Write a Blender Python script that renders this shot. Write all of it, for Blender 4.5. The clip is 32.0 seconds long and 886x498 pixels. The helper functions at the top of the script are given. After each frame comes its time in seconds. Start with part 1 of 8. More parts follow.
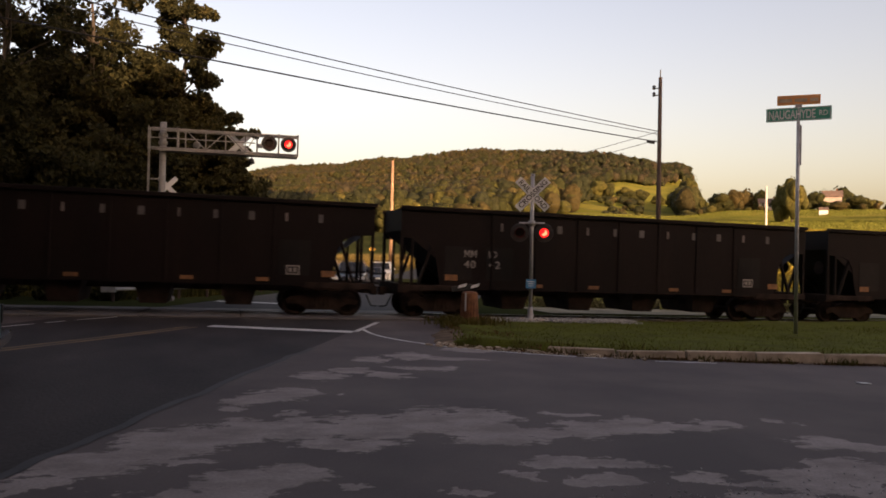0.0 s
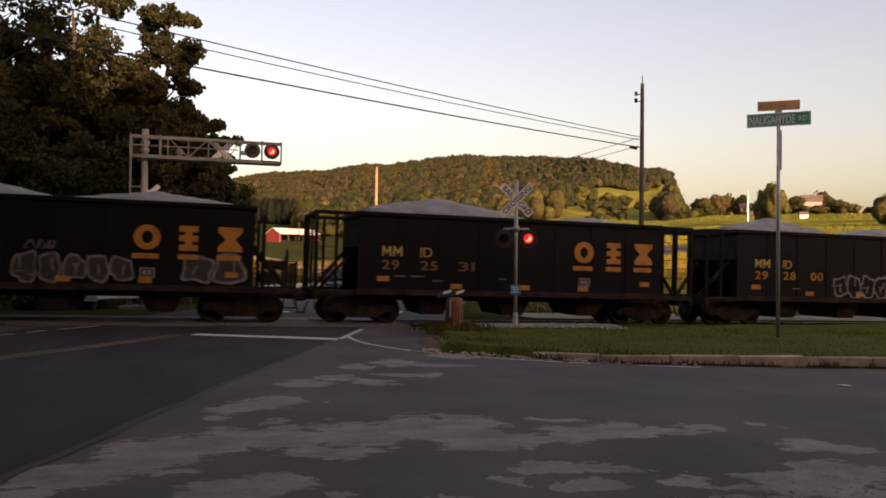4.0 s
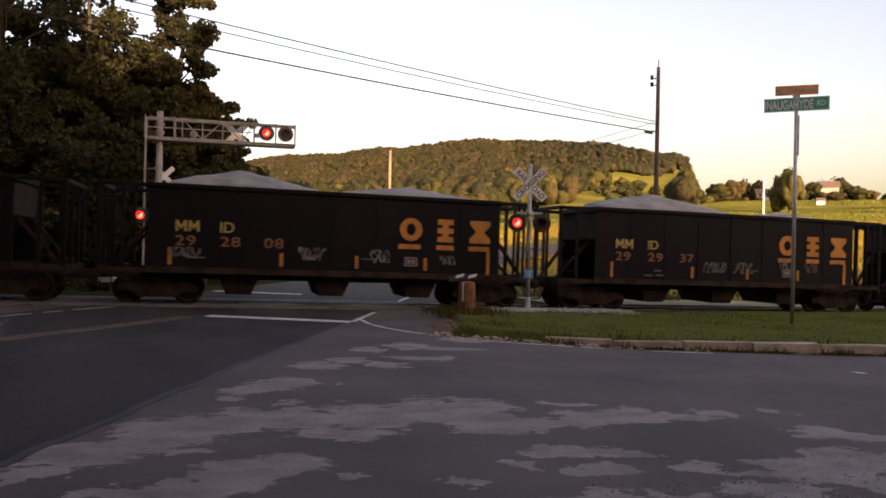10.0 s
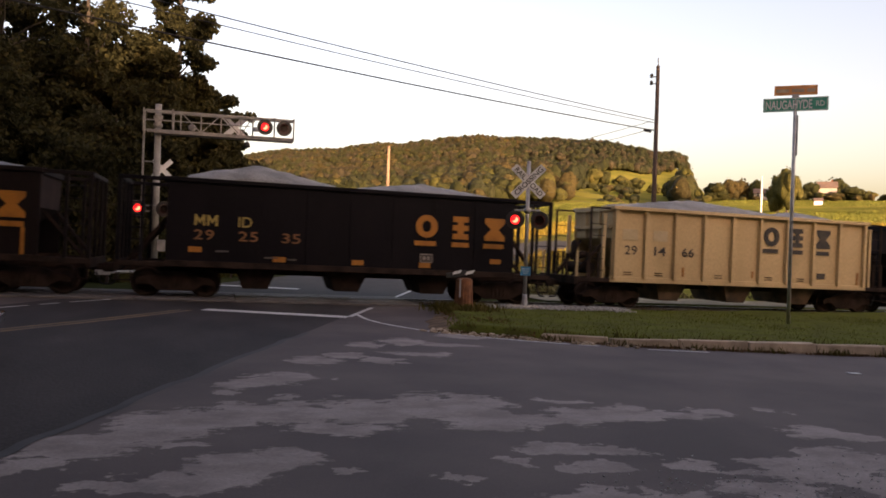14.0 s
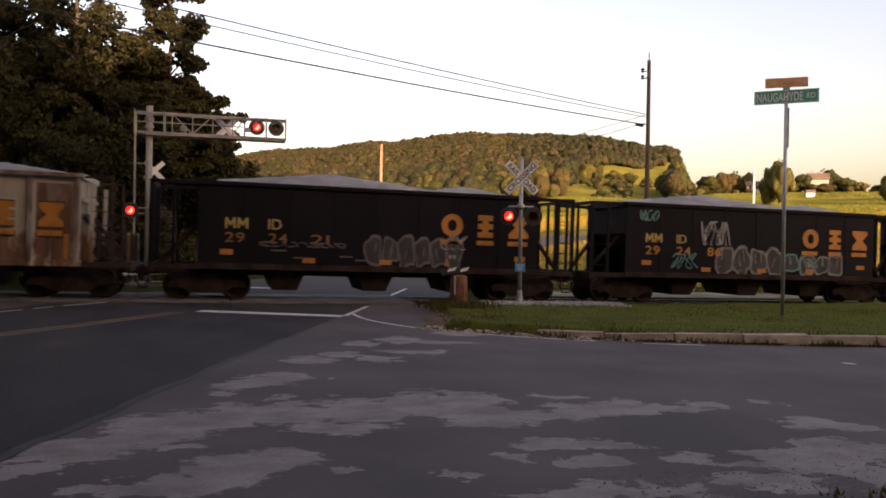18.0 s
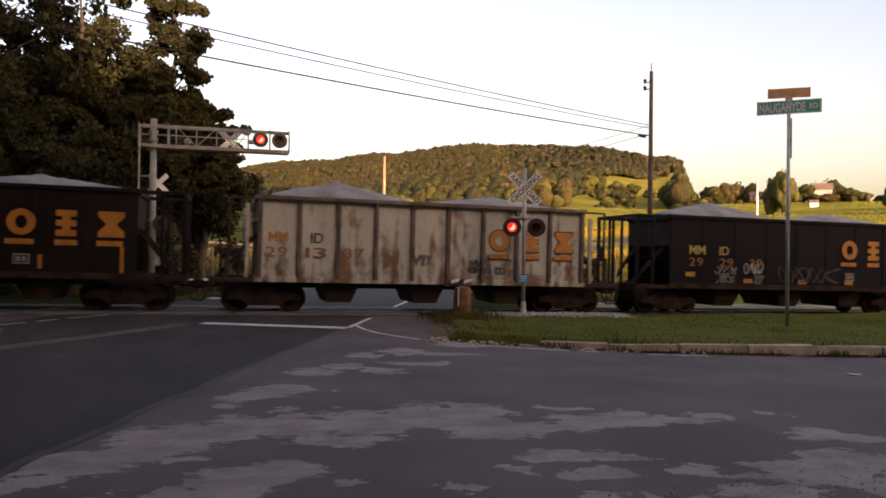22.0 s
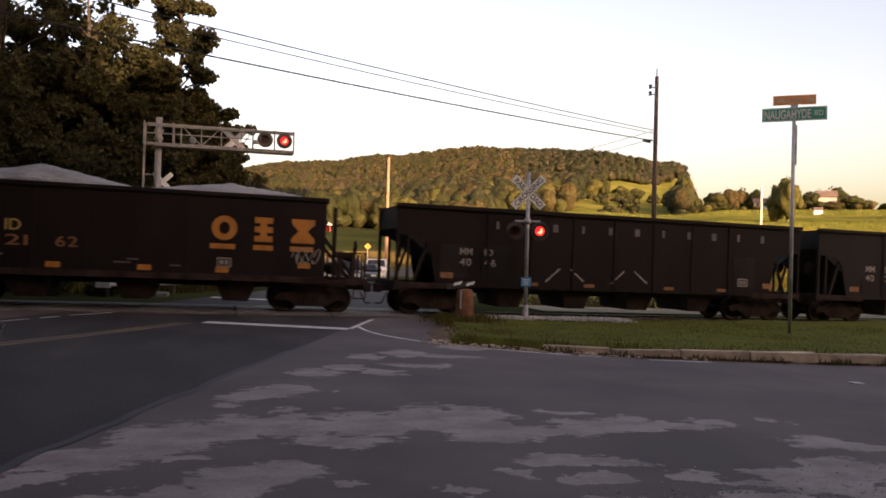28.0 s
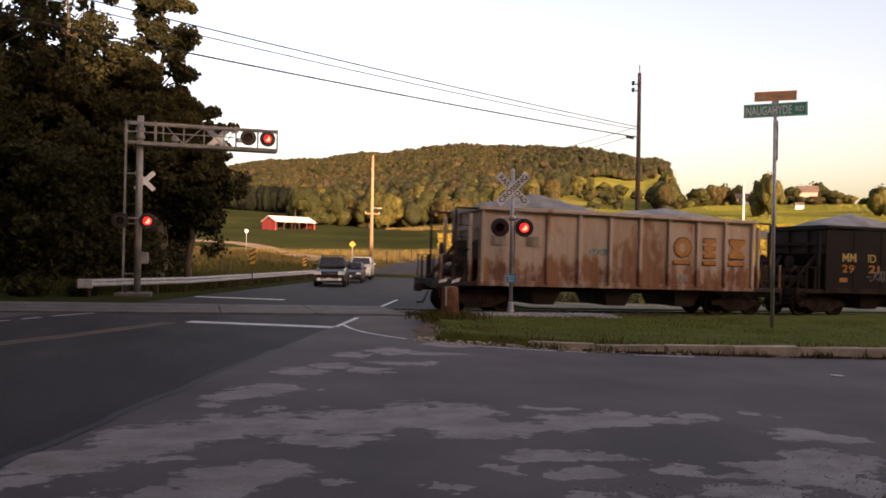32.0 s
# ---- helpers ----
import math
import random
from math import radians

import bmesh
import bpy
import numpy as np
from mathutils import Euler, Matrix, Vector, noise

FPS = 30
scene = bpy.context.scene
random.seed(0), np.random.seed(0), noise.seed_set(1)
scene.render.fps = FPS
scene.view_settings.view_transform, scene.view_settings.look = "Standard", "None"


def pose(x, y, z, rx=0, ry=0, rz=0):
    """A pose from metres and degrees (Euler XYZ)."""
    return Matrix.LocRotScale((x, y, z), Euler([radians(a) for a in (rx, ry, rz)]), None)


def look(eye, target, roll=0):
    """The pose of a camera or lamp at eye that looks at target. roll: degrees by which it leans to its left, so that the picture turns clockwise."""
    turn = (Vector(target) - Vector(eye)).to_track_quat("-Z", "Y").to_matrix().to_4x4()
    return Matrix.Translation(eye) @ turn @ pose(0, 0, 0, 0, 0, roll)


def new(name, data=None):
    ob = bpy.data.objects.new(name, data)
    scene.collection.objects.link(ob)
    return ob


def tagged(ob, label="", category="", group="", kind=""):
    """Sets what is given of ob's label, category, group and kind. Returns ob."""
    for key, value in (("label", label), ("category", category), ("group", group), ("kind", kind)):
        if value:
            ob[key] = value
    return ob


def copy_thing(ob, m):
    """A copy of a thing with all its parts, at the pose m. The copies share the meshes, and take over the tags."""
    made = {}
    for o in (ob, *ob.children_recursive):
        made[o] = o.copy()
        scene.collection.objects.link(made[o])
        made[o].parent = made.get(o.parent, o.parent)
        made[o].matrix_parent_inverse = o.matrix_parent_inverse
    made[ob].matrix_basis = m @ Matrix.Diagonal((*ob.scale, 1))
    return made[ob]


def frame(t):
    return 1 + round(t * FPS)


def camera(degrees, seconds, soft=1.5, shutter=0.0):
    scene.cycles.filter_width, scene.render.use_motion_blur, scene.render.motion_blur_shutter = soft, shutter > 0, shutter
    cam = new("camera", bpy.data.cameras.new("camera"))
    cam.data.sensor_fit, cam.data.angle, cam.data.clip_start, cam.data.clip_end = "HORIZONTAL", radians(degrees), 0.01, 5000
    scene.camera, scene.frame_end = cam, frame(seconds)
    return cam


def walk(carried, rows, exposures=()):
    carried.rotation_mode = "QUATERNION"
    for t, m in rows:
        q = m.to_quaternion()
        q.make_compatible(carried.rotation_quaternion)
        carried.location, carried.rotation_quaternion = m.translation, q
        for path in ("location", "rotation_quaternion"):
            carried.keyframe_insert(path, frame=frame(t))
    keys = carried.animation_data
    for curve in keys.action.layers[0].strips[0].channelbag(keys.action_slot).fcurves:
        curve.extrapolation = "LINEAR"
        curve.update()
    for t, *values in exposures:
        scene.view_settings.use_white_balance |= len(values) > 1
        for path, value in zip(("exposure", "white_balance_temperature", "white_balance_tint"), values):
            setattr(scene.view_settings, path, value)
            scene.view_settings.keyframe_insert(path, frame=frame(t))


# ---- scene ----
# the level of the ground: it falls gently along the track, which runs along x
GRADE = 0.0143
EYE = (0.0, 0.0, 2.0)


def level(x):
    return -GRADE * (max(-60.0, min(80.0, x)) - 4.0)


cam = camera(60.5, 32.0, soft=1.7, shutter=0.2)
TURNS = [
    (0, 90.842, -1.151, -15.933),
    (0.5, 90.944, -1.190, -16.295),
    (1, 91.064, -1.277, -16.475),
    (1.5, 91.067, -1.258, -16.633),
    (2, 91.012, -1.339, -16.672),
    (2.5, 91.101, -1.106, -16.792),
    (4.5, 91.345, -0.753, -17.099),
    (5, 91.188, -0.922, -17.025),
    (5.5, 91.089, -0.662, -16.410),
    (6, 91.244, -0.791, -16.203),
    (6.5, 91.444, -0.912, -16.268),
    (7, 91.599, -1.009, -16.526),
    (7.5, 91.518, -1.208, -16.478),
    (8, 91.228, -1.035, -16.396),
    (8.5, 90.665, -1.006, -16.655),
    (9, 90.399, -1.041, -16.830),
    (9.5, 90.124, -1.277, -16.534),
    (10, 90.098, -1.204, -16.124),
    (10.5, 89.976, -1.437, -16.262),
    (11, 90.062, -1.264, -16.687),
    (11.5, 89.941, -0.983, -16.666),
    (12, 90.037, -0.987, -16.331),
    (12.5, 90.071, -1.097, -16.090),
    (13, 89.900, -1.250, -16.198),
    (13.5, 89.849, -1.457, -16.500),
    (14, 89.815, -1.824, -16.305),
    (14.5, 89.811, -1.597, -16.170),
    (16.5, 89.965, -0.742, -16.434),
    (17, 89.662, -0.925, -16.365),
    (17.5, 89.627, -0.946, -16.713),
    (18, 89.636, -0.899, -16.742),
    (18.5, 89.637, -0.844, -16.680),
    (19, 89.773, -0.701, -16.392),
    (19.5, 89.984, -0.726, -16.683),
    (20, 90.395, -0.764, -16.811),
    (20.5, 90.442, -0.686, -16.427),
    (21, 90.453, -0.784, -16.205),
    (21.5, 90.503, -0.857, -16.326),
    (22, 90.489, -0.714, -16.490),
    (22.5, 90.438, -0.752, -15.934),
    (23, 90.636, -0.908, -15.792),
    (23.5, 90.604, -0.894, -16.117),
    (24, 90.816, -0.909, -16.229),
    (24.5, 90.896, -0.722, -16.120),
    (25, 91.173, -0.785, -15.674),
    (25.5, 91.000, -0.947, -15.770),
    (27.5, 90.483, -1.013, -16.110),
    (28, 90.664, -1.509, -16.273),
    (28.5, 90.759, -1.563, -16.271),
    (29, 90.732, -1.389, -16.315),
    (29.5, 90.787, -1.194, -16.116),
    (30, 90.796, -1.383, -15.999),
    (30.5, 90.674, -1.550, -16.396),
    (31, 90.564, -1.534, -16.622),
    (31.5, 90.430, -1.416, -16.973),
    (32, 90.487, -1.069, -17.403),
]
LOOKS = [(0, 1.3), (2.5, 1.32), (5, 1.3), (7.5, 1.36), (8.1, 1.36), (8.8, 1.62), (11, 1.7), (32, 1.72)]
walk(cam, [(t, pose(*EYE, rx, ry, rz)) for t, rx, ry, rz in TURNS], [(t, stops, 8900 if t < 8.5 else 8450, 33) for t, stops in LOOKS])

# ---- light: low evening sun from behind ----
SUN_ELEVATION, SUN_AZIMUTH = 11.0, 168.0   # degrees; azimuth from +y towards +x
world = bpy.data.worlds.new("evening_sky")
scene.world = world
world.use_nodes = True
wn = world.node_tree
sky = wn.nodes.new("ShaderNodeTexSky")
sky.sky_type = "NISHITA"
sky.sun_disc = False
sky.sun_elevation, sky.sun_rotation = radians(SUN_ELEVATION), radians(SUN_AZIMUTH)
sky.air_density, sky.dust_density, sky.ozone_density = 1.0, 4.3, 1.0
wn.links.new(sky.outputs[0], wn.nodes["Background"].inputs[0])
wn.nodes["Background"].inputs[1].default_value = 0.15
sun = new("sun", bpy.data.lights.new("sun", "SUN"))
sun.data.energy, sun.data.angle, sun.data.color = 3.0, radians(0.6), (1.0, 0.82, 0.58)
sa, se = radians(SUN_AZIMUTH), radians(SUN_ELEVATION)
SUN_DIR = Vector((math.sin(sa) * math.cos(se), math.cos(sa) * math.cos(se), math.sin(se)))
sun.matrix_world = look(SUN_DIR * 100, (0, 0, 0))


# ---- mesh building ----
class Geo:
    """Vertices and faces gathered for one mesh."""

    def __init__(self):
        self.v, self.f = [], []

    def add(self, verts, faces):
        n = len(self.v)
        self.v.extend(tuple(p) for p in verts)
        self.f.extend(tuple(i + n for i in q) for q in faces)
        return self

    def box(self, c, s, m=None):
        x, y, z = (q / 2 for q in s)
        b = min(x, y, z) * 0.18
        vs = []
        for sx in (-1, 1):
            for sy in (-1, 1):
                for sz in (-1, 1):
                    vs += [(sx * x, sy * (y - b), sz * (z - b)), (sx * (x - b), sy * y, sz * (z - b)), (sx * (x - b), sy * (y - b), sz * z)]
        i = {}
        for n, (sx, sy, sz) in enumerate((a, b2, c2) for a in (-1, 1) for b2 in (-1, 1) for c2 in (-1, 1)):
            i[sx, sy, sz] = (3 * n, 3 * n + 1, 3 * n + 2)
        fs = []
        for s1 in (-1, 1):
            for k, order in ((0, [(-1, -1), (1, -1), (1, 1), (-1, 1)]), (1, [(-1, -1), (-1, 1), (1, 1), (1, -1)]), (2, [(-1, -1), (1, -1), (1, 1), (-1, 1)])):
                q = []
                for a, b2 in order:
                    key = [a, b2]
                    key.insert(k, s1)
                    q.append(i[tuple(key)][k])
                fs.append(q if s1 > 0 else q[::-1])
        for a in (-1, 1):
            for b2 in (-1, 1):
                for k, (k1, k2) in ((0, (1, 2)), (1, (0, 2)), (2, (0, 1))):
                    lo, hi = [a, b2], [a, b2]
                    lo.insert(k, -1), hi.insert(k, 1)
                    lo, hi = i[tuple(lo)], i[tuple(hi)]
                    fs.append((lo[k1], hi[k1], hi[k2], lo[k2]))
        fs += [t for t in i.values()]
        m = m or Matrix.Identity(4)
        c = Vector(c)
        return self.add([m @ (Vector(p) + c) for p in vs], fs)

    def bar(self, a, b, w, h=None):
        """A squared bar from a to b."""
        a, b = Vector(a), Vector(b)
        d = b - a
        m = Matrix.Translation((a + b) / 2) @ d.to_track_quat("X", "Z").to_matrix().to_4x4()
        return self.box((0, 0, 0), (d.length, w, h or w), m)

    def tube(self, a, b, r, r2=None, n=10, caps=True):
        a, b = Vector(a), Vector(b)
        d = b - a
        q = d.to_track_quat("Z", "Y")
        r2 = r if r2 is None else r2
        vs = []
        for p, rr in ((a, r), (b, r2)):
            for k in range(n):
                g = math.tau * k / n
                vs.append(p + q @ Vector((rr * math.cos(g), rr * math.sin(g), 0)))
        fs = [(k, (k + 1) % n, n + (k + 1) % n, n + k) for k in range(n)]
        if caps:
            fs += [tuple(range(n))[::-1], tuple(range(n, 2 * n))]
        return self.add(vs, fs)

    def lathe(self, profile, axis="z", at=(0, 0, 0), n=20):
        """A turned body; profile of (radius, place along the axis)."""
        vs, fs = [], []
        for r, h in profile:
            for k in range(n):
                g = math.tau * k / n
                c, s = r * math.cos(g), r * math.sin(g)
                p = {"z": (c, s, h), "y": (c, h, s), "x": (h, c, s)}[axis]
                vs.append(Vector(p) + Vector(at))
        for j in range(len(profile) - 1):
            for k in range(n):
                fs.append((j * n + k, j * n + (k + 1) % n, (j + 1) * n + (k + 1) % n, (j + 1) * n + k))
        fs += [tuple(range(n)), tuple(range((len(profile) - 1) * n, len(profile) * n))]
        return self.add(vs, fs)

    def prism(self, outline, y0, y1):
        """An outline of (x, z) drawn out from y0 to y1."""
        n = len(outline)
        vs = [(x, y0, z) for x, z in outline] + [(x, y1, z) for x, z in outline]
        fs = [tuple(range(n)), tuple(range(2 * n - 1, n - 1, -1))]
        fs += [(k, n + k, n + (k + 1) % n, (k + 1) % n) for k in range(n)]
        return self.add(vs, fs)

    def mesh(self, name):
        me = bpy.data.meshes.new(name)
        me.from_pydata([tuple(p) for p in self.v], [], self.f)
        me.validate()
        if len(self.f) < 20000:
            bm = bmesh.new()
            bm.from_mesh(me)
            bmesh.ops.recalc_face_normals(bm, faces=bm.faces)
            bm.to_mesh(me)
            bm.free()
        me.update()
        return me


def part(name, geo, material, parent=None, label="", smooth=False):
    me = geo.mesh(name) if isinstance(geo, Geo) else geo
    if material is not None and not me.materials:
        me.materials.append(material)
    if smooth:
        me.shade_smooth()
    ob = new(name, me)
    if parent is not None:
        ob.parent = parent
    if label:
        tagged(ob, label)
    return ob


def thing(name, label, category, m=None, group="", kind=""):
    ob = new(name)
    ob.empty_display_size = 0.2
    if m is not None:
        ob.matrix_basis = m
    return tagged(ob, label, category, group, kind)


LETTERS = {}


def lettering(text, height, width=None, depth=0.004, bold=0.003):
    """Letters as a mesh in the x-z plane, facing -y, left end at the origin."""
    key = (text, height, width, bold)
    if key not in LETTERS:
        cu = bpy.data.curves.new("letters", "FONT")
        cu.body, cu.size, cu.extrude = text, height * 1.38, depth / 2
        cu.offset = height * bold
        ob = bpy.data.objects.new("letters", cu)
        me = bpy.data.meshes.new_from_object(ob)
        bpy.data.objects.remove(ob)
        xs = [v.co.x for v in me.vertices]
        k = width / (max(xs) - min(xs)) if width else 1.0
        x0 = min(xs)
        for v in me.vertices:
            v.co = ((v.co.x - x0) * k, -v.co.z, v.co.y)
        LETTERS[key] = me
    return LETTERS[key]


# ---- materials ----
def mat(name, base, second=None, rough=0.8, metal=0.0, scale=3.0, fine=40.0, bump=0.2, dist=0.01, spot=0.5, vary=0.0, coord="Object", stretch=(1, 1, 1), third=None, spec=0.5):
    """A surface of two or three colours broken up by noise at two sizes, with fine relief."""
    m = bpy.data.materials.new(name)
    m.use_nodes = True
    nt = m.node_tree
    n, l = nt.nodes, nt.links
    b = n["Principled BSDF"]
    tc = n.new("ShaderNodeTexCoord") if coord == "Object" else n.new("ShaderNodeNewGeometry")
    mp = n.new("ShaderNodeMapping")
    mp.inputs["Scale"].default_value = stretch
    l.new(tc.outputs["Object" if coord == "Object" else "Position"], mp.inputs["Vector"])
    big, small = n.new("ShaderNodeTexNoise"), n.new("ShaderNodeTexNoise")
    big.inputs["Scale"].default_value, big.inputs["Detail"].default_value = scale, 5.0
    small.inputs["Scale"].default_value, small.inputs["Detail"].default_value = fine, 3.0
    l.new(mp.outputs[0], big.inputs["Vector"])
    l.new(mp.outputs[0], small.inputs["Vector"])
    second = second or tuple(c * 0.6 for c in base)
    ramp = n.new("ShaderNodeValToRGB")
    ramp.color_ramp.elements[0].position, ramp.color_ramp.elements[1].position = spot - 0.14, spot + 0.14
    ramp.color_ramp.elements[0].color, ramp.color_ramp.elements[1].color = (*second, 1), (*base, 1)
    if third:
        e = ramp.color_ramp.elements.new(min(0.97, spot + 0.24))
        e.color = (*third, 1)
    l.new(big.outputs["Fac"], ramp.inputs[0])
    grain = n.new("ShaderNodeMapRange")
    grain.inputs["To Min"].default_value, grain.inputs["To Max"].default_value = 0.72, 1.28
    l.new(small.outputs["Fac"], grain.inputs["Value"])
    mul = n.new("ShaderNodeMix")
    mul.data_type, mul.blend_type = "RGBA", "MULTIPLY"
    mul.inputs["Factor"].default_value = 1.0
    l.new(ramp.outputs[0], mul.inputs["A"])
    l.new(grain.outputs[0], mul.inputs["B"])
    out = mul.outputs["Result"]
    if vary:
        info, hsv = n.new("ShaderNodeObjectInfo"), n.new("ShaderNodeHueSaturation")
        rng = n.new("ShaderNodeMapRange")
        rng.inputs["To Min"].default_value, rng.inputs["To Max"].default_value = 1 - vary, 1 + vary
        l.new(info.outputs["Random"], rng.inputs["Value"])
        l.new(rng.outputs[0], hsv.inputs["Value"])
        l.new(out, hsv.inputs["Color"])
        out = hsv.outputs[0]
    l.new(out, b.inputs["Base Color"])
    b.inputs["Roughness"].default_value, b.inputs["Metallic"].default_value, b.inputs["Specular IOR Level"].default_value = rough, metal, spec
    if bump:
        bp = n.new("ShaderNodeBump")
        bp.inputs["Strength"].default_value, bp.inputs["Distance"].default_value = bump, dist
        l.new(small.outputs["Fac"], bp.inputs["Height"])
        l.new(bp.outputs[0], b.inputs["Normal"])
    return m


def leaf_mat(name, a, b2, c, rough=0.7, patch=0.35, fleck=0.5, tuft=0.0):
    """Leaves: three greens shared out leaf by leaf, a little light passing through; tuft gives far crowns their leafy
    relief, with shade painted into its hollows.
    """
    m = bpy.data.materials.new(name)
    m.use_nodes = True
    n, l = m.node_tree.nodes, m.node_tree.links
    b = n["Principled BSDF"]
    geo = n.new("ShaderNodeNewGeometry")
    ramp = n.new("ShaderNodeValToRGB")
    ramp.color_ramp.elements[0].color, ramp.color_ramp.elements[1].color = (*a, 1), (*c, 1)
    e = ramp.color_ramp.elements.new(0.55)
    e.color = (*b2, 1)
    no = n.new("ShaderNodeTexNoise")
    no.inputs["Scale"].default_value, no.inputs["Detail"].default_value = patch, 3.0
    l.new(geo.outputs["Position"], no.inputs["Vector"])
    ad = n.new("ShaderNodeMath")
    ad.operation = "ADD"
    sc = n.new("ShaderNodeMath")
    sc.operation = "MULTIPLY"
    sc.inputs[1].default_value = fleck
    l.new(geo.outputs["Random Per Island"], sc.inputs[0])
    l.new(sc.outputs[0], ad.inputs[0])
    l.new(no.outputs["Fac"], ad.inputs[1])
    sub = n.new("ShaderNodeMath")
    sub.operation = "SUBTRACT"
    sub.inputs[1].default_value = fleck * 0.5
    l.new(ad.outputs[0], sub.inputs[0])
    l.new(sub.outputs[0], ramp.inputs[0])
    colour = ramp.outputs[0]
    tr = n.new("ShaderNodeBsdfTranslucent")
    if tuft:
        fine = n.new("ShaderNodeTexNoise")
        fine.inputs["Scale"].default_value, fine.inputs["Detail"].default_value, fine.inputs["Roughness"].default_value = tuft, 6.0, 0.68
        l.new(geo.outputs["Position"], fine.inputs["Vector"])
        # hollows of the relief are darkened as well, shade put into the colour
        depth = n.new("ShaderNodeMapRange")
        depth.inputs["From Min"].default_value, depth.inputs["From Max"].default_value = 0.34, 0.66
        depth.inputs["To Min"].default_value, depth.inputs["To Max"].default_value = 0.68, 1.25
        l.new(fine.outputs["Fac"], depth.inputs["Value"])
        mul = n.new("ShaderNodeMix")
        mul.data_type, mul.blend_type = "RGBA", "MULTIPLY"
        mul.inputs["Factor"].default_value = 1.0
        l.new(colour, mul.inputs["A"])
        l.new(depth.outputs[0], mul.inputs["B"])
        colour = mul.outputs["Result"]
        bp = n.new("ShaderNodeBump")
        bp.inputs["Strength"].default_value, bp.inputs["Distance"].default_value = 0.6, 0.9
        l.new(fine.outputs["Fac"], bp.inputs["Height"])
        l.new(bp.outputs[0], b.inputs["Normal"])
        l.new(bp.outputs[0], tr.inputs["Normal"])
    l.new(colour, b.inputs["Base Color"])
    b.inputs["Roughness"].default_value, b.inputs["Specular IOR Level"].default_value = rough, 0.08
    mx = n.new("ShaderNodeMixShader")
    mx.inputs[0].default_value = 0.32 if tuft else 0.22
    l.new(colour, tr.inputs[0])
    l.new(b.outputs[0], mx.inputs[1])
    l.new(tr.outputs[0], mx.inputs[2])
    l.new(mx.outputs[0], n["Material Output"].inputs[0])
    return m


def weathered(name, paint, rust, dark, line, reach, amount, streak=0.25, low_gain=0.17):
    """Paint that has rusted through: blotches that thicken below a height, and runs down the side."""
    m = mat(name, paint, tuple(c * 0.78 for c in paint), 0.75, scale=1.4, fine=18, bump=0.15, spot=0.42, stretch=(1.5, 1, streak), spec=0.2)
    n, l = m.node_tree.nodes, m.node_tree.links
    b = n["Principled BSDF"]
    old = b.inputs["Base Color"].links[0].from_socket
    tc = n.new("ShaderNodeTexCoord")
    sep = n.new("ShaderNodeSeparateXYZ")
    l.new(tc.outputs["Object"], sep.inputs[0])
    low = n.new("ShaderNodeMapRange")
    low.inputs["From Min"].default_value, low.inputs["From Max"].default_value = line + reach, line - reach
    l.new(sep.outputs["Z"], low.inputs["Value"])
    mp = n.new("ShaderNodeMapping")
    mp.inputs["Scale"].default_value = (1.0, 1.0, 0.55)
    l.new(tc.outputs["Object"], mp.inputs[0])
    blot = n.new("ShaderNodeTexNoise")
    blot.inputs["Scale"].default_value, blot.inputs["Detail"].default_value, blot.inputs["Roughness"].default_value = 1.3, 8, 0.65
    l.new(mp.outputs[0], blot.inputs["Vector"])
    run = n.new("ShaderNodeTexNoise")
    run.inputs["Scale"].default_value, run.inputs["Detail"].default_value = 1.0, 5
    mr = n.new("ShaderNodeMapping")
    mr.inputs["Scale"].default_value = (3.2, 1.0, 0.16)
    l.new(tc.outputs["Object"], mr.inputs[0])
    l.new(mr.outputs[0], run.inputs["Vector"])
    s1 = n.new("ShaderNodeMath")
    s1.operation = "MULTIPLY_ADD"
    s1.inputs[1].default_value = low_gain
    l.new(low.outputs[0], s1.inputs[0])
    l.new(blot.outputs["Fac"], s1.inputs[2])
    s2 = n.new("ShaderNodeMath")
    s2.operation = "MULTIPLY_ADD"
    s2.inputs[1].default_value = 0.7
    l.new(run.outputs["Fac"], s2.inputs[0])
    l.new(s1.outputs[0], s2.inputs[2])
    edge = n.new("ShaderNodeMapRange")
    edge.inputs["From Min"].default_value, edge.inputs["From Max"].default_value = 1.02 - amount, 1.16 - amount
    l.new(s2.outputs[0], edge.inputs["Value"])
    tone = n.new("ShaderNodeValToRGB")
    tone.color_ramp.elements[0].color, tone.color_ramp.elements[1].color = (*dark, 1), (*rust, 1)
    tone.color_ramp.elements[0].position, tone.color_ramp.elements[1].position = 0.38, 0.6
    l.new(run.outputs["Fac"], tone.inputs[0])
    mix = n.new("ShaderNodeMix")
    mix.data_type = "RGBA"
    l.new(edge.outputs[0], mix.inputs["Factor"])
    l.new(old, mix.inputs["A"])
    l.new(tone.outputs[0], mix.inputs["B"])
    l.new(mix.outputs["Result"], b.inputs["Base Color"])
    return m


def glow_mat(name, colour, strength):
    m = bpy.data.materials.new(name)
    m.use_nodes = True
    b = m.node_tree.nodes["Principled BSDF"]
    b.inputs["Base Color"].default_value = (*colour, 1)
    b.inputs["Emission Color"].default_value = (*colour, 1)
    b.inputs["Emission Strength"].default_value = strength
    return m


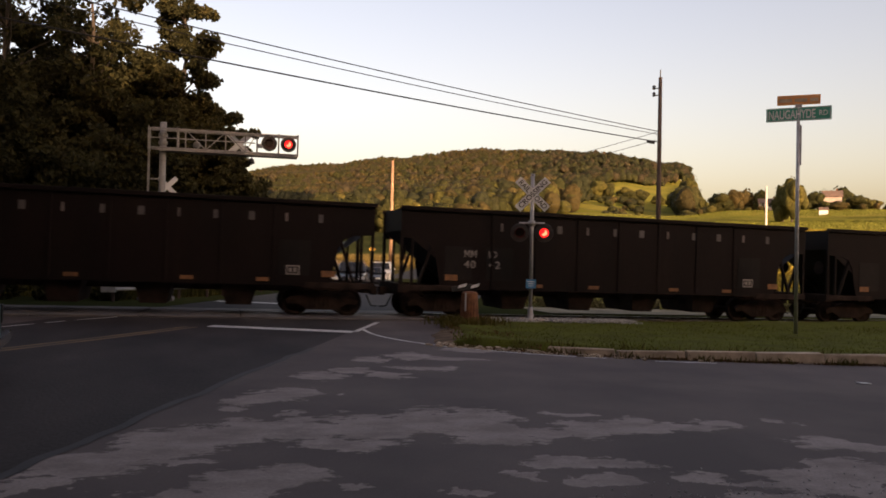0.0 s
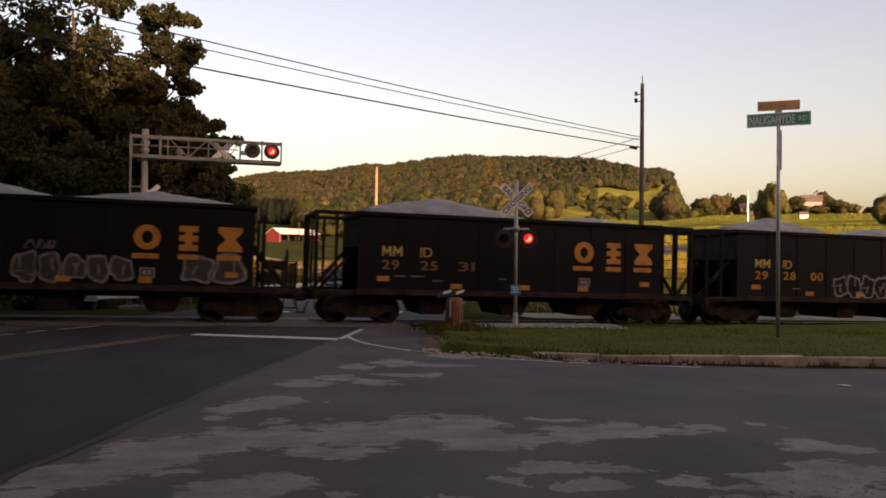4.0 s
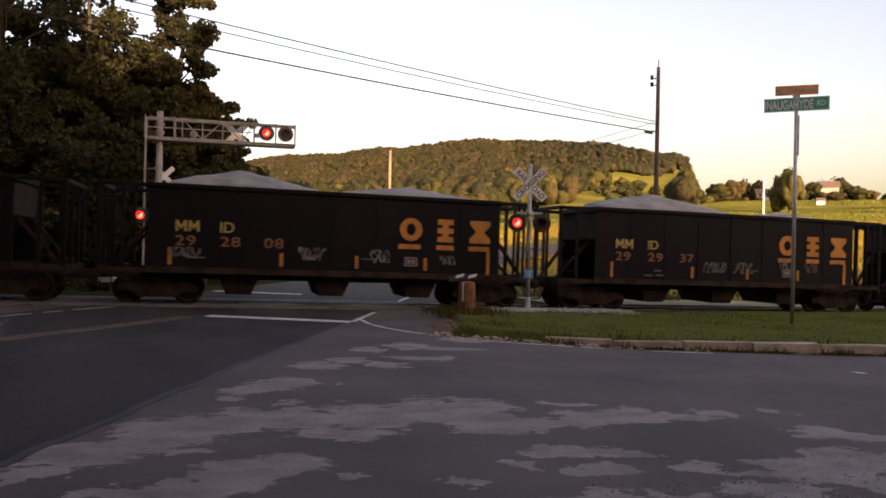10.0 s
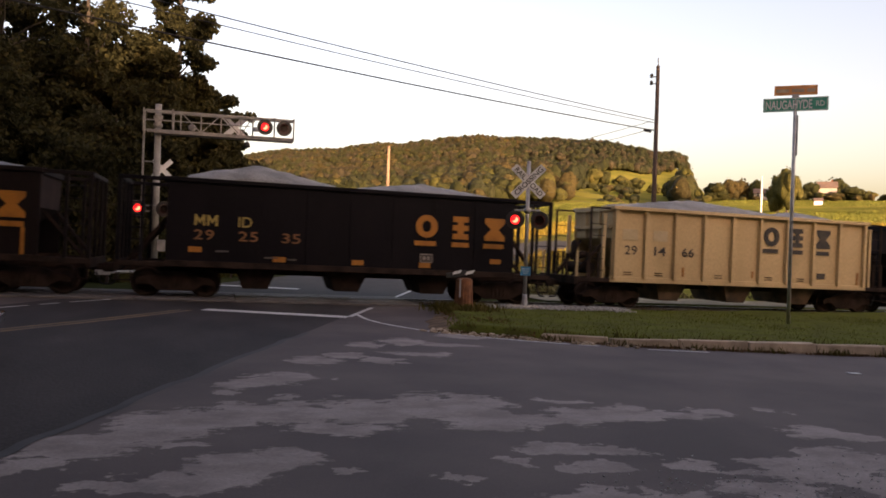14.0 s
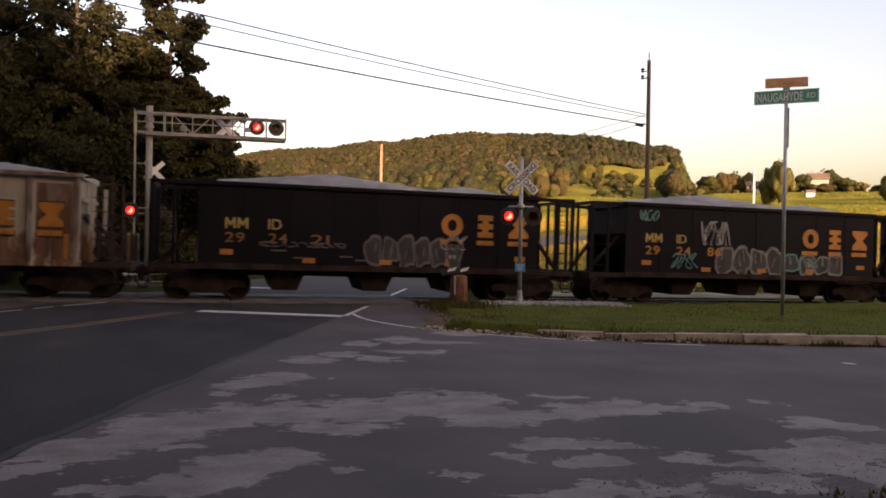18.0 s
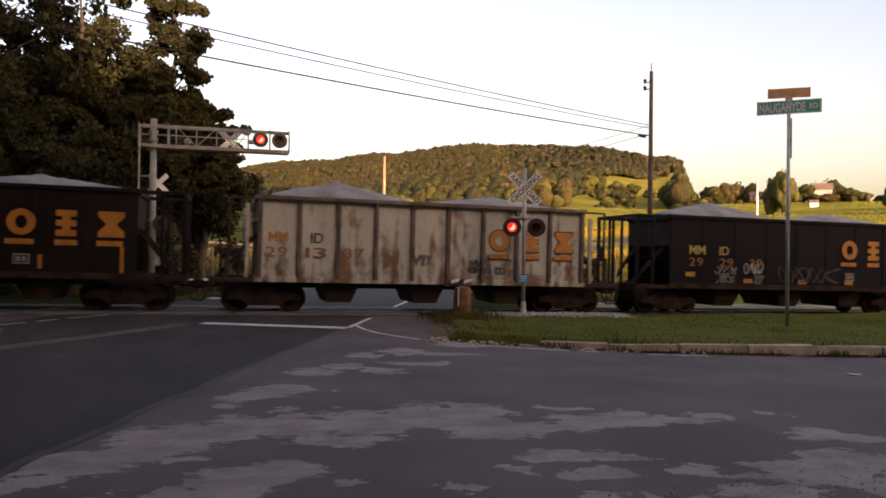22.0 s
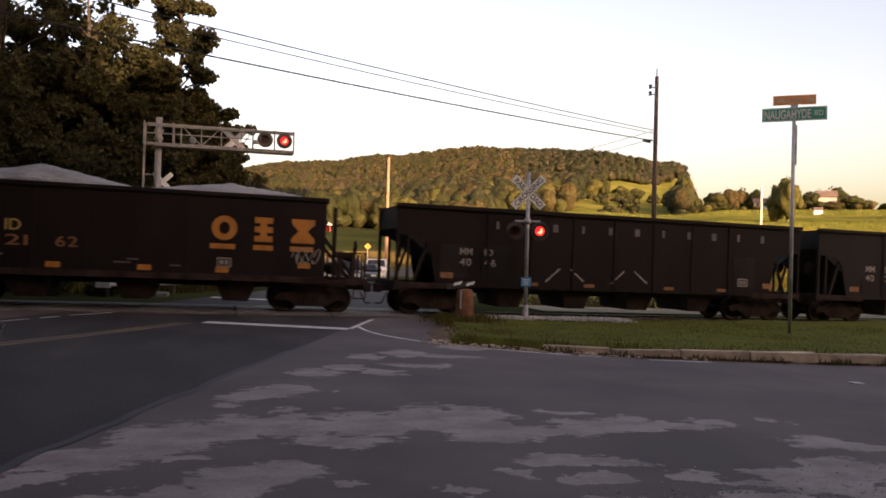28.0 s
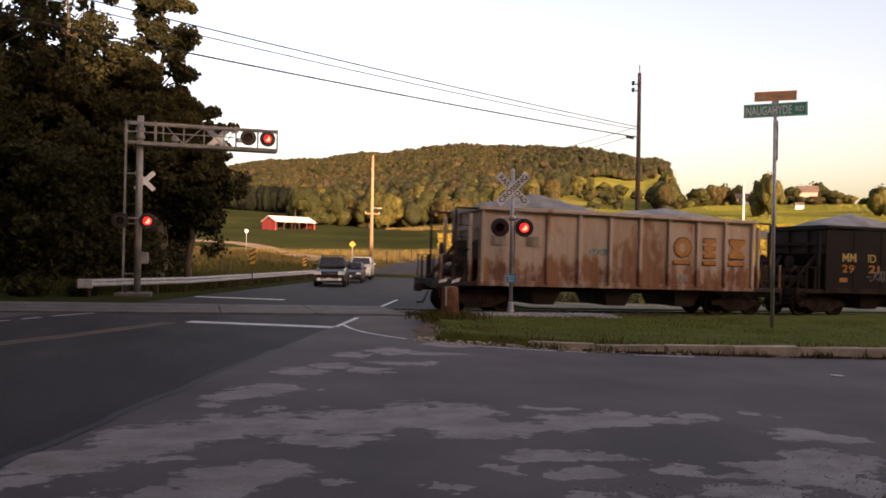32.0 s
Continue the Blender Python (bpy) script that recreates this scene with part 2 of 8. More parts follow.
M_ASPHALT_FAR = mat("asphalt", (0.043, 0.038, 0.039), (0.03, 0.027, 0.028), 0.85, scale=0.7, fine=90, bump=0.35, coord="World", spec=0.2)
M_DECK = mat("dusty_deck_concrete", (0.14, 0.12, 0.112), (0.085, 0.073, 0.069), 0.9, scale=1.5, fine=50, coord="World")
M_CONCRETE = mat("weathered_concrete", (0.56, 0.43, 0.31), (0.32, 0.245, 0.175), 0.9, scale=2.2, fine=60, coord="World", third=(0.64, 0.52, 0.4))
M_PAINT = mat("worn_road_paint", (0.62, 0.6, 0.58), (0.36, 0.34, 0.34), 0.75, scale=2.5, fine=50, spot=0.4, coord="World")
M_YELLOW_LINE = mat("worn_yellow_road_paint", (0.22, 0.125, 0.055), (0.115, 0.076, 0.05), 0.8, scale=1.6, fine=60, spot=0.5, coord="World")
M_GRASS = mat("grass_ground", (0.1, 0.11, 0.02), (0.075, 0.078, 0.019), 0.95, scale=1.3, fine=30, bump=0.7, coord="World", spec=0.05)
M_BLADE = leaf_mat("grass_blades", (0.085, 0.096, 0.015), (0.125, 0.135, 0.021), (0.18, 0.17, 0.034), patch=0.8)
M_DIRT = mat("roadside_dirt", (0.2, 0.135, 0.09), (0.11, 0.08, 0.06), 0.95, scale=2.0, fine=25, bump=0.8, dist=0.03, coord="World", spec=0.05)
M_LITTER = leaf_mat("fallen_leaves", (0.09, 0.045, 0.022), (0.15, 0.08, 0.035), (0.24, 0.14, 0.065))
M_TRACKSIDE = mat("trackside_gravel", (0.36, 0.3, 0.2), (0.22, 0.18, 0.12), 0.95, scale=0.6, fine=14, bump=0.6, dist=0.04, coord="World", third=(0.44, 0.37, 0.26), spec=0.05)
M_BALLAST = mat("ballast_stone", (0.17, 0.155, 0.14), (0.09, 0.08, 0.075), 0.95, scale=6, fine=14, bump=1.0, dist=0.06, coord="World", spec=0.05)
M_GRAVEL = mat("pale_gravel", (0.5, 0.48, 0.46), (0.3, 0.29, 0.28), 0.95, scale=9, fine=24, bump=1.0, dist=0.04, coord="World", spec=0.05)
M_LOAD = mat("crushed_stone_load", (0.3, 0.3, 0.31), (0.2, 0.2, 0.205), 0.95, scale=1.4, fine=13, bump=1.0, dist=0.1)
M_STEEL = mat("rail_steel", (0.22, 0.2, 0.19), (0.12, 0.09, 0.07), 0.4, 0.8, scale=4, fine=30, bump=0.1)
M_GALV = mat("galvanised_steel", (0.45, 0.45, 0.46), (0.33, 0.33, 0.34), 0.5, 0.2, scale=5, fine=50, bump=0.06)
# darker copy of the silver steel: dimmer light at the cantilever put into colour
M_ALU_SHADED = mat("shaded_silver_steel", (0.27, 0.265, 0.265), (0.19, 0.185, 0.185), 0.6, 0.2, scale=4, fine=40, bump=0.06)
M_ALU = mat("silver_painted_steel", (0.4, 0.39, 0.395), (0.29, 0.28, 0.285), 0.5, 0.3, scale=4, fine=40, bump=0.06)
M_BLACKPAINT = mat("matt_black_paint", (0.018, 0.018, 0.02), (0.03, 0.028, 0.027), 0.55, scale=5, fine=60, bump=0.05)
M_WHITE = mat("white_sign_face", (0.72, 0.73, 0.74), (0.55, 0.56, 0.57), 0.5, scale=4, fine=60, bump=0.03, spot=0.38)
M_INK = mat("black_sign_ink", (0.02, 0.02, 0.02), (0.035, 0.035, 0.035), 0.6, scale=8, fine=60, bump=0)
M_GREEN = mat("green_sign_face", (0.03, 0.38, 0.27), (0.024, 0.31, 0.22), 0.45, scale=4, fine=60, bump=0.02)
M_ORANGE_SIGN = mat("orange_sign_face", (0.78, 0.33, 0.12), (0.68, 0.27, 0.09), 0.5, scale=4, fine=60, bump=0.02)
M_BLUE = mat("blue_notice_face", (0.05, 0.3, 0.55), (0.04, 0.22, 0.42), 0.5, scale=6, fine=60, bump=0.02)
M_YELLOW_SIGN = mat("yellow_sign_face", (0.6, 0.3, 0.025), (0.48, 0.23, 0.02), 0.5, scale=4, fine=50, bump=0.02)
M_WOOD_POLE = mat("weathered_pole_wood", (0.075, 0.05, 0.042), (0.045, 0.03, 0.026), 0.9, scale=3, fine=30, bump=0.5, stretch=(6, 6, 0.6))
# warm copy of the pole wood, low sunlight put into its colour
M_WOOD_PALE = mat("sunlit_pole_wood", (0.42, 0.25, 0.16), (0.3, 0.17, 0.1), 0.9, scale=3, fine=30, bump=0.4, stretch=(6, 6, 0.6))
M_RUST_POST = mat("rusty_post", (0.29, 0.115, 0.052), (0.15, 0.062, 0.033), 0.9, scale=4, fine=26, bump=0.6)
M_WIRE = mat("cable_sheath", (0.008, 0.008, 0.009), None, 0.6, bump=0)
M_BARK = mat("bark", (0.1, 0.075, 0.055), (0.05, 0.04, 0.03), 0.95, scale=2, fine=16, bump=0.9, dist=0.03, stretch=(1, 1, 0.25))
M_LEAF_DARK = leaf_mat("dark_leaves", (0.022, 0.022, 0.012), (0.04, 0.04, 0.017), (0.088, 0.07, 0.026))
M_TRACK_WEED = leaf_mat("dry_track_weeds", (0.12, 0.1, 0.045), (0.19, 0.155, 0.065), (0.27, 0.22, 0.1))
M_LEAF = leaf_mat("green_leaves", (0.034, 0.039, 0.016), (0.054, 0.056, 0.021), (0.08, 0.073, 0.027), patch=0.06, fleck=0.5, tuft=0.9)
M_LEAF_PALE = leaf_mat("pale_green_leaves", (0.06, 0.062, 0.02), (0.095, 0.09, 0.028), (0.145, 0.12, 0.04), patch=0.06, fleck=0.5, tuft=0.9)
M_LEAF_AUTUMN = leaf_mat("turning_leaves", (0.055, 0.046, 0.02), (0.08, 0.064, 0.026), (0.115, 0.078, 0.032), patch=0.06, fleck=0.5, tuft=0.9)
# the brown tint stands in for haze over the far hill top
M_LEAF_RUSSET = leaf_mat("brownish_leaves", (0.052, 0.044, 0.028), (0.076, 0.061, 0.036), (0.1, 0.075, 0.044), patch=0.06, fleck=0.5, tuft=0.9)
# leaf copy for trees in shade: the shade is put into the colour
M_LEAF_SHADED = leaf_mat("shaded_leaves", (0.008, 0.011, 0.008), (0.012, 0.015, 0.01), (0.018, 0.02, 0.012), patch=0.06, fleck=0.5, tuft=0.9)
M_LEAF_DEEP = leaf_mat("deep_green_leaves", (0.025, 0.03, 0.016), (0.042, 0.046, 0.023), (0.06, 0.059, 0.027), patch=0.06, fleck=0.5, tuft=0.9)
M_RUBBER = mat("tyre_rubber", (0.02, 0.02, 0.02), (0.03, 0.03, 0.03), 0.85, scale=6, fine=40, bump=0.1)
M_LAMP_ON = glow_mat("lit_red_lens", (1.0, 0.02, 0.022), 0.9)
M_LAMP_CORE = glow_mat("lit_lamp_core", (1.0, 0.2, 0.11), 1.4)
M_LAMP_OFF = mat("dark_red_lens", (0.007, 0.002, 0.002), (0.004, 0.0015, 0.0015), 0.5, scale=8, fine=60, bump=0.1)
# ---- ground ----
AZ = (-180, -60, -20, 0, 6, 12, 20, 27, 33, 37, 46, 70, 180)
RINGS = (
    (30, (0,) * 13),
    (45, (0,) * 13),
    (62, (0,) * 13),
    (70, (0.15,) * 13),
    (80, (1, 1, 1, 1.1, 1.1, 1.1, 1.3, 1.6, 1.6, 1.6, 1.6, 1.6, 1)),
    (115, (3, 3, 3, 3, 3, 3.2, 4, 5, 5, 5, 5, 5, 3)),
    (170, (6, 6, 6, 7, 7.1, 6.7, 7.4, 9, 9, 10.0, 10.0, 8, 6)),
    (250, (10, 10, 12, 13, 11.5, 10.8, 14.5, 18, 17.4, 18.9, 18.7, 14, 10)),
    (350, (20, 20, 22, 22, 24, 26, 31, 31, 27, 21, 20.5, 18, 20)),
    (600, (40, 40, 45, 53, 63, 71, 79, 78, 67, 32, 33, 30, 40)),
    (900, (34, 34, 40, 45, 52, 56, 60, 60, 50, 30, 30, 28, 34)),
    (4500, (30,) * 13),
)


def smoothstep(k):
    return k * k * (3 - 2 * k)


def ring_height(n, az):
    zs = RINGS[n][1]
    for k in range(len(AZ) - 1):
        if az <= AZ[k + 1]:
            f = smoothstep((az - AZ[k]) / (AZ[k + 1] - AZ[k]))
            return zs[k] * (1 - f) + zs[k + 1] * f
    return zs[-1]


def land(x, y):
    """The height of the ground."""
    r, az = math.hypot(x, y), math.degrees(math.atan2(x, y))
    fade = max(0.0, min(1.0, (160 - r) / 90))
    base = level(x) * fade
    if abs(az) > 90:
        return base + max(0.0, r - 60) * 0.01
    if r <= 30:
        return base
    for n in range(len(RINGS) - 1):
        r0, r1 = RINGS[n][0], RINGS[n + 1][0]
        if r <= r1:
            f = (r - r0) / (r1 - r0)
            z = ring_height(n, az) * (1 - f) + ring_height(n + 1, az) * f
            side = max(0.0, min(1.0, (90 - abs(az)) / 20))
            bump = noise.noise((x * 0.02, y * 0.02, 0)) * min(3.0, max(0, r - 60) * 0.012)
            return base + (z + bump) * side + max(0.0, r - 60) * 0.01 * (1 - side)
    return 30.0


def ground_material():
    """Mown grass near by, a strip of dry yellow grass, green meadow, then rough pasture, by distance from the crossing."""
    m = mat("meadow", (0.044, 0.05, 0.019), (0.027, 0.032, 0.014), 0.95, scale=0.05, fine=1.6, bump=0.5, dist=0.1, coord="World", third=(0.07, 0.067, 0.023), spec=0.0)
    n, l = m.node_tree.nodes, m.node_tree.links
    b = n["Principled BSDF"]
    old = b.inputs["Base Color"].links[0].from_socket
    geo, vl = n.new("ShaderNodeNewGeometry"), n.new("ShaderNodeVectorMath")
    vl.operation = "LENGTH"
    l.new(geo.outputs["Position"], vl.inputs[0])
    nz = n.new("ShaderNodeTexNoise")
    nz.inputs["Scale"].default_value, nz.inputs["Detail"].default_value = 0.06, 6
    l.new(geo.outputs["Position"], nz.inputs["Vector"])
    ma = n.new("ShaderNodeMath")
    ma.operation = "MULTIPLY_ADD"
    ma.inputs[1].default_value = 36.0
    l.new(nz.outputs["Fac"], ma.inputs[0])
    l.new(vl.outputs["Value"], ma.inputs[2])
    band = n.new("ShaderNodeValToRGB")
    band.color_ramp.elements[0].position, band.color_ramp.elements[1].position = 0.38, 0.56
    band.color_ramp.elements[0].color, band.color_ramp.elements[1].color = (0, 0, 0, 1), (0, 0, 0, 1)
    for p in (0.43, 0.5):
        band.color_ramp.elements.new(p).color = (1, 1, 1, 1)
    dv = n.new("ShaderNodeMath")
    dv.operation = "DIVIDE"
    dv.inputs[1].default_value = 230.0
    l.new(ma.outputs[0], dv.inputs[0])
    l.new(dv.outputs[0], band.inputs[0])
    dry = n.new("ShaderNodeMix")
    dry.data_type = "RGBA"
    l.new(band.outputs[0], dry.inputs["Factor"])
    l.new(old, dry.inputs["A"])
    dry.inputs["B"].default_value = (0.15, 0.112, 0.042, 1)
    # the field to the right of the hill is yellow-green, sunlight put into its colour
    sep = n.new("ShaderNodeSeparateXYZ")
    l.new(geo.outputs["Position"], sep.inputs[0])
    lean = n.new("ShaderNodeMath")
    lean.operation = "MULTIPLY_ADD"
    lean.inputs[1].default_value = -0.4
    l.new(sep.outputs["Y"], lean.inputs[0])
    l.new(sep.outputs["X"], lean.inputs[2])
    ragged = n.new("ShaderNodeMath")
    ragged.operation = "MULTIPLY_ADD"
    ragged.inputs[1].default_value = 30.0
    l.new(nz.outputs["Fac"], ragged.inputs[0])
    l.new(lean.outputs[0], ragged.inputs[2])
    right = n.new("ShaderNodeMapRange")
    right.inputs["From Min"].default_value, right.inputs["From Max"].default_value = 12.0, 30.0
    l.new(ragged.outputs[0], right.inputs["Value"])
    tone = n.new("ShaderNodeValToRGB")
    tone.color_ramp.elements[0].position, tone.color_ramp.elements[1].position = 0.35, 0.68
    tone.color_ramp.elements[0].color, tone.color_ramp.elements[1].color = (0.11, 0.118, 0.026, 1), (0.2, 0.175, 0.045, 1)
    l.new(nz.outputs["Fac"], tone.inputs[0])
    field = n.new("ShaderNodeMix")
    field.data_type = "RGBA"
    l.new(right.outputs[0], field.inputs["Factor"])
    l.new(dry.outputs["Result"], field.inputs["A"])
    l.new(tone.outputs[0], field.inputs["B"])
    l.new(field.outputs["Result"], b.inputs["Base Color"])
    return m


def build_ground():
    radii = [0, 4, 8, 12, 16, 20, 23, 26, 29, 32, 36, 41, 46, 52, 58, 65, 72, 80, 90, 100, 115, 130, 150, 170, 195, 220, 250, 280, 315, 350, 390, 430, 480, 540, 600, 650, 700, 800, 950, 1200, 1700, 2500, 4000]
    angles = [a * 4 for a in range(-45, -5)] + [-20 + a * 1.0 for a in range(0, 76)] + [a * 4 for a in range(14, 45)]
    verts, faces = [(0, 0, land(0, 0) - 0.03)], []
    na = len(angles)
    for r in radii[1:]:
        for a in angles:
            x, y = r * math.sin(radians(a)), r * math.cos(radians(a))
            verts.append((x, y, land(x, y) - 0.03))
    for k in range(na):
        faces.append((0, 1 + (k + 1) % na, 1 + k))
    for j in range(len(radii) - 2):
        for k in range(na):
            a, b = 1 + j * na, 1 + (j + 1) * na
            faces.append((a + k, a + (k + 1) % na, b + (k + 1) % na, b + k))
    ob = part("ground", Geo().add(verts, faces), ground_material(), smooth=True)
    return tagged(ob, "grassy ground rising to meadows and a wooded hill", "ground", kind="structure")


ground = build_ground()

# main road: heading over the track, then bending to the right
ROAD_DIR = Vector((0.36, 0.933, 0)).normalized()
CENTRE = Vector((-0.3, 22.3, 0))
HALF = 4.3


def road_line(d):
    """The middle of the road d metres on from the stop line, and its heading in degrees from +y."""
    h0 = math.degrees(math.atan2(ROAD_DIR.x, ROAD_DIR.y))
    if d <= 40:
        return CENTRE + ROAD_DIR * d, h0
    p, bend, radius = CENTRE + ROAD_DIR * 40, min(d - 40, 70) / 62.0, 62.0
    right = Vector((ROAD_DIR.y, -ROAD_DIR.x, 0))
    q = p + right * radius * (1 - math.cos(bend)) + ROAD_DIR * radius * math.sin(bend)
    h = h0 + math.degrees(bend)
    if d > 108:
        q += Vector((math.sin(radians(h)), math.cos(radians(h)), 0)) * (d - 108)
    return q, h


def strip(d0, d1, off0, off1, lift, step=2.0):
    """A band along the road between two offsets from its middle (right is positive)."""
    verts, faces, n = [], [], max(1, int(abs(d1 - d0) / step))
    for k in range(n + 1):
        c, h = road_line(d0 + (d1 - d0) * k / n)
        side = Vector((math.cos(radians(h)), -math.sin(radians(h)), 0))
        for j in range(5):
            p = c + side * (off0 + (off1 - off0) * j / 4)
            verts.append((p.x, p.y, land(p.x, p.y) + lift))
    for k in range(n):
        for j in range(4):
            faces.append((k * 5 + j, k * 5 + j + 1, k * 5 + j + 6, k * 5 + j + 5))
    return Geo().add(verts, faces)


def ribbon(pts, width, shift=0.0):
    """A painted line through the given places, smoothed, lying on the near road."""
    ps = [Vector(p) for p in pts]
    for _ in range(3 if len(ps) > 2 else 0):
        q = [ps[0]]
        for a, b in zip(ps, ps[1:]):
            q += [a.lerp(b, 0.25), a.lerp(b, 0.75)]
        ps = q + [ps[-1]]
    g = Geo()
    for k, p in enumerate(ps):
        d = ps[min(k + 1, len(ps) - 1)] - ps[max(k - 1, 0)]
        side = Vector((d.y, -d.x)).normalized()
        for o in (shift - width / 2, shift + width / 2):
            w = p + side * o
            g.v.append((w.x, w.y, level(w.x) + 0.009))
    g.f = [(2 * k, 2 * k + 1, 2 * k + 3, 2 * k + 2) for k in range(len(ps) - 1)]
    return g


def worn_asphalt():
    """Dark asphalt on which pale worn patches lie, each with a ragged outline."""
    m = mat("worn_asphalt", (0.13, 0.103, 0.099), (0.09, 0.072, 0.072), 0.8, scale=0.5, fine=70, bump=0.4, dist=0.006, coord="World", spec=0.2)
    n, l = m.node_tree.nodes, m.node_tree.links
    b = n["Principled BSDF"]
    old = b.inputs["Base Color"].links[0].from_socket
    geo = n.new("ShaderNodeNewGeometry")

    def math_node(op, a, c, clamp=False):
        q = n.new("ShaderNodeMath")
        q.operation, q.use_clamp = op, clamp
        for k, v in enumerate((a, c)):
            if isinstance(v, (int, float)):
                q.inputs[k].default_value = v
            else:
                l.new(v, q.inputs[k])
        return q.outputs[0]

    def streaks(scale, detail, rough, squeeze):
        mp = n.new("ShaderNodeMapping")
        mp.inputs["Rotation"].default_value = (0, 0, radians(16.4))
        mp.inputs["Scale"].default_value = squeeze
        l.new(geo.outputs["Position"], mp.inputs[0])
        q = n.new("ShaderNodeTexNoise")
        q.inputs["Scale"].default_value, q.inputs["Detail"].default_value, q.inputs["Roughness"].default_value = scale, detail, rough
        l.new(mp.outputs[0], q.inputs["Vector"])
        return math_node("SUBTRACT", q.outputs["Fac"], 0.5)

    # the outlines wander: the place is shifted a little by noise before each patch is laid
    place = geo.outputs["Position"]
    for scale, reach in ((0.9, 0.9), (3.2, 0.42), (11.0, 0.16)):
        q = n.new("ShaderNodeTexNoise")
        q.inputs["Scale"].default_value, q.inputs["Detail"].default_value = scale, 3.0
        l.new(geo.outputs["Position"], q.inputs["Vector"])
        c, m2, ad = n.new("ShaderNodeVectorMath"), n.new("ShaderNodeVectorMath"), n.new("ShaderNodeVectorMath")
        c.operation, m2.operation, ad.operation = "SUBTRACT", "SCALE", "ADD"
        c.inputs[1].default_value = (0.5, 0.5, 0.5)
        m2.inputs["Scale"].default_value = reach
        l.new(q.outputs["Color"], c.inputs[0])
        l.new(c.outputs[0], m2.inputs[0])
        l.new(m2.outputs[0], ad.inputs[0])
        l.new(place, ad.inputs[1])
        place = ad.outputs[0]
    total = None
    for x, y, rx, ry in WORN_BAND + WORN_NEAR + WORN_SCRAPS:
        mp = n.new("ShaderNodeMapping")
        mp.vector_type = "TEXTURE"
        mp.inputs["Location"].default_value = (x, y, 0)
        mp.inputs["Rotation"].default_value = (0, 0, radians(WORN_TURN))
        mp.inputs["Scale"].default_value = (rx * 1.95 + 0.06, ry * 1.95 + 0.06, 1000)
        l.new(place, mp.inputs[0])
        gr = n.new("ShaderNodeTexGradient")
        gr.gradient_type = "SPHERICAL"
        l.new(mp.outputs[0], gr.inputs[0])
        total = gr.outputs["Fac"] if total is None else math_node("MAXIMUM", total, gr.outputs["Fac"])
    rag = math_node("ADD", math_node("MULTIPLY", streaks(2.4, 8, 0.65, (0.6, 1.2, 1)), 1.2), math_node("MULTIPLY", streaks(9.0, 8, 0.75, (0.6, 1.2, 1)), 1.0))
    near = math_node("MULTIPLY", total, 4.0, True)
    field = math_node("ADD", math_node("MULTIPLY", rag, near), total)
    edge = n.new("ShaderNodeMapRange")
    edge.inputs["From Min"].default_value, edge.inputs["From Max"].default_value = 0.38, 0.47
    l.new(field, edge.inputs["Value"])
    thin = n.new("ShaderNodeMapRange")
    thin.inputs["From Min"].default_value, thin.inputs["From Max"].default_value = -0.16, 0.12
    thin.inputs["To Min"].default_value, thin.inputs["To Max"].default_value = 0.45, 1.0
    l.new(streaks(1.7, 6, 0.65, (0.9, 1.3, 1)), thin.inputs["Value"])
    mix = n.new("ShaderNodeMix")
    mix.data_type = "RGBA"
    l.new(math_node("MULTIPLY", edge.outputs[0], thin.outputs[0]), mix.inputs["Factor"])
    l.new(old, mix.inputs["A"])
    pale = n.new("ShaderNodeValToRGB")
    pale.color_ramp.elements[0].position, pale.color_ramp.elements[1].position = 0.3, 0.7
    pale.color_ramp.elements[0].color, pale.color_ramp.elements[1].color = (0.25, 0.205, 0.195, 1), (0.385, 0.32, 0.3, 1)
    l.new(math_node("ADD", streaks(34, 5, 0.7, (0.8, 1.2, 1)), 0.5), pale.inputs[0])
    l.new(pale.outputs[0], mix.inputs["B"])
    l.new(mix.outputs["Result"], b.inputs["Base Color"])
    return m


# worn patches: middle, half length, half width; they stretch the way the street mouth runs
WORN_TURN = -16.4
WORN_BAND = (
    (-1.28, 7.53, 0.45, 0.45), (-0.8, 7.84, 0.34, 0.47), (-0.47, 8.36, 0.46, 0.68), (0.14, 8.68, 0.49, 0.51), (0.88, 8.71, 0.51, 0.53), (1.66, 8.8, 0.53, 0.66),
    (2.38, 9.01, 0.45, 0.57), (1.15, 7.96, 0.35, 0.21), (-0.26, 7.52, 0.17, 0.09), (2.9, 8.84, 0.56, 0.78), (3.11, 8.25, 0.46, 0.38), (3.6, 8.31, 0.33, 0.2),
    (4.35, 8.37, 0.38, 0.43), (4.94, 8.39, 0.39, 0.42), (5.55, 8.26, 0.44, 0.21), (6.15, 8.42, 0.29, 0.15), (4.35, 9.35, 0.29, 0.09), (5.06, 8.75, 0.25, 0.08),
)
WORN_NEAR = (
    (-1.44, 6.88, 0.26, 0.13), (-1.6, 6.73, 0.09, 0.22), (0.27, 6.71, 0.38, 0.36), (0.64, 6.81, 0.24, 0.3), (-0.22, 6.41, 0.4, 0.21), (-0.59, 6.27, 0.34, 0.11),
    (6.82, 7.23, 0.34, 0.18), (7.14, 7.06, 0.23, 0.16), (6.2, 6.21, 0.36, 0.36), (5.4, 5.87, 0.45, 0.35), (5.76, 5.59, 0.26, 0.69), (4.61, 5.5, 0.41, 0.19),
    (4.44, 6.25, 0.24, 0.11), (4.93, 6.0, 0.27, 0.08), (3.29, 5.48, 0.66, 0.11), (2.66, 5.52, 0.39, 0.06),
)
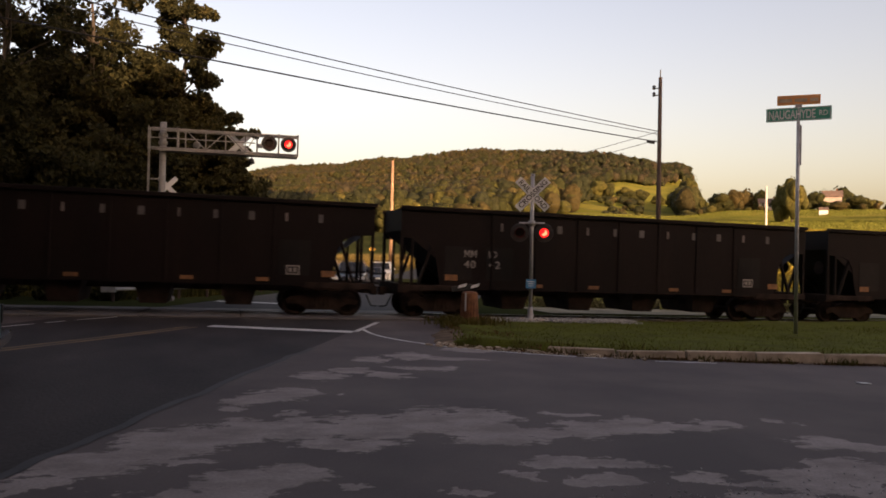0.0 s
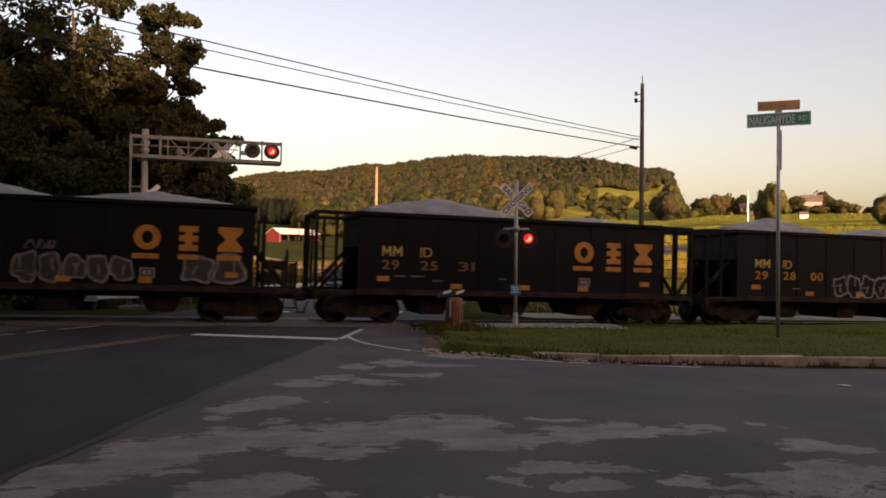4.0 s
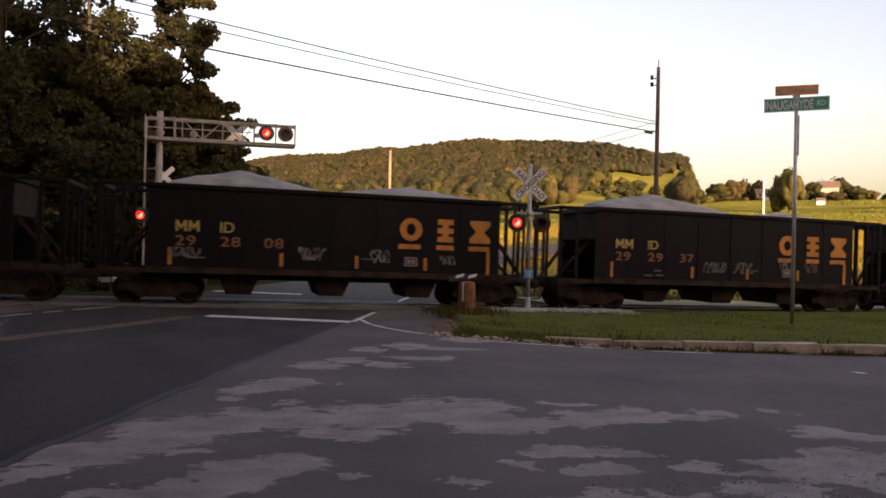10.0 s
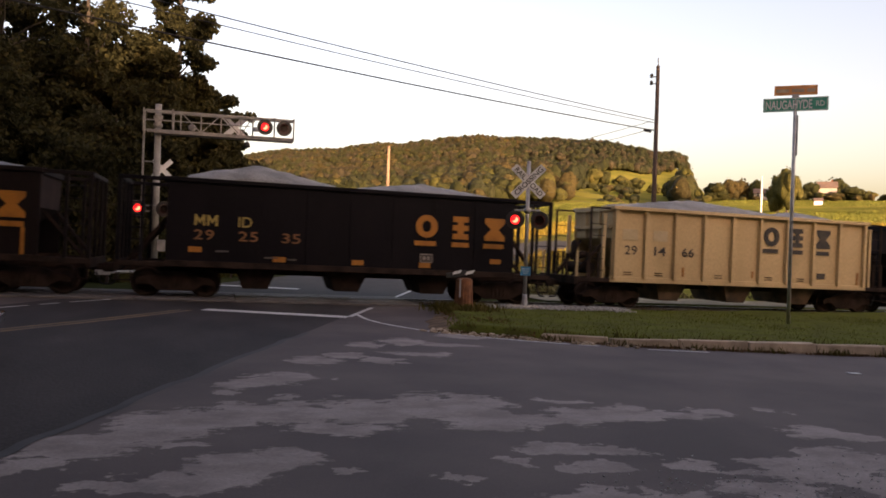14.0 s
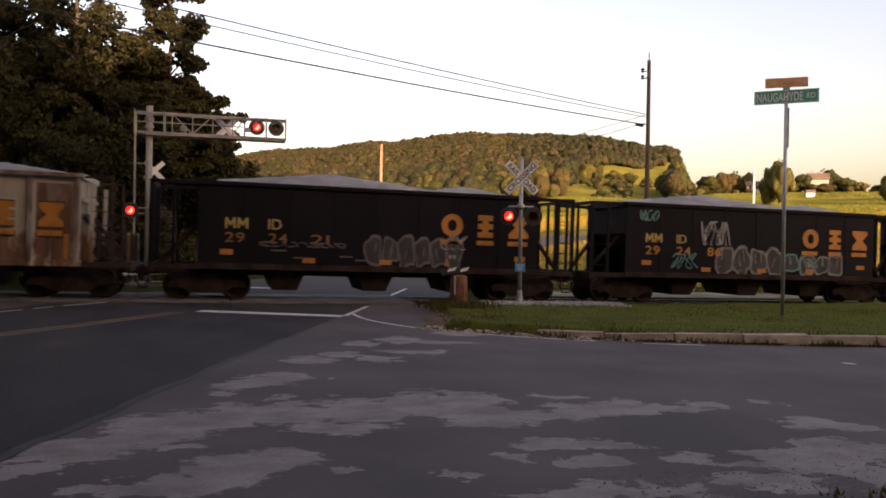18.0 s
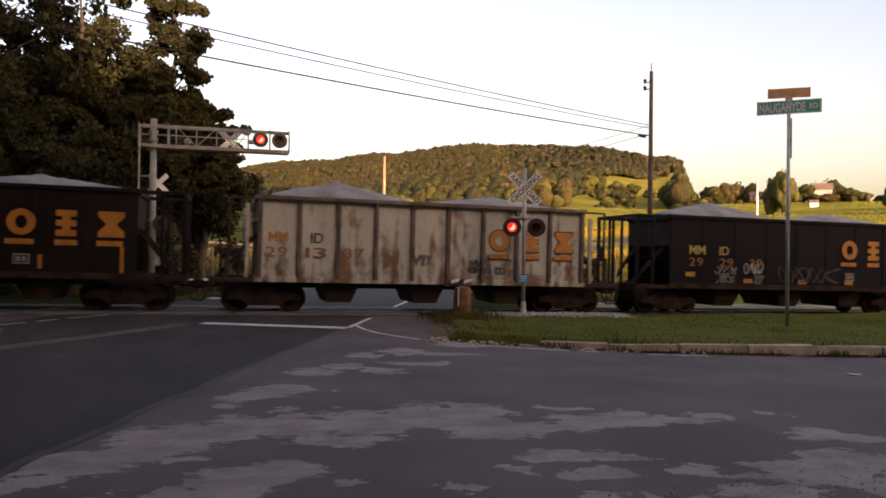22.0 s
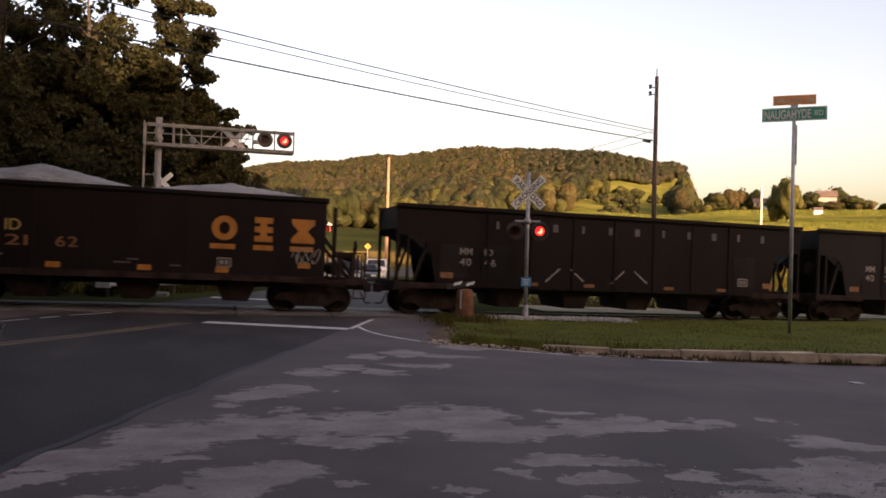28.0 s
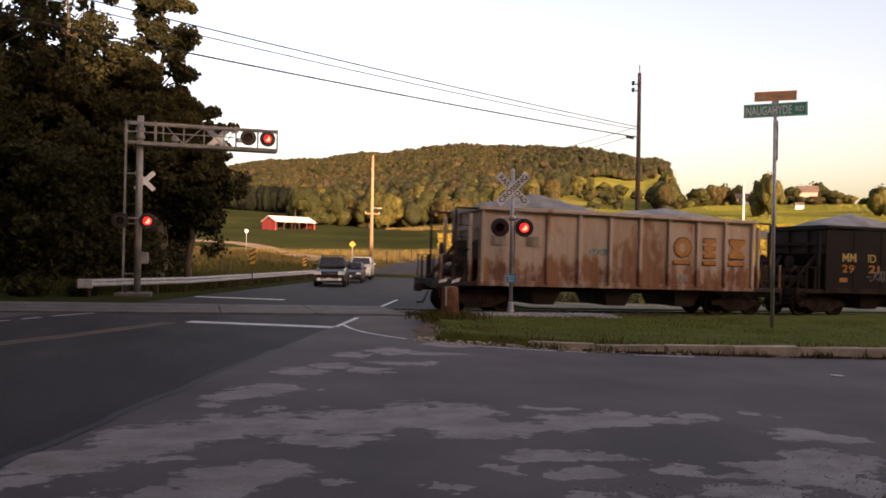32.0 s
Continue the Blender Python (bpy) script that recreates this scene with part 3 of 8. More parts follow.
WORN_SCRAPS = (
    (0.54, 10.77, 0.33, 0.37), (1.03, 11.11, 0.34, 0.28), (0.13, 10.16, 0.15, 0.12), (1.57, 12.71, 0.3, 0.33), (2.12, 13.29, 0.32, 0.33), (2.75, 14.81, 0.22, 0.37),
    (3.62, 15.23, 0.32, 0.61), (2.74, 12.64, 0.26, 0.21), (3.62, 13.51, 0.51, 0.24), (1.14, 6.38, 0.1, 0.06), (0.83, 9.6, 0.13, 0.13), (3.32, 6.98, 0.31, 0.17),
    (3.7, 6.79, 0.37, 0.12), (2.76, 6.72, 0.11, 0.08), (3.4, 6.36, 0.23, 0.16), (3.13, 6.32, 0.14, 0.09), (2.1, 6.14, 0.18, 0.03), (7.06, 8.41, 0.11, 0.11),
    (4.59, 14.84, 0.45, 0.25), (4.13, 13.67, 0.12, 0.21), (5.35, 16.4, 0.55, 0.34),
)


def build_road():
    lot = Geo()
    xs, ys = [-40 + 2 * k for k in range(41)], [-14, -10, -6, -2, 2, 5, 8, 11, 14, 17, 20, 23, 24.6]
    for x in xs:
        for y in ys:
            lot.v.append((x, y, level(x)))
    ny = len(ys)
    for a in range(len(xs) - 1):
        for c in range(ny - 1):
            lot.f.append((a * ny + c, (a + 1) * ny + c, (a + 1) * ny + c + 1, a * ny + c + 1))
    tagged(part("pavement", lot, worn_asphalt()), "dark asphalt street mouth with pale worn patches", "road", kind="structure")
    tagged(part("road", strip(5.6, 150, -HALF, HALF + 2.2, 0.012), M_ASPHALT_FAR), "two-lane asphalt road bending away past the crossing", "road", kind="structure")
    tagged(part("near_road", strip(-36, 4.4, -4.6, 4.0, 0.004), mat("newer_asphalt", (0.056, 0.045, 0.043), (0.03, 0.0245, 0.0245), 0.8, scale=0.6, fine=24, bump=0.8, dist=0.012, third=(0.074, 0.06, 0.057), coord="World", stretch=(1, 0.4, 1), spec=0.2)), "smooth darker asphalt of the through road", "road", kind="structure")
    marks = (("stop_line", strip(-0.75, -0.2, 0.1, 4.1, 0.008, 0.5), M_PAINT, "worn white stop line painted across the lane"),
             ("far_stop_line", strip(10.2, 10.8, -4.1, -0.3, 0.02, 0.5), M_PAINT, "white stop line beyond the track"),
             ("edge_line", strip(6.4, 13.5, 4.0, 4.14, 0.02), M_PAINT, "white edge line of the road beyond the track"),
             ("near_edge_line", strip(-0.4, 3.0, 4.05, 4.2, 0.008, 0.5), M_PAINT, "short white edge line before the track"))
    for name, g, m, label in marks:
        tagged(part(name, g, m), label, "road marking", kind="structure")
    for shift in (-0.13, 0.13):
        tagged(part("centre_line", ribbon([(-10.6, 7.4), (-6.4, 12.8), (-3.88, 16.58), (-2.3, 19.0), (-0.85, 21.5)], 0.17, shift), M_YELLOW_LINE), "faded yellow centre line", "road marking", kind="structure")
    right, rnd = Vector((ROAD_DIR.y, -ROAD_DIR.x)), random.Random(77)
    seam = [Vector((CENTRE.x, CENTRE.y)) + right * (4.0 + rnd.uniform(-0.07, 0.07)) + Vector((ROAD_DIR.x, ROAD_DIR.y)) * (-21 + 0.5 * k) for k in range(34)]
    tagged(part("tar_seam", ribbon(seam, 0.13), mat("tar", (0.022, 0.018, 0.019), (0.036, 0.03, 0.03), 0.7, scale=1.5, fine=30, bump=0.2, coord="World")), "dark tar seam where the newer asphalt ends", "road", kind="structure")
    for a, b in (((-9.5, 14.0), (-6.9, 18.3)), ((-6.6, 18.8), (-4.75, 21.95)), ((-4.55, 22.3), (-4.2, 22.9)), ((-4.0, 23.25), (-3.1, 24.55))):
        tagged(part("far_edge_line", ribbon([a, b], 0.1), M_PAINT), "worn white line along the far edge of the road", "road marking", kind="structure")
    # the edge line swings away to the kerb
    arc = Geo()
    pts = []
    for k in range(25):
        f = k / 24
        p = Vector((3.75, 21.3)).lerp(Vector((4.75, 17.3)), f)
        p += Vector((-0.35, -0.1)) * math.sin(math.pi * f)
        pts.append(p)
    for k in range(6):
        pts.append(Vector((4.75, 17.3)).lerp(Vector((7.38, 15.12)), (k + 1) / 6) + Vector((-0.05, -0.2)) * math.sin(math.pi * (k + 1) / 6))
    for k, p in enumerate(pts):
        q = pts[min(k + 1, len(pts) - 1)] - pts[max(k - 1, 0)]
        s = Vector((q.y, -q.x)).normalized() * 0.055
        for w in (p + s, p - s):
            arc.v.append((w.x, w.y, level(w.x) + 0.008))
    arc.f = [(2 * k, 2 * k + 1, 2 * k + 3, 2 * k + 2) for k in range(len(pts) - 1)]
    tagged(part("corner_line", arc, M_PAINT), "thin white line curving round the street corner", "road marking", kind="structure")
    for a, b in (((7.52, 15.02), (7.95, 14.84)), ((8.84, 14.35), (10.1, 13.98))):
        tagged(part("corner_dash", ribbon([a, b], 0.09), M_PAINT), "worn dash of white line beside the kerb", "road marking", kind="structure")


build_road()

LANE = ((-9.0, 123.0), (1.4, 122.0), (6.0, 118.0), (8.6, 107.0), (10.0, 97.0), (10.9, 88.0), (12.5, 80.0))


def build_lane():
    """A dirt farm track that comes down the slope to the road."""
    ps = [Vector(p) for p in LANE]
    for _ in range(3):
        q = [ps[0]]
        for a, b in zip(ps, ps[1:]):
            q += [a.lerp(b, 0.25), a.lerp(b, 0.75)]
        ps = q + [ps[-1]]
    g = Geo()
    for k, p in enumerate(ps):
        d = ps[min(k + 1, len(ps) - 1)] - ps[max(k - 1, 0)]
        side = Vector((d.y, -d.x)).normalized()
        for o in (-1.9, -0.7, 0.7, 1.9):
            w = p + side * (o + 0.3 * noise.noise((p.x * 0.3, p.y * 0.3, o)))
            g.v.append((w.x, w.y, land(w.x, w.y) + (0.1 if abs(o) < 1 else 0.03)))
    g.f = [(4 * k + c, 4 * k + 4 + c, 4 * k + 5 + c, 4 * k + 1 + c) for k in range(len(ps) - 1) for c in range(3)]
    pale = mat("farm_lane_dirt", (0.3, 0.21, 0.135), (0.2, 0.145, 0.095), 0.95, scale=0.35, fine=5, bump=0.4, dist=0.03, coord="World", spec=0.05)
    tagged(part("farm_lane", g, pale, smooth=True), "pale dirt farm lane running down the slope", "lane", kind="structure")


build_lane()

# ---- the grass island with its kerb ----
KERB = [(5.1, 17.2), (6.1, 16.4), (7.45, 15.55), (9.0, 14.75), (11.9, 13.95), (14.3, 13.45), (18, 12.8), (23, 12.1), (32, 11.2)]


def kerb_point(d):
    """A place d metres along the foot of the kerb, and the way it runs."""
    for k in range(len(KERB) - 1):
        a, b = Vector(KERB[k]), Vector(KERB[k + 1])
        n = (b - a).length
        if d <= n or k == len(KERB) - 2:
            return a + (b - a) * d / n, (b - a).normalized()
        d -= n


def island_height(x, y):
    return level(x) + 0.17


def build_island():
    g = Geo()
    n = 60
    for k in range(n + 1):
        p, w = kerb_point(27.0 * k / n)
        p = p + Vector((-w.y, w.x)) * 0.17
        far = Vector((max(6.9, min(32, 7.0 + 25 * (k / n) ** 1.1)), 23.6))
        for j in range(9):
            f = (j / 8) ** 1.9
            q = p.lerp(far, f)
            z = island_height(q.x, q.y) * min(1, 4 * (1 - f) + 0.3) + (0 if 0 < k else -0.15) - (0.22 if j == 0 else 0.0) + 0.05 * noise.noise((q.x * 0.5, q.y * 0.5, 3))
            g.v.append((q.x, q.y, z))
    for k in range(n):
        for j in range(8):
            g.f.append((k * 9 + j, (k + 1) * 9 + j, (k + 1) * 9 + j + 1, k * 9 + j + 1))
    tagged(part("grass_verge", g, M_GRASS, smooth=True), "mown grass verge behind the kerb", "grass", kind="structure")
    dirt = Geo()
    rings, seg = 6, 40
    dirt.v.append((6.0, 19.2, level(6) + 0.15))
    for r in range(1, rings + 1):
        for k in range(seg):
            a = math.tau * k / seg
            f = r / rings * (1 + 0.22 * noise.noise((2.2 * math.cos(a), 2.2 * math.sin(a), 5)))
            u, v = 1.25 * f * math.cos(a), 2.9 * f * math.sin(a)
            x, y = 6.5 + u * 0.95 + v * 0.3, 19.4 - u * 0.3 + v * 0.95
            dirt.v.append((x, y, level(x) + 0.15 * (1 - (r / rings) ** 2) - (0.03 if r == rings else 0) + 0.02 * noise.noise((x * 3, y * 3, 1))))
    for k in range(seg):
        dirt.f.append((0, 1 + k, 1 + (k + 1) % seg))
        for r in range(rings - 1):
            dirt.f.append((1 + r * seg + k, 1 + (r + 1) * seg + k, 1 + (r + 1) * seg + (k + 1) % seg, 1 + r * seg + (k + 1) % seg))
    tagged(part("dirt_shoulder", dirt, M_DIRT, smooth=True), "bare dirt at the worn corner of the verge", "dirt", kind="structure")
    litter, rnd = Geo(), random.Random(14)
    for k in range(420):
        d = abs(rnd.gauss(0, 2.4))
        p, w = kerb_point(min(d, 9))
        q = p + Vector((w.y, -w.x)) * rnd.uniform(-0.5, 0.3) - w * rnd.uniform(0, 0.5)
        z = rnd.uniform(0.02, 0.06)
        litter.box((q.x, q.y, level(q.x) + z * 0.4), (rnd.uniform(0.03, 0.11), rnd.uniform(0.03, 0.1), z))
    tagged(part("broken_stones", litter, M_CONCRETE), "crumbled concrete and stones at the kerb's end", "stones", kind="stuff")
    verge = Geo()
    for i in range(13):
        for j in range(7):
            x, y = 4.4 + 0.5 * i, 5.1 - 0.5 * j
            verge.v.append((x, y + (0.12 * noise.noise((x * 3, 0, 0)) if j == 0 else 0), level(x) + (-0.02 if j == 0 or i == 0 else 0.02 + 0.03 * noise.noise((x * 2, y * 2, 4)))))
    verge.f = [(7 * i + j, 7 * i + j + 1, 7 * i + j + 8, 7 * i + j + 7) for i in range(12) for j in range(6)]
    tagged(part("near_verge", verge, M_DIRT, smooth=True), "strip of dirt and rough grass at the near street edge", "dirt", kind="structure")
    grit = Geo()
    for k in range(300):
        x, y = 3.0 + 4.2 * rnd.random(), 5.15 + abs(rnd.gauss(0, 0.5))
        q = rnd.uniform(0.006, 0.017)
        grit.box((x, y, level(x) + q * 0.3), (q, q * rnd.uniform(0.7, 1.3), q * 0.8))
    tagged(part("loose_grit", grit, M_GRAVEL), "loose pale grit on the worn asphalt", "gravel", kind="stuff")
    scrap = part("paper_scrap", Geo().box((0, 0, 0), (0.24, 0.13, 0.012), Matrix.Rotation(radians(4), 4, "Y")), M_WHITE)
    scrap.location = (11.25, 11.26, level(11.25) + 0.014)
    tagged(scrap, "flattened white paper scrap lying on the asphalt", "litter")
    kerb = thing("kerb", "weathered concrete kerb blocks along the grass verge", "kerb", kind="structure")
    d, k = 3.1, 0
    rnd = random.Random(4)
    shapes = []
    for s in range(5):
        b = Geo().box((0, 0.11, 0.0), (1.47 + 0.02 * s, 0.2, 0.36))
        for i, v in enumerate(b.v):
            b.v[i] = (v[0] + 0.01 * rnd.uniform(-1, 1), v[1] + 0.01 * rnd.uniform(-1, 1) + (0.05 if v[2] > 0 else 0), v[2] + 0.012 * rnd.uniform(-1, 1))
        me = b.mesh("kerb_block")
        me.materials.append(M_CONCRETE)
        shapes.append(me)
    while d < 26:
        p, w = kerb_point(d)
        ob = new("kerb_block", shapes[k % 5])
        ob.parent = kerb
        sink = max(0.0, 0.13 - 0.016 * d) + 0.015 * math.sin(k * 2.1)
        ob.matrix_basis = pose(p.x, p.y, level(p.x) + 0.05 - sink, 0, 0, math.degrees(math.atan2(w.y, w.x)) + rnd.uniform(-0.6, 0.6))
        d, k = d + 1.54, k + 1


build_island()


# ---- track ----
TRACK_Y = 26.55
RAIL_TOP = 0.06


def rail_z(x):
    return -GRADE * (x - 4.0) + RAIL_TOP


TILT = math.degrees(math.atan(GRADE))


def build_track():
    bed = Geo()
    prof = [(-3.2, -0.32), (-1.9, -0.16), (1.9, -0.16), (3.2, -0.32)]
    xs = [-60, -30, -12, -5, 0, 5, 10, 20, 40, 80]
    for x in xs:
        for y, z in prof:
            bed.v.append((x, TRACK_Y + y, -GRADE * (x - 4) + RAIL_TOP + z + 0.06))
    for a in range(len(xs) - 1):
        for c in range(3):
            bed.f.append((a * 4 + c, (a + 1) * 4 + c, (a + 1) * 4 + c + 1, a * 4 + c + 1))
    tagged(part("ballast", bed, M_BALLAST), "stone ballast under the railway track", "ballast", kind="structure")
    side, nx = Geo(), 60
    for k in range(nx + 1):
        x = 13 + 50 * k / nx
        for y in (TRACK_Y + 2.6, TRACK_Y + 4.5 + 0.5 * noise.noise((x * 0.3, 0, 2)), TRACK_Y + 6.6 + 0.9 * noise.noise((x * 0.4, 0, 7))):
            side.v.append((x, y, land(x, y) + 0.03))
    side.f = [(3 * k + c, 3 * k + 3 + c, 3 * k + 4 + c, 3 * k + 1 + c) for k in range(nx) for c in range(2)]
    tagged(part("trackside_strip", side, M_TRACKSIDE), "pale gravel and dry weeds on the far side of the track", "gravel", kind="structure")
    track = thing("railway_track", "steel rails on timber sleepers in ballast", "track", pose(0, TRACK_Y, rail_z(0), 0, TILT, 0), kind="structure")
    sec = [(-0.07, -0.17), (0.07, -0.17), (0.07, -0.155), (0.012, -0.13), (0.012, -0.04), (0.036, -0.03), (0.036, 0), (-0.036, 0), (-0.036, -0.03), (-0.012, -0.04), (-0.012, -0.13), (-0.07, -0.155)]
    rail = Geo()
    n = len(sec)
    for x in (-60, 80):
        rail.v += [(x, y, z) for y, z in sec]
    rail.f = [tuple(range(n)), tuple(range(2 * n - 1, n - 1, -1))] + [(k, (k + 1) % n, n + (k + 1) % n, n + k) for k in range(n)]
    me = rail.mesh("rail")
    me.materials.append(M_STEEL)
    for s in (-0.754, 0.754):
        ob = part("rail", me, None, track)
        ob.location = (0, s, 0)
    tie = Geo().box((0, 0, -0.26), (0.22, 2.6, 0.16)).mesh("sleeper")
    tie.materials.append(M_WOOD_POLE)
    for k in range(100):
        x = -26 + k * 0.56
        if -3.6 < x < 7.5:
            continue
        ob = part("sleeper", tie, None, track)
        ob.location = (x, 0, 0)
    deck = thing("crossing_deck", "weathered concrete panels between the rails at the crossing", "crossing panel", pose(0, TRACK_Y, rail_z(0), 0, TILT, 0), kind="structure")
    for y0, y1 in ((-2.0, -0.83), (-0.67, 0.67), (0.83, 2.0)):
        for k in range(5):
            part("panel", Geo().box((-7.0 + k * 3.0, (y0 + y1) / 2, -0.1), (2.97, y1 - y0, 0.19)), M_DECK, deck)


build_track()
# ---- plants ----
def leaf_geo(centres, spreads, counts, size, rng, flat=0.5):
    """Leaves as small bent quads strewn about the given centres; returns vertices and faces."""
    cs = np.repeat(np.array(centres, float), counts, axis=0)
    sp = np.repeat(np.array(spreads, float), counts, axis=0)
    n = len(cs)
    d = rng.normal(size=(n, 3))
    d /= np.linalg.norm(d, axis=1, keepdims=True)
    p = cs + d * (rng.random((n, 1)) ** 0.45) * sp
    a = rng.normal(size=(n, 3))
    a /= np.linalg.norm(a, axis=1, keepdims=True)
    b = np.cross(a, rng.normal(size=(n, 3)) * [1, 1, flat])
    b /= np.linalg.norm(b, axis=1, keepdims=True) + 1e-9
    s = size * (0.6 + 0.8 * rng.random((n, 1)))
    a, b = a * s * 0.5, b * s * 0.36
    lift = np.cross(a, b)
    lift *= 0.25 * s / (np.linalg.norm(lift, axis=1, keepdims=True) + 1e-9)
    v = np.stack([p - a, p + b + lift, p + a, p - b + lift], 1).reshape(-1, 3)
    i = np.arange(n)[:, None] * 4
    return v, (i + np.array([[0, 1, 2, 3]]))


def array_mesh(name, v, f, material):
    me = bpy.data.meshes.new(name)
    me.from_pydata(v.tolist(), [], f.tolist())
    me.materials.append(material)
    me.update()
    return me


def tree(name, label, base, height, radius, leaves, size, material, seed, crown_low=0.25, lean=(0, 0), group="", clumps=60):
    """A tapered trunk that forks into limbs, and a crown of leaf clumps with gaps between them."""
    rnd, rng = random.Random(seed), np.random.default_rng(seed)
    top = thing(name, label, "tree", pose(base[0], base[1], base[2]), group)
    wood, tips = Geo(), []
    r0 = height * 0.019
    p, r = Vector((0, 0, -0.3)), r0
    spine = []
    for k in range(7):
        q = Vector((lean[0] * (k + 1) / 7 + rnd.uniform(-0.25, 0.25), lean[1] * (k + 1) / 7 + rnd.uniform(-0.25, 0.25), height * 0.78 * (k + 1) / 7))
        r2 = r0 * (1 - 0.12 * (k + 1))
        wood.tube(p, q, r, r2, 9, False)
        spine.append((q, r2))
        p, r = q, r2
    for k in range(18):
        f = crown_low + (0.95 - crown_low) * k / 17
        i = min(6, int(f * 7))
        a0, ar = spine[i]
        g = k * 2.4 + rnd.uniform(-0.4, 0.4)
        reach = radius * (0.55 + 0.45 * math.sin(math.pi * min(1, 0.15 + f))) * rnd.uniform(0.75, 1.0)
        q1 = a0 + Vector((math.cos(g) * reach * 0.5, math.sin(g) * reach * 0.5, reach * 0.28))
        q2 = q1 + Vector((math.cos(g + rnd.uniform(-0.5, 0.5)) * reach * 0.45, math.sin(g) * reach * 0.45, reach * rnd.uniform(0.05, 0.35)))
        wood.tube(a0, q1, ar * 0.5, ar * 0.3, 6, False)
        wood.tube(q1, q2, ar * 0.3, ar * 0.1, 5, False)
        tips += [q1.lerp(q2, 0.3), q2]
    part("trunk", wood, M_BARK, top, smooth=True)
    centres, spreads = [], []
    for k in range(clumps):
        t = rnd.choice(tips) + Vector((rnd.gauss(0, 1), rnd.gauss(0, 1), rnd.gauss(0, 0.8))) * radius * 0.16
        s = radius * rnd.uniform(0.1, 0.24)
        centres.append(t)
        spreads.append((s, s, s * 0.75))
    v, f = leaf_geo(centres, spreads, leaves // clumps, size, rng)
    part("crown", array_mesh("crown", v, f, material), None, top)
    return top


def build_roadside_trees():
    rows = (((-5.0, 41.0), 11.6, 3.8, 9000, 11, 0.2, 170), ((-12.5, 39.0), 10.8, 5.6, 8000, 12, 0.12, 170), ((-19.5, 41.0), 19, 6.2, 8000, 13, 0.1, 170), ((-10, 47.0), 13.0, 5.5, 7000, 14, 0.1, 170), ((-2.6, 44.0), 9.5, 3.9, 6000, 15, 0.08, 170),
            ((-16, 48.0), 13, 6, 7000, 16, 0.08, 170), ((-27, 44.0), 23, 7, 6000, 17, 0.08, 170), ((-7.5, 38.0), 7.5, 4.2, 6000, 18, 0.05, 170), ((-8.8, 42.5), 11.8, 4.4, 8000, 21, 0.15, 170), ((-15.5, 36.5), 8, 4.5, 6000, 19, 0.05, 170),
            ((-23, 37.5), 9, 5, 5000, 20, 0.05, 170), ((-4.4, 42.5), 12.5, 3.2, 9000, 22, 0.3, 170), ((-2.2, 42.0), 11.4, 2.6, 7000, 23, 0.3, 170),
            ((-0.7, 42.6), 11.4, 2.4, 6500, 28, 0.35, 130), ((-2.3, 41.0), 18.0, 2.3, 4200, 24, 0.5, 100), ((-3.4, 42.4), 13.2, 3.0, 9000, 27, 0.2, 170), ((-6.6, 41.5), 18.5, 3.9, 2300, 25, 0.58, 54), ((-10.6, 41.0), 19.0, 4.6, 1700, 26, 0.55, 44), ((-8.4, 44.0), 17.0, 3.6, 1900, 29, 0.57, 48))
    for (x, y), h, r, n, seed, low, clumps in rows:
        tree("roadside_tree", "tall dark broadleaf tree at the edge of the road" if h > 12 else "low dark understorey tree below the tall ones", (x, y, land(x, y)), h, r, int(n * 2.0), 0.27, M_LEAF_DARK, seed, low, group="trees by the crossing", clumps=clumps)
    # these and the leaning ones are unseen, added to block light from the sky
    for x, y, h, r, seed in ((-12.5, 4.0, 27, 9.5, 41), (-11.5, 11.0, 28, 8.8, 42), (-11.8, 17.5, 27, 7.0, 43), (-17.0, 13.0, 28, 8.0, 44), (-15.5, -3.5, 26, 8.5, 45), (-15.0, 20.5, 26, 6.5, 46), (-10.9, 19.8, 21, 4.6, 47)):
        tree("street_tree", "large unseen tree added beside the near road to block skylight", (x, y, land(x, y)), h, r, 15000, 0.7, M_LEAF, seed, 0.56, group="trees along the near road", clumps=150)
    for x, y, h, r, seed, lean in ((-11.5, 13.0, 25, 6.6, 48, (5.0, 1.0)), (-10.5, 7.0, 25, 6.0, 49, (4.0, 2.0))):
        tree("street_tree", "unseen leaning tree added so that its crown shades the road", (x, y, land(x, y)), h, r, 15000, 0.7, M_LEAF, seed, 0.64, lean, "trees along the near road", 150)
    # thicket under the trees
    rng, rnd = np.random.default_rng(5), random.Random(5)
    cs, sp = [], []
    for k in range(260):
        x = rnd.uniform(-30, -1.5)
        y = rnd.uniform(37, 50) - (0.0 if x > -5 else 1.5)
        cs.append((x, y, land(x, y) + rnd.uniform(0.3, 2.6)))
        sp.append((1.2, 1.0, 1.0))
    v, f = leaf_geo(cs, sp, 110, 0.3, rng)
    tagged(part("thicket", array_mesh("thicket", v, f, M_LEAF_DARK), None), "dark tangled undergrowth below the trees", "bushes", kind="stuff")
    for k, (x, y, s) in enumerate(((-4.6, 33.5, 0.7), (-6.4, 32.8, 0.9), (-8.5, 33, 1.0), (-11, 32.6, 1.1), (-14, 33, 1.2))):
        v, f = leaf_geo([(0, 0, s * 0.4)] * 4, [(s, s * 0.8, s * 0.5)] * 4, 90, 0.22, rng)
        ob = part("bush", array_mesh("bush", v, f, M_LEAF_DARK), None)
        ob.location = (x, y, land(x, y))
        tagged(ob, "low weedy bush beside the track", "bush", "weeds by the track")


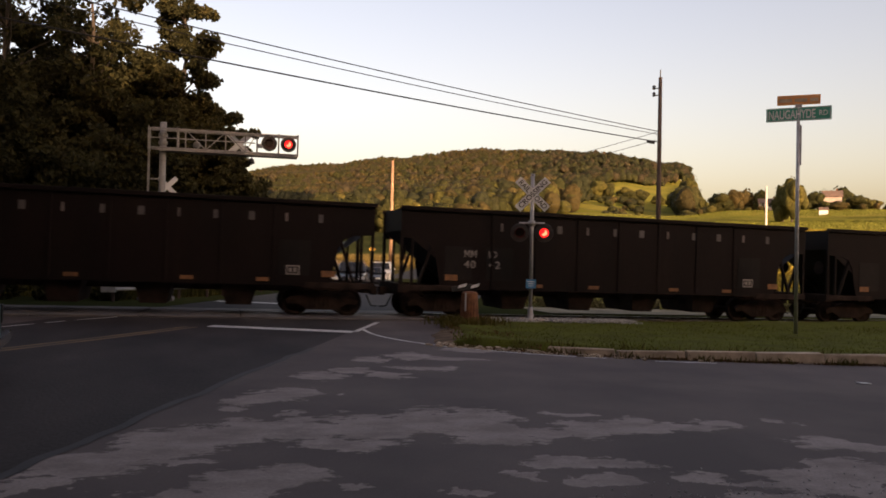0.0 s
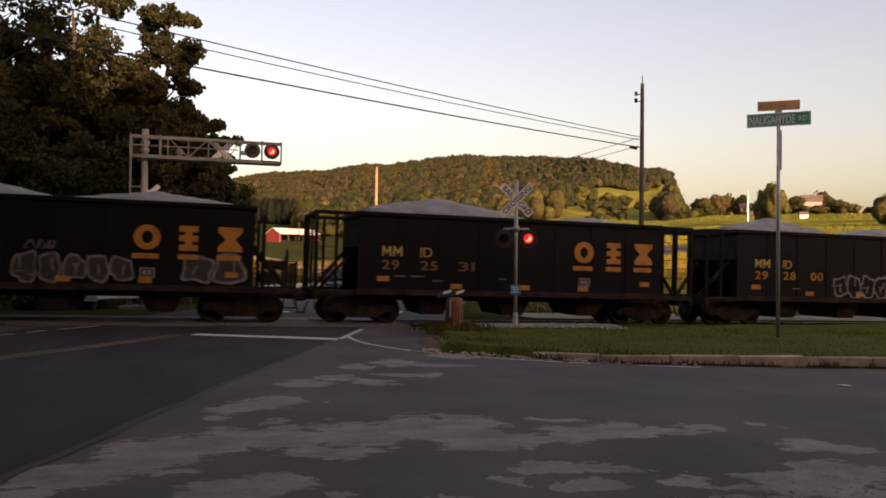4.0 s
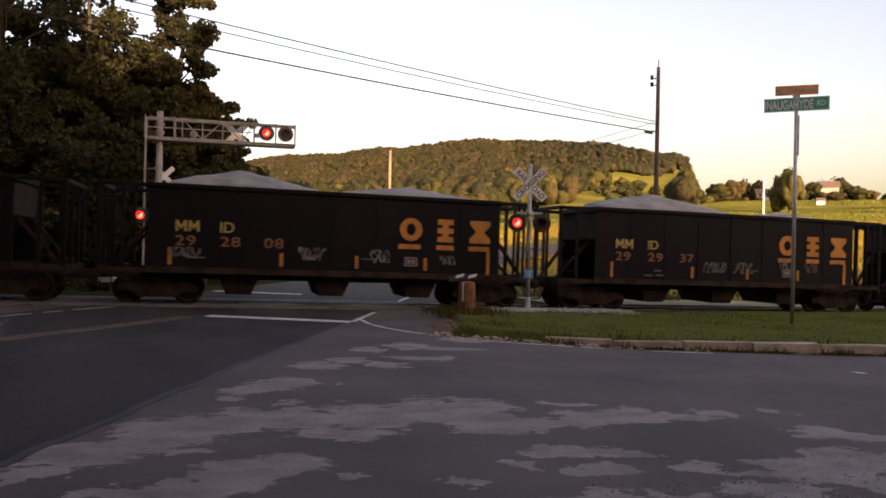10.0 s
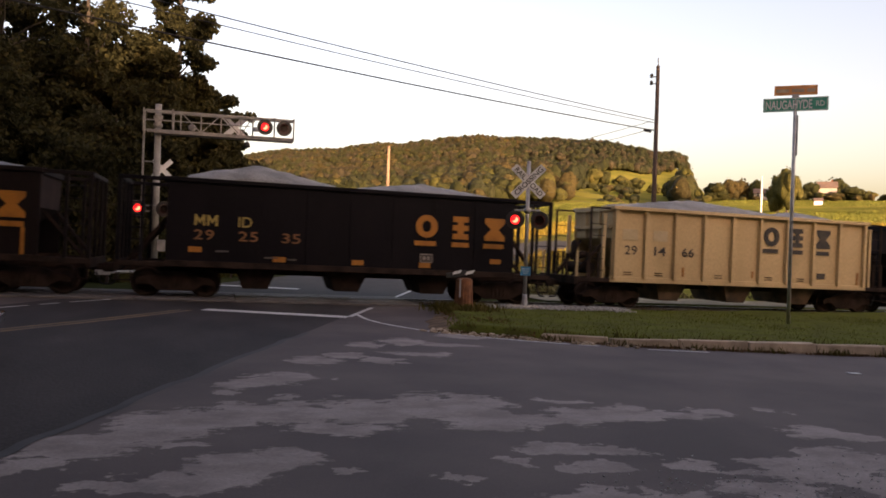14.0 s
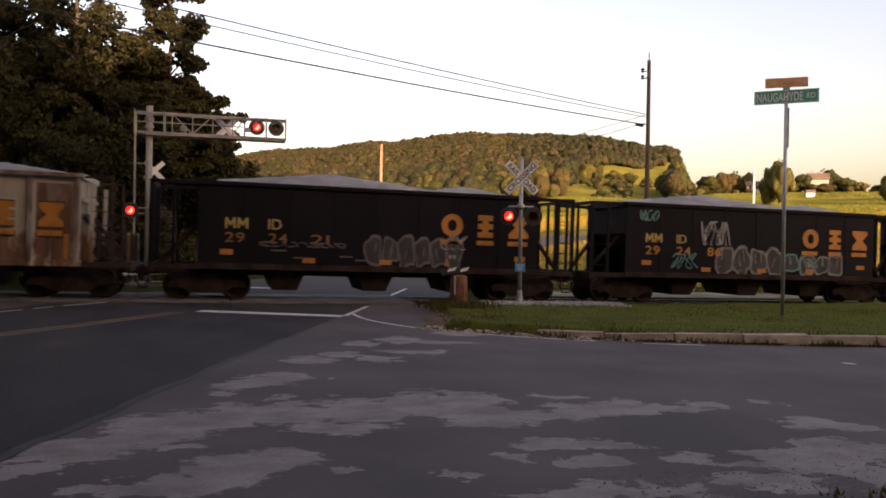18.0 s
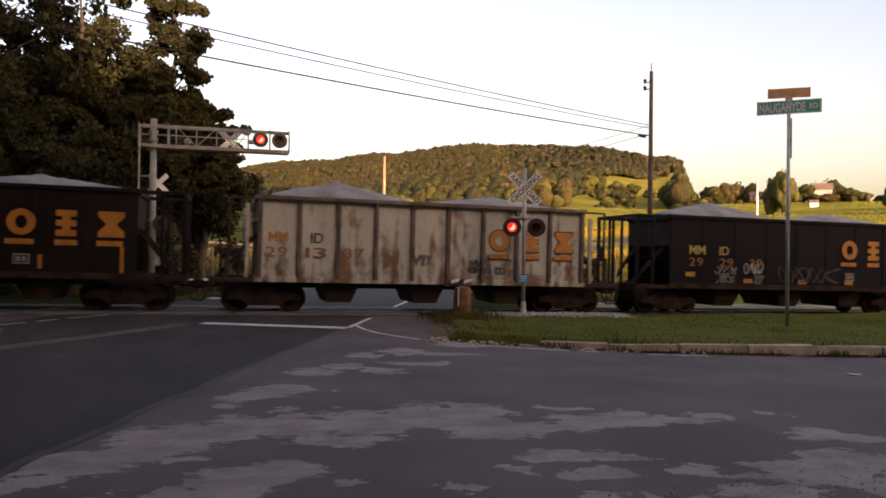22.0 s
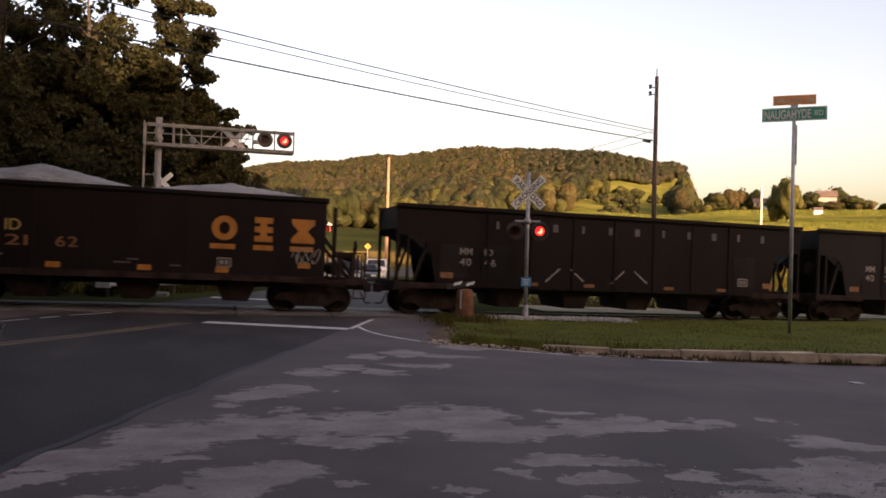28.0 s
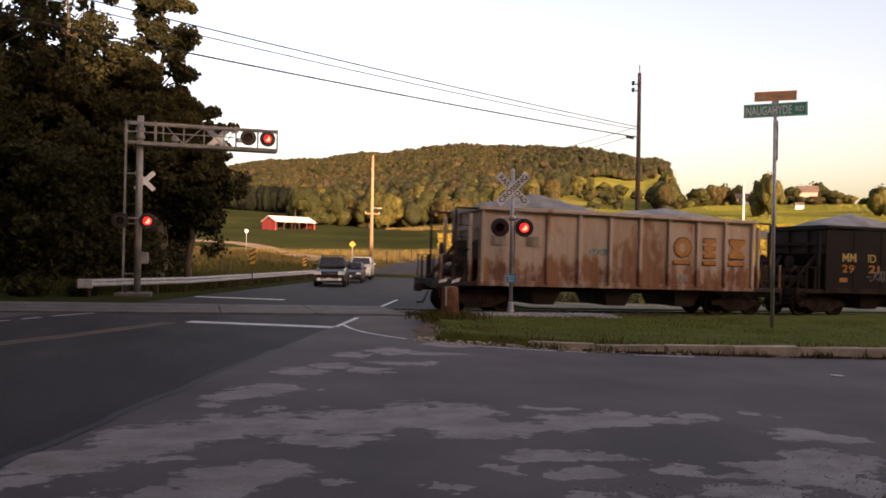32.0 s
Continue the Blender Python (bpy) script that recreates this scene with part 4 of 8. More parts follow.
def build_track_weeds():
    rng, rnd = np.random.default_rng(6), random.Random(6)
    cs, sp = [], []
    for k in range(110):
        x = 13.5 + 54 * rnd.random()
        y = 32.6 + 2.5 * rnd.random()
        cs.append((x, y, land(x, y) + rnd.uniform(0.05, 0.35)))
        sp.append((0.7, 0.5, 0.3))
    v, f = leaf_geo(cs, sp, 60, 0.2, rng)
    tagged(part("track_weeds", array_mesh("track_weeds", v, f, M_TRACK_WEED), None), "dry yellowish weeds along the far side of the track", "weeds", kind="stuff")


build_track_weeds()
build_roadside_trees()


def wood_mesh(name, places, rng, material, per=48, card=1.0, fine=2):
    """Far trees: each one a lumpy rounded crown with leafy tufts standing off it."""
    ico = bmesh.new()
    bmesh.ops.create_icosphere(ico, subdivisions=fine, radius=1.0)
    cv = np.array([v.co for v in ico.verts])
    ico.verts.index_update()
    cf = np.array([[v.index for v in q.verts] for q in ico.faces])
    ico.free()
    n = len(places)
    P = np.array([q[:3] for q in places], float)
    R = np.array([q[3] for q in places], float)
    Hh = np.array([q[4] for q in places], float)
    half = np.stack([R, R, Hh * 0.48], 1)
    mid = P + np.stack([0 * R, 0 * R, Hh * 0.5], 1)
    # lumps: a few swellings on each crown
    swell = rng.normal(size=(n, 7, 3))
    swell /= np.linalg.norm(swell, axis=2, keepdims=True)
    near = np.einsum("vk,njk->nvj", cv, swell)
    lump = 0.6 + 0.24 * np.max(np.exp(-((1 - near) / 0.22) ** 2), axis=2) + 0.24 * rng.random((n, len(cv)))
    v1 = (mid[:, None] + cv[None] * half[:, None] * lump[..., None]).reshape(-1, 3)
    f1 = (np.arange(n)[:, None, None] * len(cv) + cf[None]).reshape(-1, 3)
    d = rng.normal(size=(n, per, 3))
    d[..., 2] = np.abs(d[..., 2]) * 0.9 - 0.3
    d /= np.linalg.norm(d, axis=2, keepdims=True)
    grow = 0.74 + 0.26 * np.max(np.exp(-((1 - np.einsum("npk,njk->npj", d, swell)) / 0.22) ** 2), axis=2)
    p = (mid[:, None] + d * half[:, None] * (grow * (0.9 + 0.2 * rng.random((n, per))))[..., None]).reshape(-1, 3)
    nd = (d + rng.normal(size=d.shape) * 0.35).reshape(-1, 3)
    a = np.cross(nd, rng.normal(size=nd.shape))
    a /= np.linalg.norm(a, axis=1, keepdims=True)
    b = np.cross(nd, a)
    b /= np.linalg.norm(b, axis=1, keepdims=True)
    s = (card * np.repeat(R, per) / 5.0)[:, None] * (0.6 + 0.8 * rng.random((len(p), 1)))
    a, b = a * s * 0.5, b * s * 0.42
    v2 = np.stack([p - a, p + b, p + a, p - b], 1).reshape(-1, 3)
    f2 = np.arange(len(p))[:, None] * 4 + np.array([[0, 1, 2, 3]]) + len(v1)
    me = bpy.data.meshes.new(name)
    me.from_pydata(np.concatenate([v1, v2]).tolist(), [], f1.tolist() + f2.tolist())
    me.materials.append(material)
    me.shade_smooth()
    me.update()
    return me


def polar(az, r):
    return r * math.sin(radians(az)), r * math.cos(radians(az))


def build_woods():
    rnd, rng = random.Random(21), np.random.default_rng(21)
    kinds = {"green": [], "deep": [], "turning": [], "russet": [], "pale": [], "shaded": []}
    for k in range(7400):
        az, r = rnd.uniform(-16, 34.3), 222 + 425 * rnd.random() ** 0.8
        if r > 380 and az > 33.8 - 0.6 * noise.noise((r * 0.03, 0, 0)):
            continue
        s = rnd.uniform(2.5, 4.3) * (0.8 + r / 2200)
        tall = rnd.uniform(2.3, 3.4)
        if 26.4 < az < 33.4 and 340 < r < 414 + (az - 27.6) * 19.0:
            continue
        if 26.2 < az < 33 and r <= 340:
            if az > 30.5 or rnd.random() < 0.3:
                continue
            s, tall = s * 0.55, 1.7
        edge = 232 if 6.4 < az < 19 else 262
        if az < 6.4:
            edge = 306
        if r < edge + 9 * noise.noise((az * 0.5, 1, 0)):
            continue
        x, y = polar(az, r)
        front = r < 330
        pick = rnd.random() + 0.4 * noise.noise((x * 0.02, y * 0.02, 4))
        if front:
            # left of bearing 9 fewer trees are pale, colour in place of shade
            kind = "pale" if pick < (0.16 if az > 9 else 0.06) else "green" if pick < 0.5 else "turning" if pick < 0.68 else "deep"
        else:
            kind = "green" if pick < 0.34 else "russet" if pick < 0.62 else "deep" if pick < 0.8 else "turning"
        if front or r < 360:
            kinds[kind].append((x, y, land(x, y) - 0.6, s, s * tall))
    # the upper wood: many small crowns of even height
    top = random.Random(22)
    for k in range(12500):
        az, r = top.uniform(-16, 34.3), top.uniform(360, 648)
        if az > 33.8 - 0.6 * noise.noise((r * 0.03, 0, 0)) or (26.4 < az < 33.4 and r < 414 + (az - 27.6) * 19.0):
            continue
        x, y = polar(az, r)
        s = top.uniform(1.8, 3.1) * (0.8 + r / 2200)
        h = s * top.uniform(2.2, 2.9)
        rise = max(0, 12.7 + 1.6 * noise.noise((x * 0.05, y * 0.05, 7)) + top.uniform(-0.9, 0.9) - h) * smoothstep(min(1, max(0, (r - 450 - 50 * (az > 25)) / 40)))
        pick = top.random() + 0.5 * noise.noise((x * 0.02, y * 0.02, 4))
        kind = "green" if pick < 0.36 else "russet" if pick < 0.62 else "deep" if pick < 0.7 else "turning"
        if az > 22 and r > 430 and pick > 0.1:
            kind = "russet" if pick < 0.42 else "deep"
        kinds[kind].append((x, y, land(x, y) - 0.6 + rise, s, h))
    # trees beyond the barn that stand in shade, darkened by their leaf colour
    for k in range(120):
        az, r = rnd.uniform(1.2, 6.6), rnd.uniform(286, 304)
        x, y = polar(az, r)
        kinds["shaded"].append((x, y, land(x, y) - 0.5, rnd.uniform(2.0, 3.0), rnd.uniform(8.5, 11.5)))
    # scrub between the trees on the far rise
    for k in range(150):
        az, r = rnd.uniform(33.5, 50), rnd.uniform(243, 268)
        x, y = polar(az, r)
        q = rnd.uniform(0.8, 1.9)
        kinds[rnd.choice(("green", "pale", "turning", "deep"))].append((x, y, land(x, y) - 0.3, q, q * rnd.uniform(1.2, 1.9)))
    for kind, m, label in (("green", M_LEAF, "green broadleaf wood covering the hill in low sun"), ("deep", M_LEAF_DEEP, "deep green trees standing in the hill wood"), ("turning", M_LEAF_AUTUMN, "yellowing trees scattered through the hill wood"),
                           ("russet", M_LEAF_RUSSET, "brownish trees along the hill top, haze put into their colour"), ("pale", M_LEAF_PALE, "pale sunlit trees along the foot of the hill"), ("shaded", M_LEAF_SHADED, "trees on the slope above the barn, shade put into their leaf colour")):
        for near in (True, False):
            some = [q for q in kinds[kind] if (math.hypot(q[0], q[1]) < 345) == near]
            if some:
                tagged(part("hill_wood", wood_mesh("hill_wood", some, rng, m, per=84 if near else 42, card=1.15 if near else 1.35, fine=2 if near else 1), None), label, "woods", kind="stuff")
    # trees that stand singly on the fields: bearing, distance, half width, height, leaves
    pale, turn, green, deep = M_LEAF_PALE, M_LEAF_AUTUMN, M_LEAF, M_LEAF_DEEP
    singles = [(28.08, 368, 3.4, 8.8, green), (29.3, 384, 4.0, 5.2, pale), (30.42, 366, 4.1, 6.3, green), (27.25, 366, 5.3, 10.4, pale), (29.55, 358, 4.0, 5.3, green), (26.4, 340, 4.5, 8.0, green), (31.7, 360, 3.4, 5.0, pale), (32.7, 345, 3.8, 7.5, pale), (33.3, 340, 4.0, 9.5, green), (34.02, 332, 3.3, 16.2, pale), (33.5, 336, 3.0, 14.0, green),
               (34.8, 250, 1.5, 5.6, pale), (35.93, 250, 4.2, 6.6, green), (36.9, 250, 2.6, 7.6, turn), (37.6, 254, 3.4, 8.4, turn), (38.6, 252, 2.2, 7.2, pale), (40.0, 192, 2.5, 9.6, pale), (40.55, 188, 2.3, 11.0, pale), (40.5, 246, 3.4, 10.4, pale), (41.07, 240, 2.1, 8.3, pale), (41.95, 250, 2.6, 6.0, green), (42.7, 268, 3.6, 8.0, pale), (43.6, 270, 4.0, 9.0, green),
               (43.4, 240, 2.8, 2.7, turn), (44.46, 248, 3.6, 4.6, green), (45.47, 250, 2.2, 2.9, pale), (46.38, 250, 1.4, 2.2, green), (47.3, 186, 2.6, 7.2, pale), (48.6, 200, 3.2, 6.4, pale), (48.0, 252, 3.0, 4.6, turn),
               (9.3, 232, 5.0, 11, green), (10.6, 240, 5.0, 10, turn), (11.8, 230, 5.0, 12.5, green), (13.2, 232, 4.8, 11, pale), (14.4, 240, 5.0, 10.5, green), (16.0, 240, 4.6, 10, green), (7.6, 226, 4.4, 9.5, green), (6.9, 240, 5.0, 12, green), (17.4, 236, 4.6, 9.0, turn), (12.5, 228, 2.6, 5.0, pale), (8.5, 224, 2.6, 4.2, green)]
    for az, r, rad, h, leaves in singles:
        x, y = polar(az, r)
        t = thing("field_tree", "round broadleaf tree with low-hanging crown on the far field", "tree", pose(x, y, land(x, y)), "trees on the far fields")
        wood = Geo().tube((0, 0, -0.4), (0.1, 0, h * 0.5), h * 0.022, h * 0.012, 8, False)
        for b in range(4):
            wood.tube((0.04, 0, h * (0.2 + 0.07 * b)), (rad * 0.5 * math.cos(b * 1.7), rad * 0.5 * math.sin(b * 1.7), h * (0.4 + 0.08 * b)), h * 0.01, h * 0.004, 5, False)
        part("trunk", wood, M_BARK, t, smooth=True)
        lobes = [(0, 0, -h * 0.06, rad * 0.84, h * 1.04)]
        for b in range(8):
            g = b * 0.8 + rnd.uniform(-0.3, 0.3)
            q = rnd.uniform(0.38, 0.58)
            lobes.append((rad * 0.56 * math.cos(g), rad * 0.56 * math.sin(g), h * rnd.uniform(-0.1, 0.42), rad * q, h * q * 0.98))
        part("crown", wood_mesh("crown", lobes, rng, leaves, per=110, card=1.2), None, t)
    # unseen wood added behind the street to keep the sun off the crossing
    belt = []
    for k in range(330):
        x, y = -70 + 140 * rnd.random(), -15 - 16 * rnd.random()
        # heights step along x to set which places the sun reaches
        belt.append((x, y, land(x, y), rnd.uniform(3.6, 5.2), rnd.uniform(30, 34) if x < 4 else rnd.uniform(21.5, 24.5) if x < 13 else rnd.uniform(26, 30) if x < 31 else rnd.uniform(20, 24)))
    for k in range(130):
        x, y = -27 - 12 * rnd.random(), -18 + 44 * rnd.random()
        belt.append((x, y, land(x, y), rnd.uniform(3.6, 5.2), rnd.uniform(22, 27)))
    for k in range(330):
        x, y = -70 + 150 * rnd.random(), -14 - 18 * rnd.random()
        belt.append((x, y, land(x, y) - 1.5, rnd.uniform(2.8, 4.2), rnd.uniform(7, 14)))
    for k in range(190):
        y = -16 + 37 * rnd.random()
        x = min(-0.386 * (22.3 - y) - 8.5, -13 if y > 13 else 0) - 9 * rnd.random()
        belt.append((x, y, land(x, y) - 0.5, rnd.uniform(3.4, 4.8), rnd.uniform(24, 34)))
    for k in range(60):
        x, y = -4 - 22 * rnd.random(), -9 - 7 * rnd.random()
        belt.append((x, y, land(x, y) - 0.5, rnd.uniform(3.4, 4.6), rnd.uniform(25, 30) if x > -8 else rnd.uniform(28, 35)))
    tagged(part("wood_behind", wood_mesh("wood_behind", belt, rng, M_LEAF, per=60, card=1.6), None), "tall unseen wood added behind the street to block sun and sky", "woods", kind="stuff")


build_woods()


# ---- crossing signals ----
BLINK, BLINK_PHASE = 1.332, 0.42
LAMPS = []


def lamp_head(parent, at, lit_first, scale=1.0):
    """A round black backing with hood; inside it a turning disc, red and glowing on one face, dark on the other."""
    x, y, z = at
    back = part("backing_disc", Geo().lathe([(0.0, 0.03), (0.3 * scale, 0.03), (0.305 * scale, 0.0), (0.3 * scale, -0.012), (0.12 * scale, -0.014)], "y", n=28), M_BLACKPAINT, parent, "round matt black backing", smooth=False)
    back.location = at
    hood = Geo()
    n = 18
    for k in range(n + 1):
        g = math.pi * (-0.12 + 1.24 * k / n)
        for rr, d in ((0.165, -0.015), (0.165, -0.26 + 0.13 * abs(k / n - 0.5) * 2), (0.157, -0.26 + 0.13 * abs(k / n - 0.5) * 2), (0.157, -0.015)):
            hood.v.append((rr * scale * math.cos(g), d * scale, rr * scale * math.sin(g)))
    for k in range(n):
        for j in range(4):
            hood.f.append((k * 4 + j, k * 4 + (j + 1) % 4, (k + 1) * 4 + (j + 1) % 4, (k + 1) * 4 + j))
    part("hood", hood, M_BLACKPAINT, back)
    disc = Geo().lathe([(0.0, -0.016), (0.1 * scale, -0.016), (0.148 * scale, -0.008), (0.15 * scale, 0.0), (0.148 * scale, 0.008), (0.1 * scale, 0.016), (0.0, 0.016)], "y", n=24)
    me = disc.mesh("lens")
    for m in (M_LAMP_ON, M_LAMP_OFF, M_LAMP_CORE):
        me.materials.append(m)
    for q in me.polygons:
        c = q.center
        q.material_index = 1 if c.y > 0.002 else (2 if math.hypot(c.x - 0.03 * scale, c.z + 0.025 * scale) < 0.075 * scale else 0)
    lens = part("lens", me, None, back, "round red signal lens")
    lens.location = (0, -0.036 * scale, 0)
    LAMPS.append((lens, lit_first))
    return back


def crossbuck(parent, at, size, words=True):
    """Two white boards crossed."""
    for n, (turn, text) in enumerate(((45, "RAIL  ROAD"), (-45, "CROSSING"))):
        b = part("crossbuck_board", Geo().box((0, 0, 0), (size, 0.015, size * 0.19)), M_WHITE, parent, "white crossbuck board with black letters" if words else "bare back of a crossbuck board")
        b.matrix_basis = Matrix.Translation((at[0], at[1] - 0.02 * n, at[2])) @ Matrix.Rotation(radians(turn), 4, "Y")
        if words:
            w = part("lettering", lettering(text, size * 0.125, size * 0.88, 0.004, 0.022), M_INK, b)
            w.location = (-size * 0.43, -0.012, -size * 0.055)


def build_near_signal():
    x, y = 9.7, 23.35
    z0 = 0.11
    s = thing("crossing_signal", "silver railroad crossing signal with crossbuck and twin red lamps", "crossing signal", pose(x, y, z0, 0, 0, -20))
    part("mast", Geo().tube((0, 0, 0.35), (0, 0, 4.75), 0.062, n=14), M_ALU, s, smooth=True)
    part("mast_cap", Geo().lathe([(0.07, 0), (0.07, 0.03), (0.03, 0.06)], at=(0, 0, 4.75), n=14), M_ALU, s)
    part("base_casting", Geo().lathe([(0.15, 0.0), (0.15, 0.05), (0.105, 0.12), (0.088, 0.26), (0.078, 0.4)], n=18), M_ALU, s, smooth=True)
    for k in range(4):
        g = math.radians(45 + 90 * k)
        part("anchor_bolt", Geo().tube((0.16 * math.cos(g), 0.16 * math.sin(g), 0), (0.16 * math.cos(g), 0.16 * math.sin(g), 0.12), 0.018, n=6), M_STEEL, s)
    part("base_slab", Geo().box((0, 0, -0.08), (0.9, 0.8, 0.2)), M_CONCRETE, s)
    crossbuck(s, (0, -0.09, 4.12), 1.38)
    part("cross_arm", Geo().tube((-0.42, 0, 3.17), (0.42, 0, 3.17), 0.035, n=10).tube((-0.4, 0, 3.17), (-0.4, 0, 2.9), 0.025, n=8).tube((0.4, 0, 3.17), (0.4, 0, 2.9), 0.025, n=8), M_ALU, s)
    part("junction_box", Geo().lathe([(0.02, 0.1), (0.11, 0.08), (0.12, 0.0), (0.11, -0.08), (0.02, -0.1)], at=(0, 0, 3.17), n=16), M_ALU, s, smooth=True)
    lamp_head(s, (-0.4, -0.1, 2.85), False)
    lamp_head(s, (0.4, -0.1, 2.85), True)
    nt = part("notice", Geo().box((0, -0.08, 1.17), (0.33, 0.012, 0.3)), M_BLUE, s, "small blue emergency notice")
    for k in range(3):
        part("notice_line", Geo().box((0, -0.088, 1.24 - 0.07 * k), (0.24 - 0.04 * k, 0.004, 0.025)), M_WHITE, nt)
    g = Geo()
    rnd = random.Random(8)
    for k in range(900):
        a, b = rnd.uniform(-1.4, 3.6), rnd.gauss(0, 0.35)
        px, py = 9.7 + a, 23.15 + b - 0.02 * a
        g.box((px, py, level(px) + 0.18 + rnd.uniform(-0.02, 0.03)), (rnd.uniform(0.04, 0.1), rnd.uniform(0.04, 0.1), rnd.uniform(0.03, 0.07)))
    tagged(part("gravel_patch", g, M_GRAVEL), "spill of pale gravel round the signal foot", "gravel", kind="stuff")


build_near_signal()


def build_cantilever():
    s = thing("cantilever_signal", "silver cantilever crossing signal with truss arm over the road", "crossing signal", pose(-2.84, 34.5, land(-2.84, 34.5) - 0.22, 0, 0, 0))
    s.scale = (1.113, 1.113, 1.113)
    T = 7.0
    part("mast", Geo().tube((0.12, 0, 0), (0.12, 0, T), 0.13, 0.12, 16), M_ALU_SHADED, s, smooth=True)
    for sy in (-0.28, 0.28):
        part("ladder_rail", Geo().bar((-0.38, sy * 0.6, 0.2), (-0.38, sy * 0.6, T - 0.4), 0.05), M_ALU_SHADED, s)
    for k in range(21):
        part("ladder_rung", Geo().tube((-0.38, -0.168, 0.4 + k * 0.3), (-0.38, 0.168, 0.4 + k * 0.3), 0.014, n=6), M_ALU_SHADED, s)
    for z in (1.0, 2.9, 4.8):
        part("ladder_bracket", Geo().bar((-0.38, 0, z), (0.12, 0, z), 0.05), M_ALU_SHADED, s)
    for px in (-0.38, 0.66):
        for dy in (-0.25, 0.25):
            part("clamp_post", Geo().bar((px, dy, 5.9), (px, dy, 6.8), 0.06), M_ALU_SHADED, s)
        for z in (6.0, 6.35, 6.7):
            part("clamp_tie", Geo().bar((px, -0.25, z), (px, 0.25, z), 0.05), M_ALU_SHADED, s)
    for z in (6.2, 6.5):
        part("clamp_band", Geo().lathe([(0.14, -0.06), (0.17, -0.06), (0.17, 0.06), (0.14, 0.06)], at=(0.12, 0, z), n=16), M_ALU_SHADED, s)
    part("mid_rail", Geo().bar((-0.38, -0.25, 6.36), (3.55, -0.25, 6.36), 0.04), M_ALU_SHADED, s)
    part("hanging_bell", Geo().lathe([(0.03, 0.06), (0.1, 0.02), (0.13, -0.1), (0.12, -0.16)], at=(3.42, -0.1, 5.72), n=14), M_BLACKPAINT, s, "small dark bell under the arm", smooth=True)
    part("bell_hanger", Geo().tube((3.42, -0.1, 5.75), (3.42, -0.1, 5.92), 0.02, n=6), M_ALU_SHADED, s)
    arm = part("truss_arm", Geo().bar((-0.3, 0, 6.72), (5.2, 0, 6.72), 0.09).bar((-0.3, 0, 5.98), (5.2, 0, 5.98), 0.09), M_ALU_SHADED, s, "aluminium truss arm")
    for dy in (-0.25, 0.25):
        for z in (6.72, 5.98):
            part("chord", Geo().bar((-0.3, dy, z), (5.2, dy, z), 0.06), M_ALU_SHADED, arm)
    x = 0.5
    k = 0
    x = 0.95
    while x < 3.3:
        part("upright", Geo().bar((x, -0.25, 5.98), (x, -0.25, 6.72), 0.045), M_ALU_SHADED, arm)
        part("diagonal", Geo().bar((x, -0.25, 5.98 if k % 2 else 6.72), (min(x + 0.74, 3.6), -0.25, 6.72 if k % 2 else 5.98), 0.035), M_ALU_SHADED, arm)
        x, k = x + 0.74, k + 1
    for x in (3.62, 4.45, 5.2):
        part("upright", Geo().bar((x, -0.25, 5.9), (x, -0.25, 6.78), 0.06), M_ALU_SHADED, arm)
    part("walkway", Geo().box((2.6, 0, 5.9), (5.2, 0.62, 0.05)), M_ALU_SHADED, arm)
    crossbuck(s, (2.95, 0.3, 6.35), 1.15, False)
    lamp_head(s, (4.08, -0.4, 6.36), False)
    lamp_head(s, (4.82, -0.4, 6.36), True)
    for px in (1.35,):
        part("side_lamp", Geo().lathe([(0.02, 0.1), (0.14, 0.08), (0.15, 0), (0.1, -0.1)], "y", at=(px, 0.1, 6.2), n=14), M_ALU_SHADED, s)
    part("bell", Geo().lathe([(0.02, 0.1), (0.12, 0.08), (0.15, -0.05), (0.16, -0.06)], at=(3.75, -0.3, 6.25), n=14), M_ALU_SHADED, s, smooth=True)
    crossbuck(s, (0.3, 0.2, 4.55), 0.95, False)
    part("lamp_arm", Geo().tube((-0.55, -0.1, 3.1), (0.75, -0.1, 3.1), 0.035, n=8), M_ALU_SHADED, s)
    lamp_head(s, (-0.5, -0.22, 3.0), False)
    lamp_head(s, (0.45, -0.22, 3.0), True)
    part("relay_box", Geo().box((0.35, 0, 1.6), (0.3, 0.3, 0.45)), M_ALU_SHADED, s)
    part("base_block", Geo().box((0, 0, 0.05), (1.3, 1.2, 0.5)), M_DECK, s)


build_cantilever()


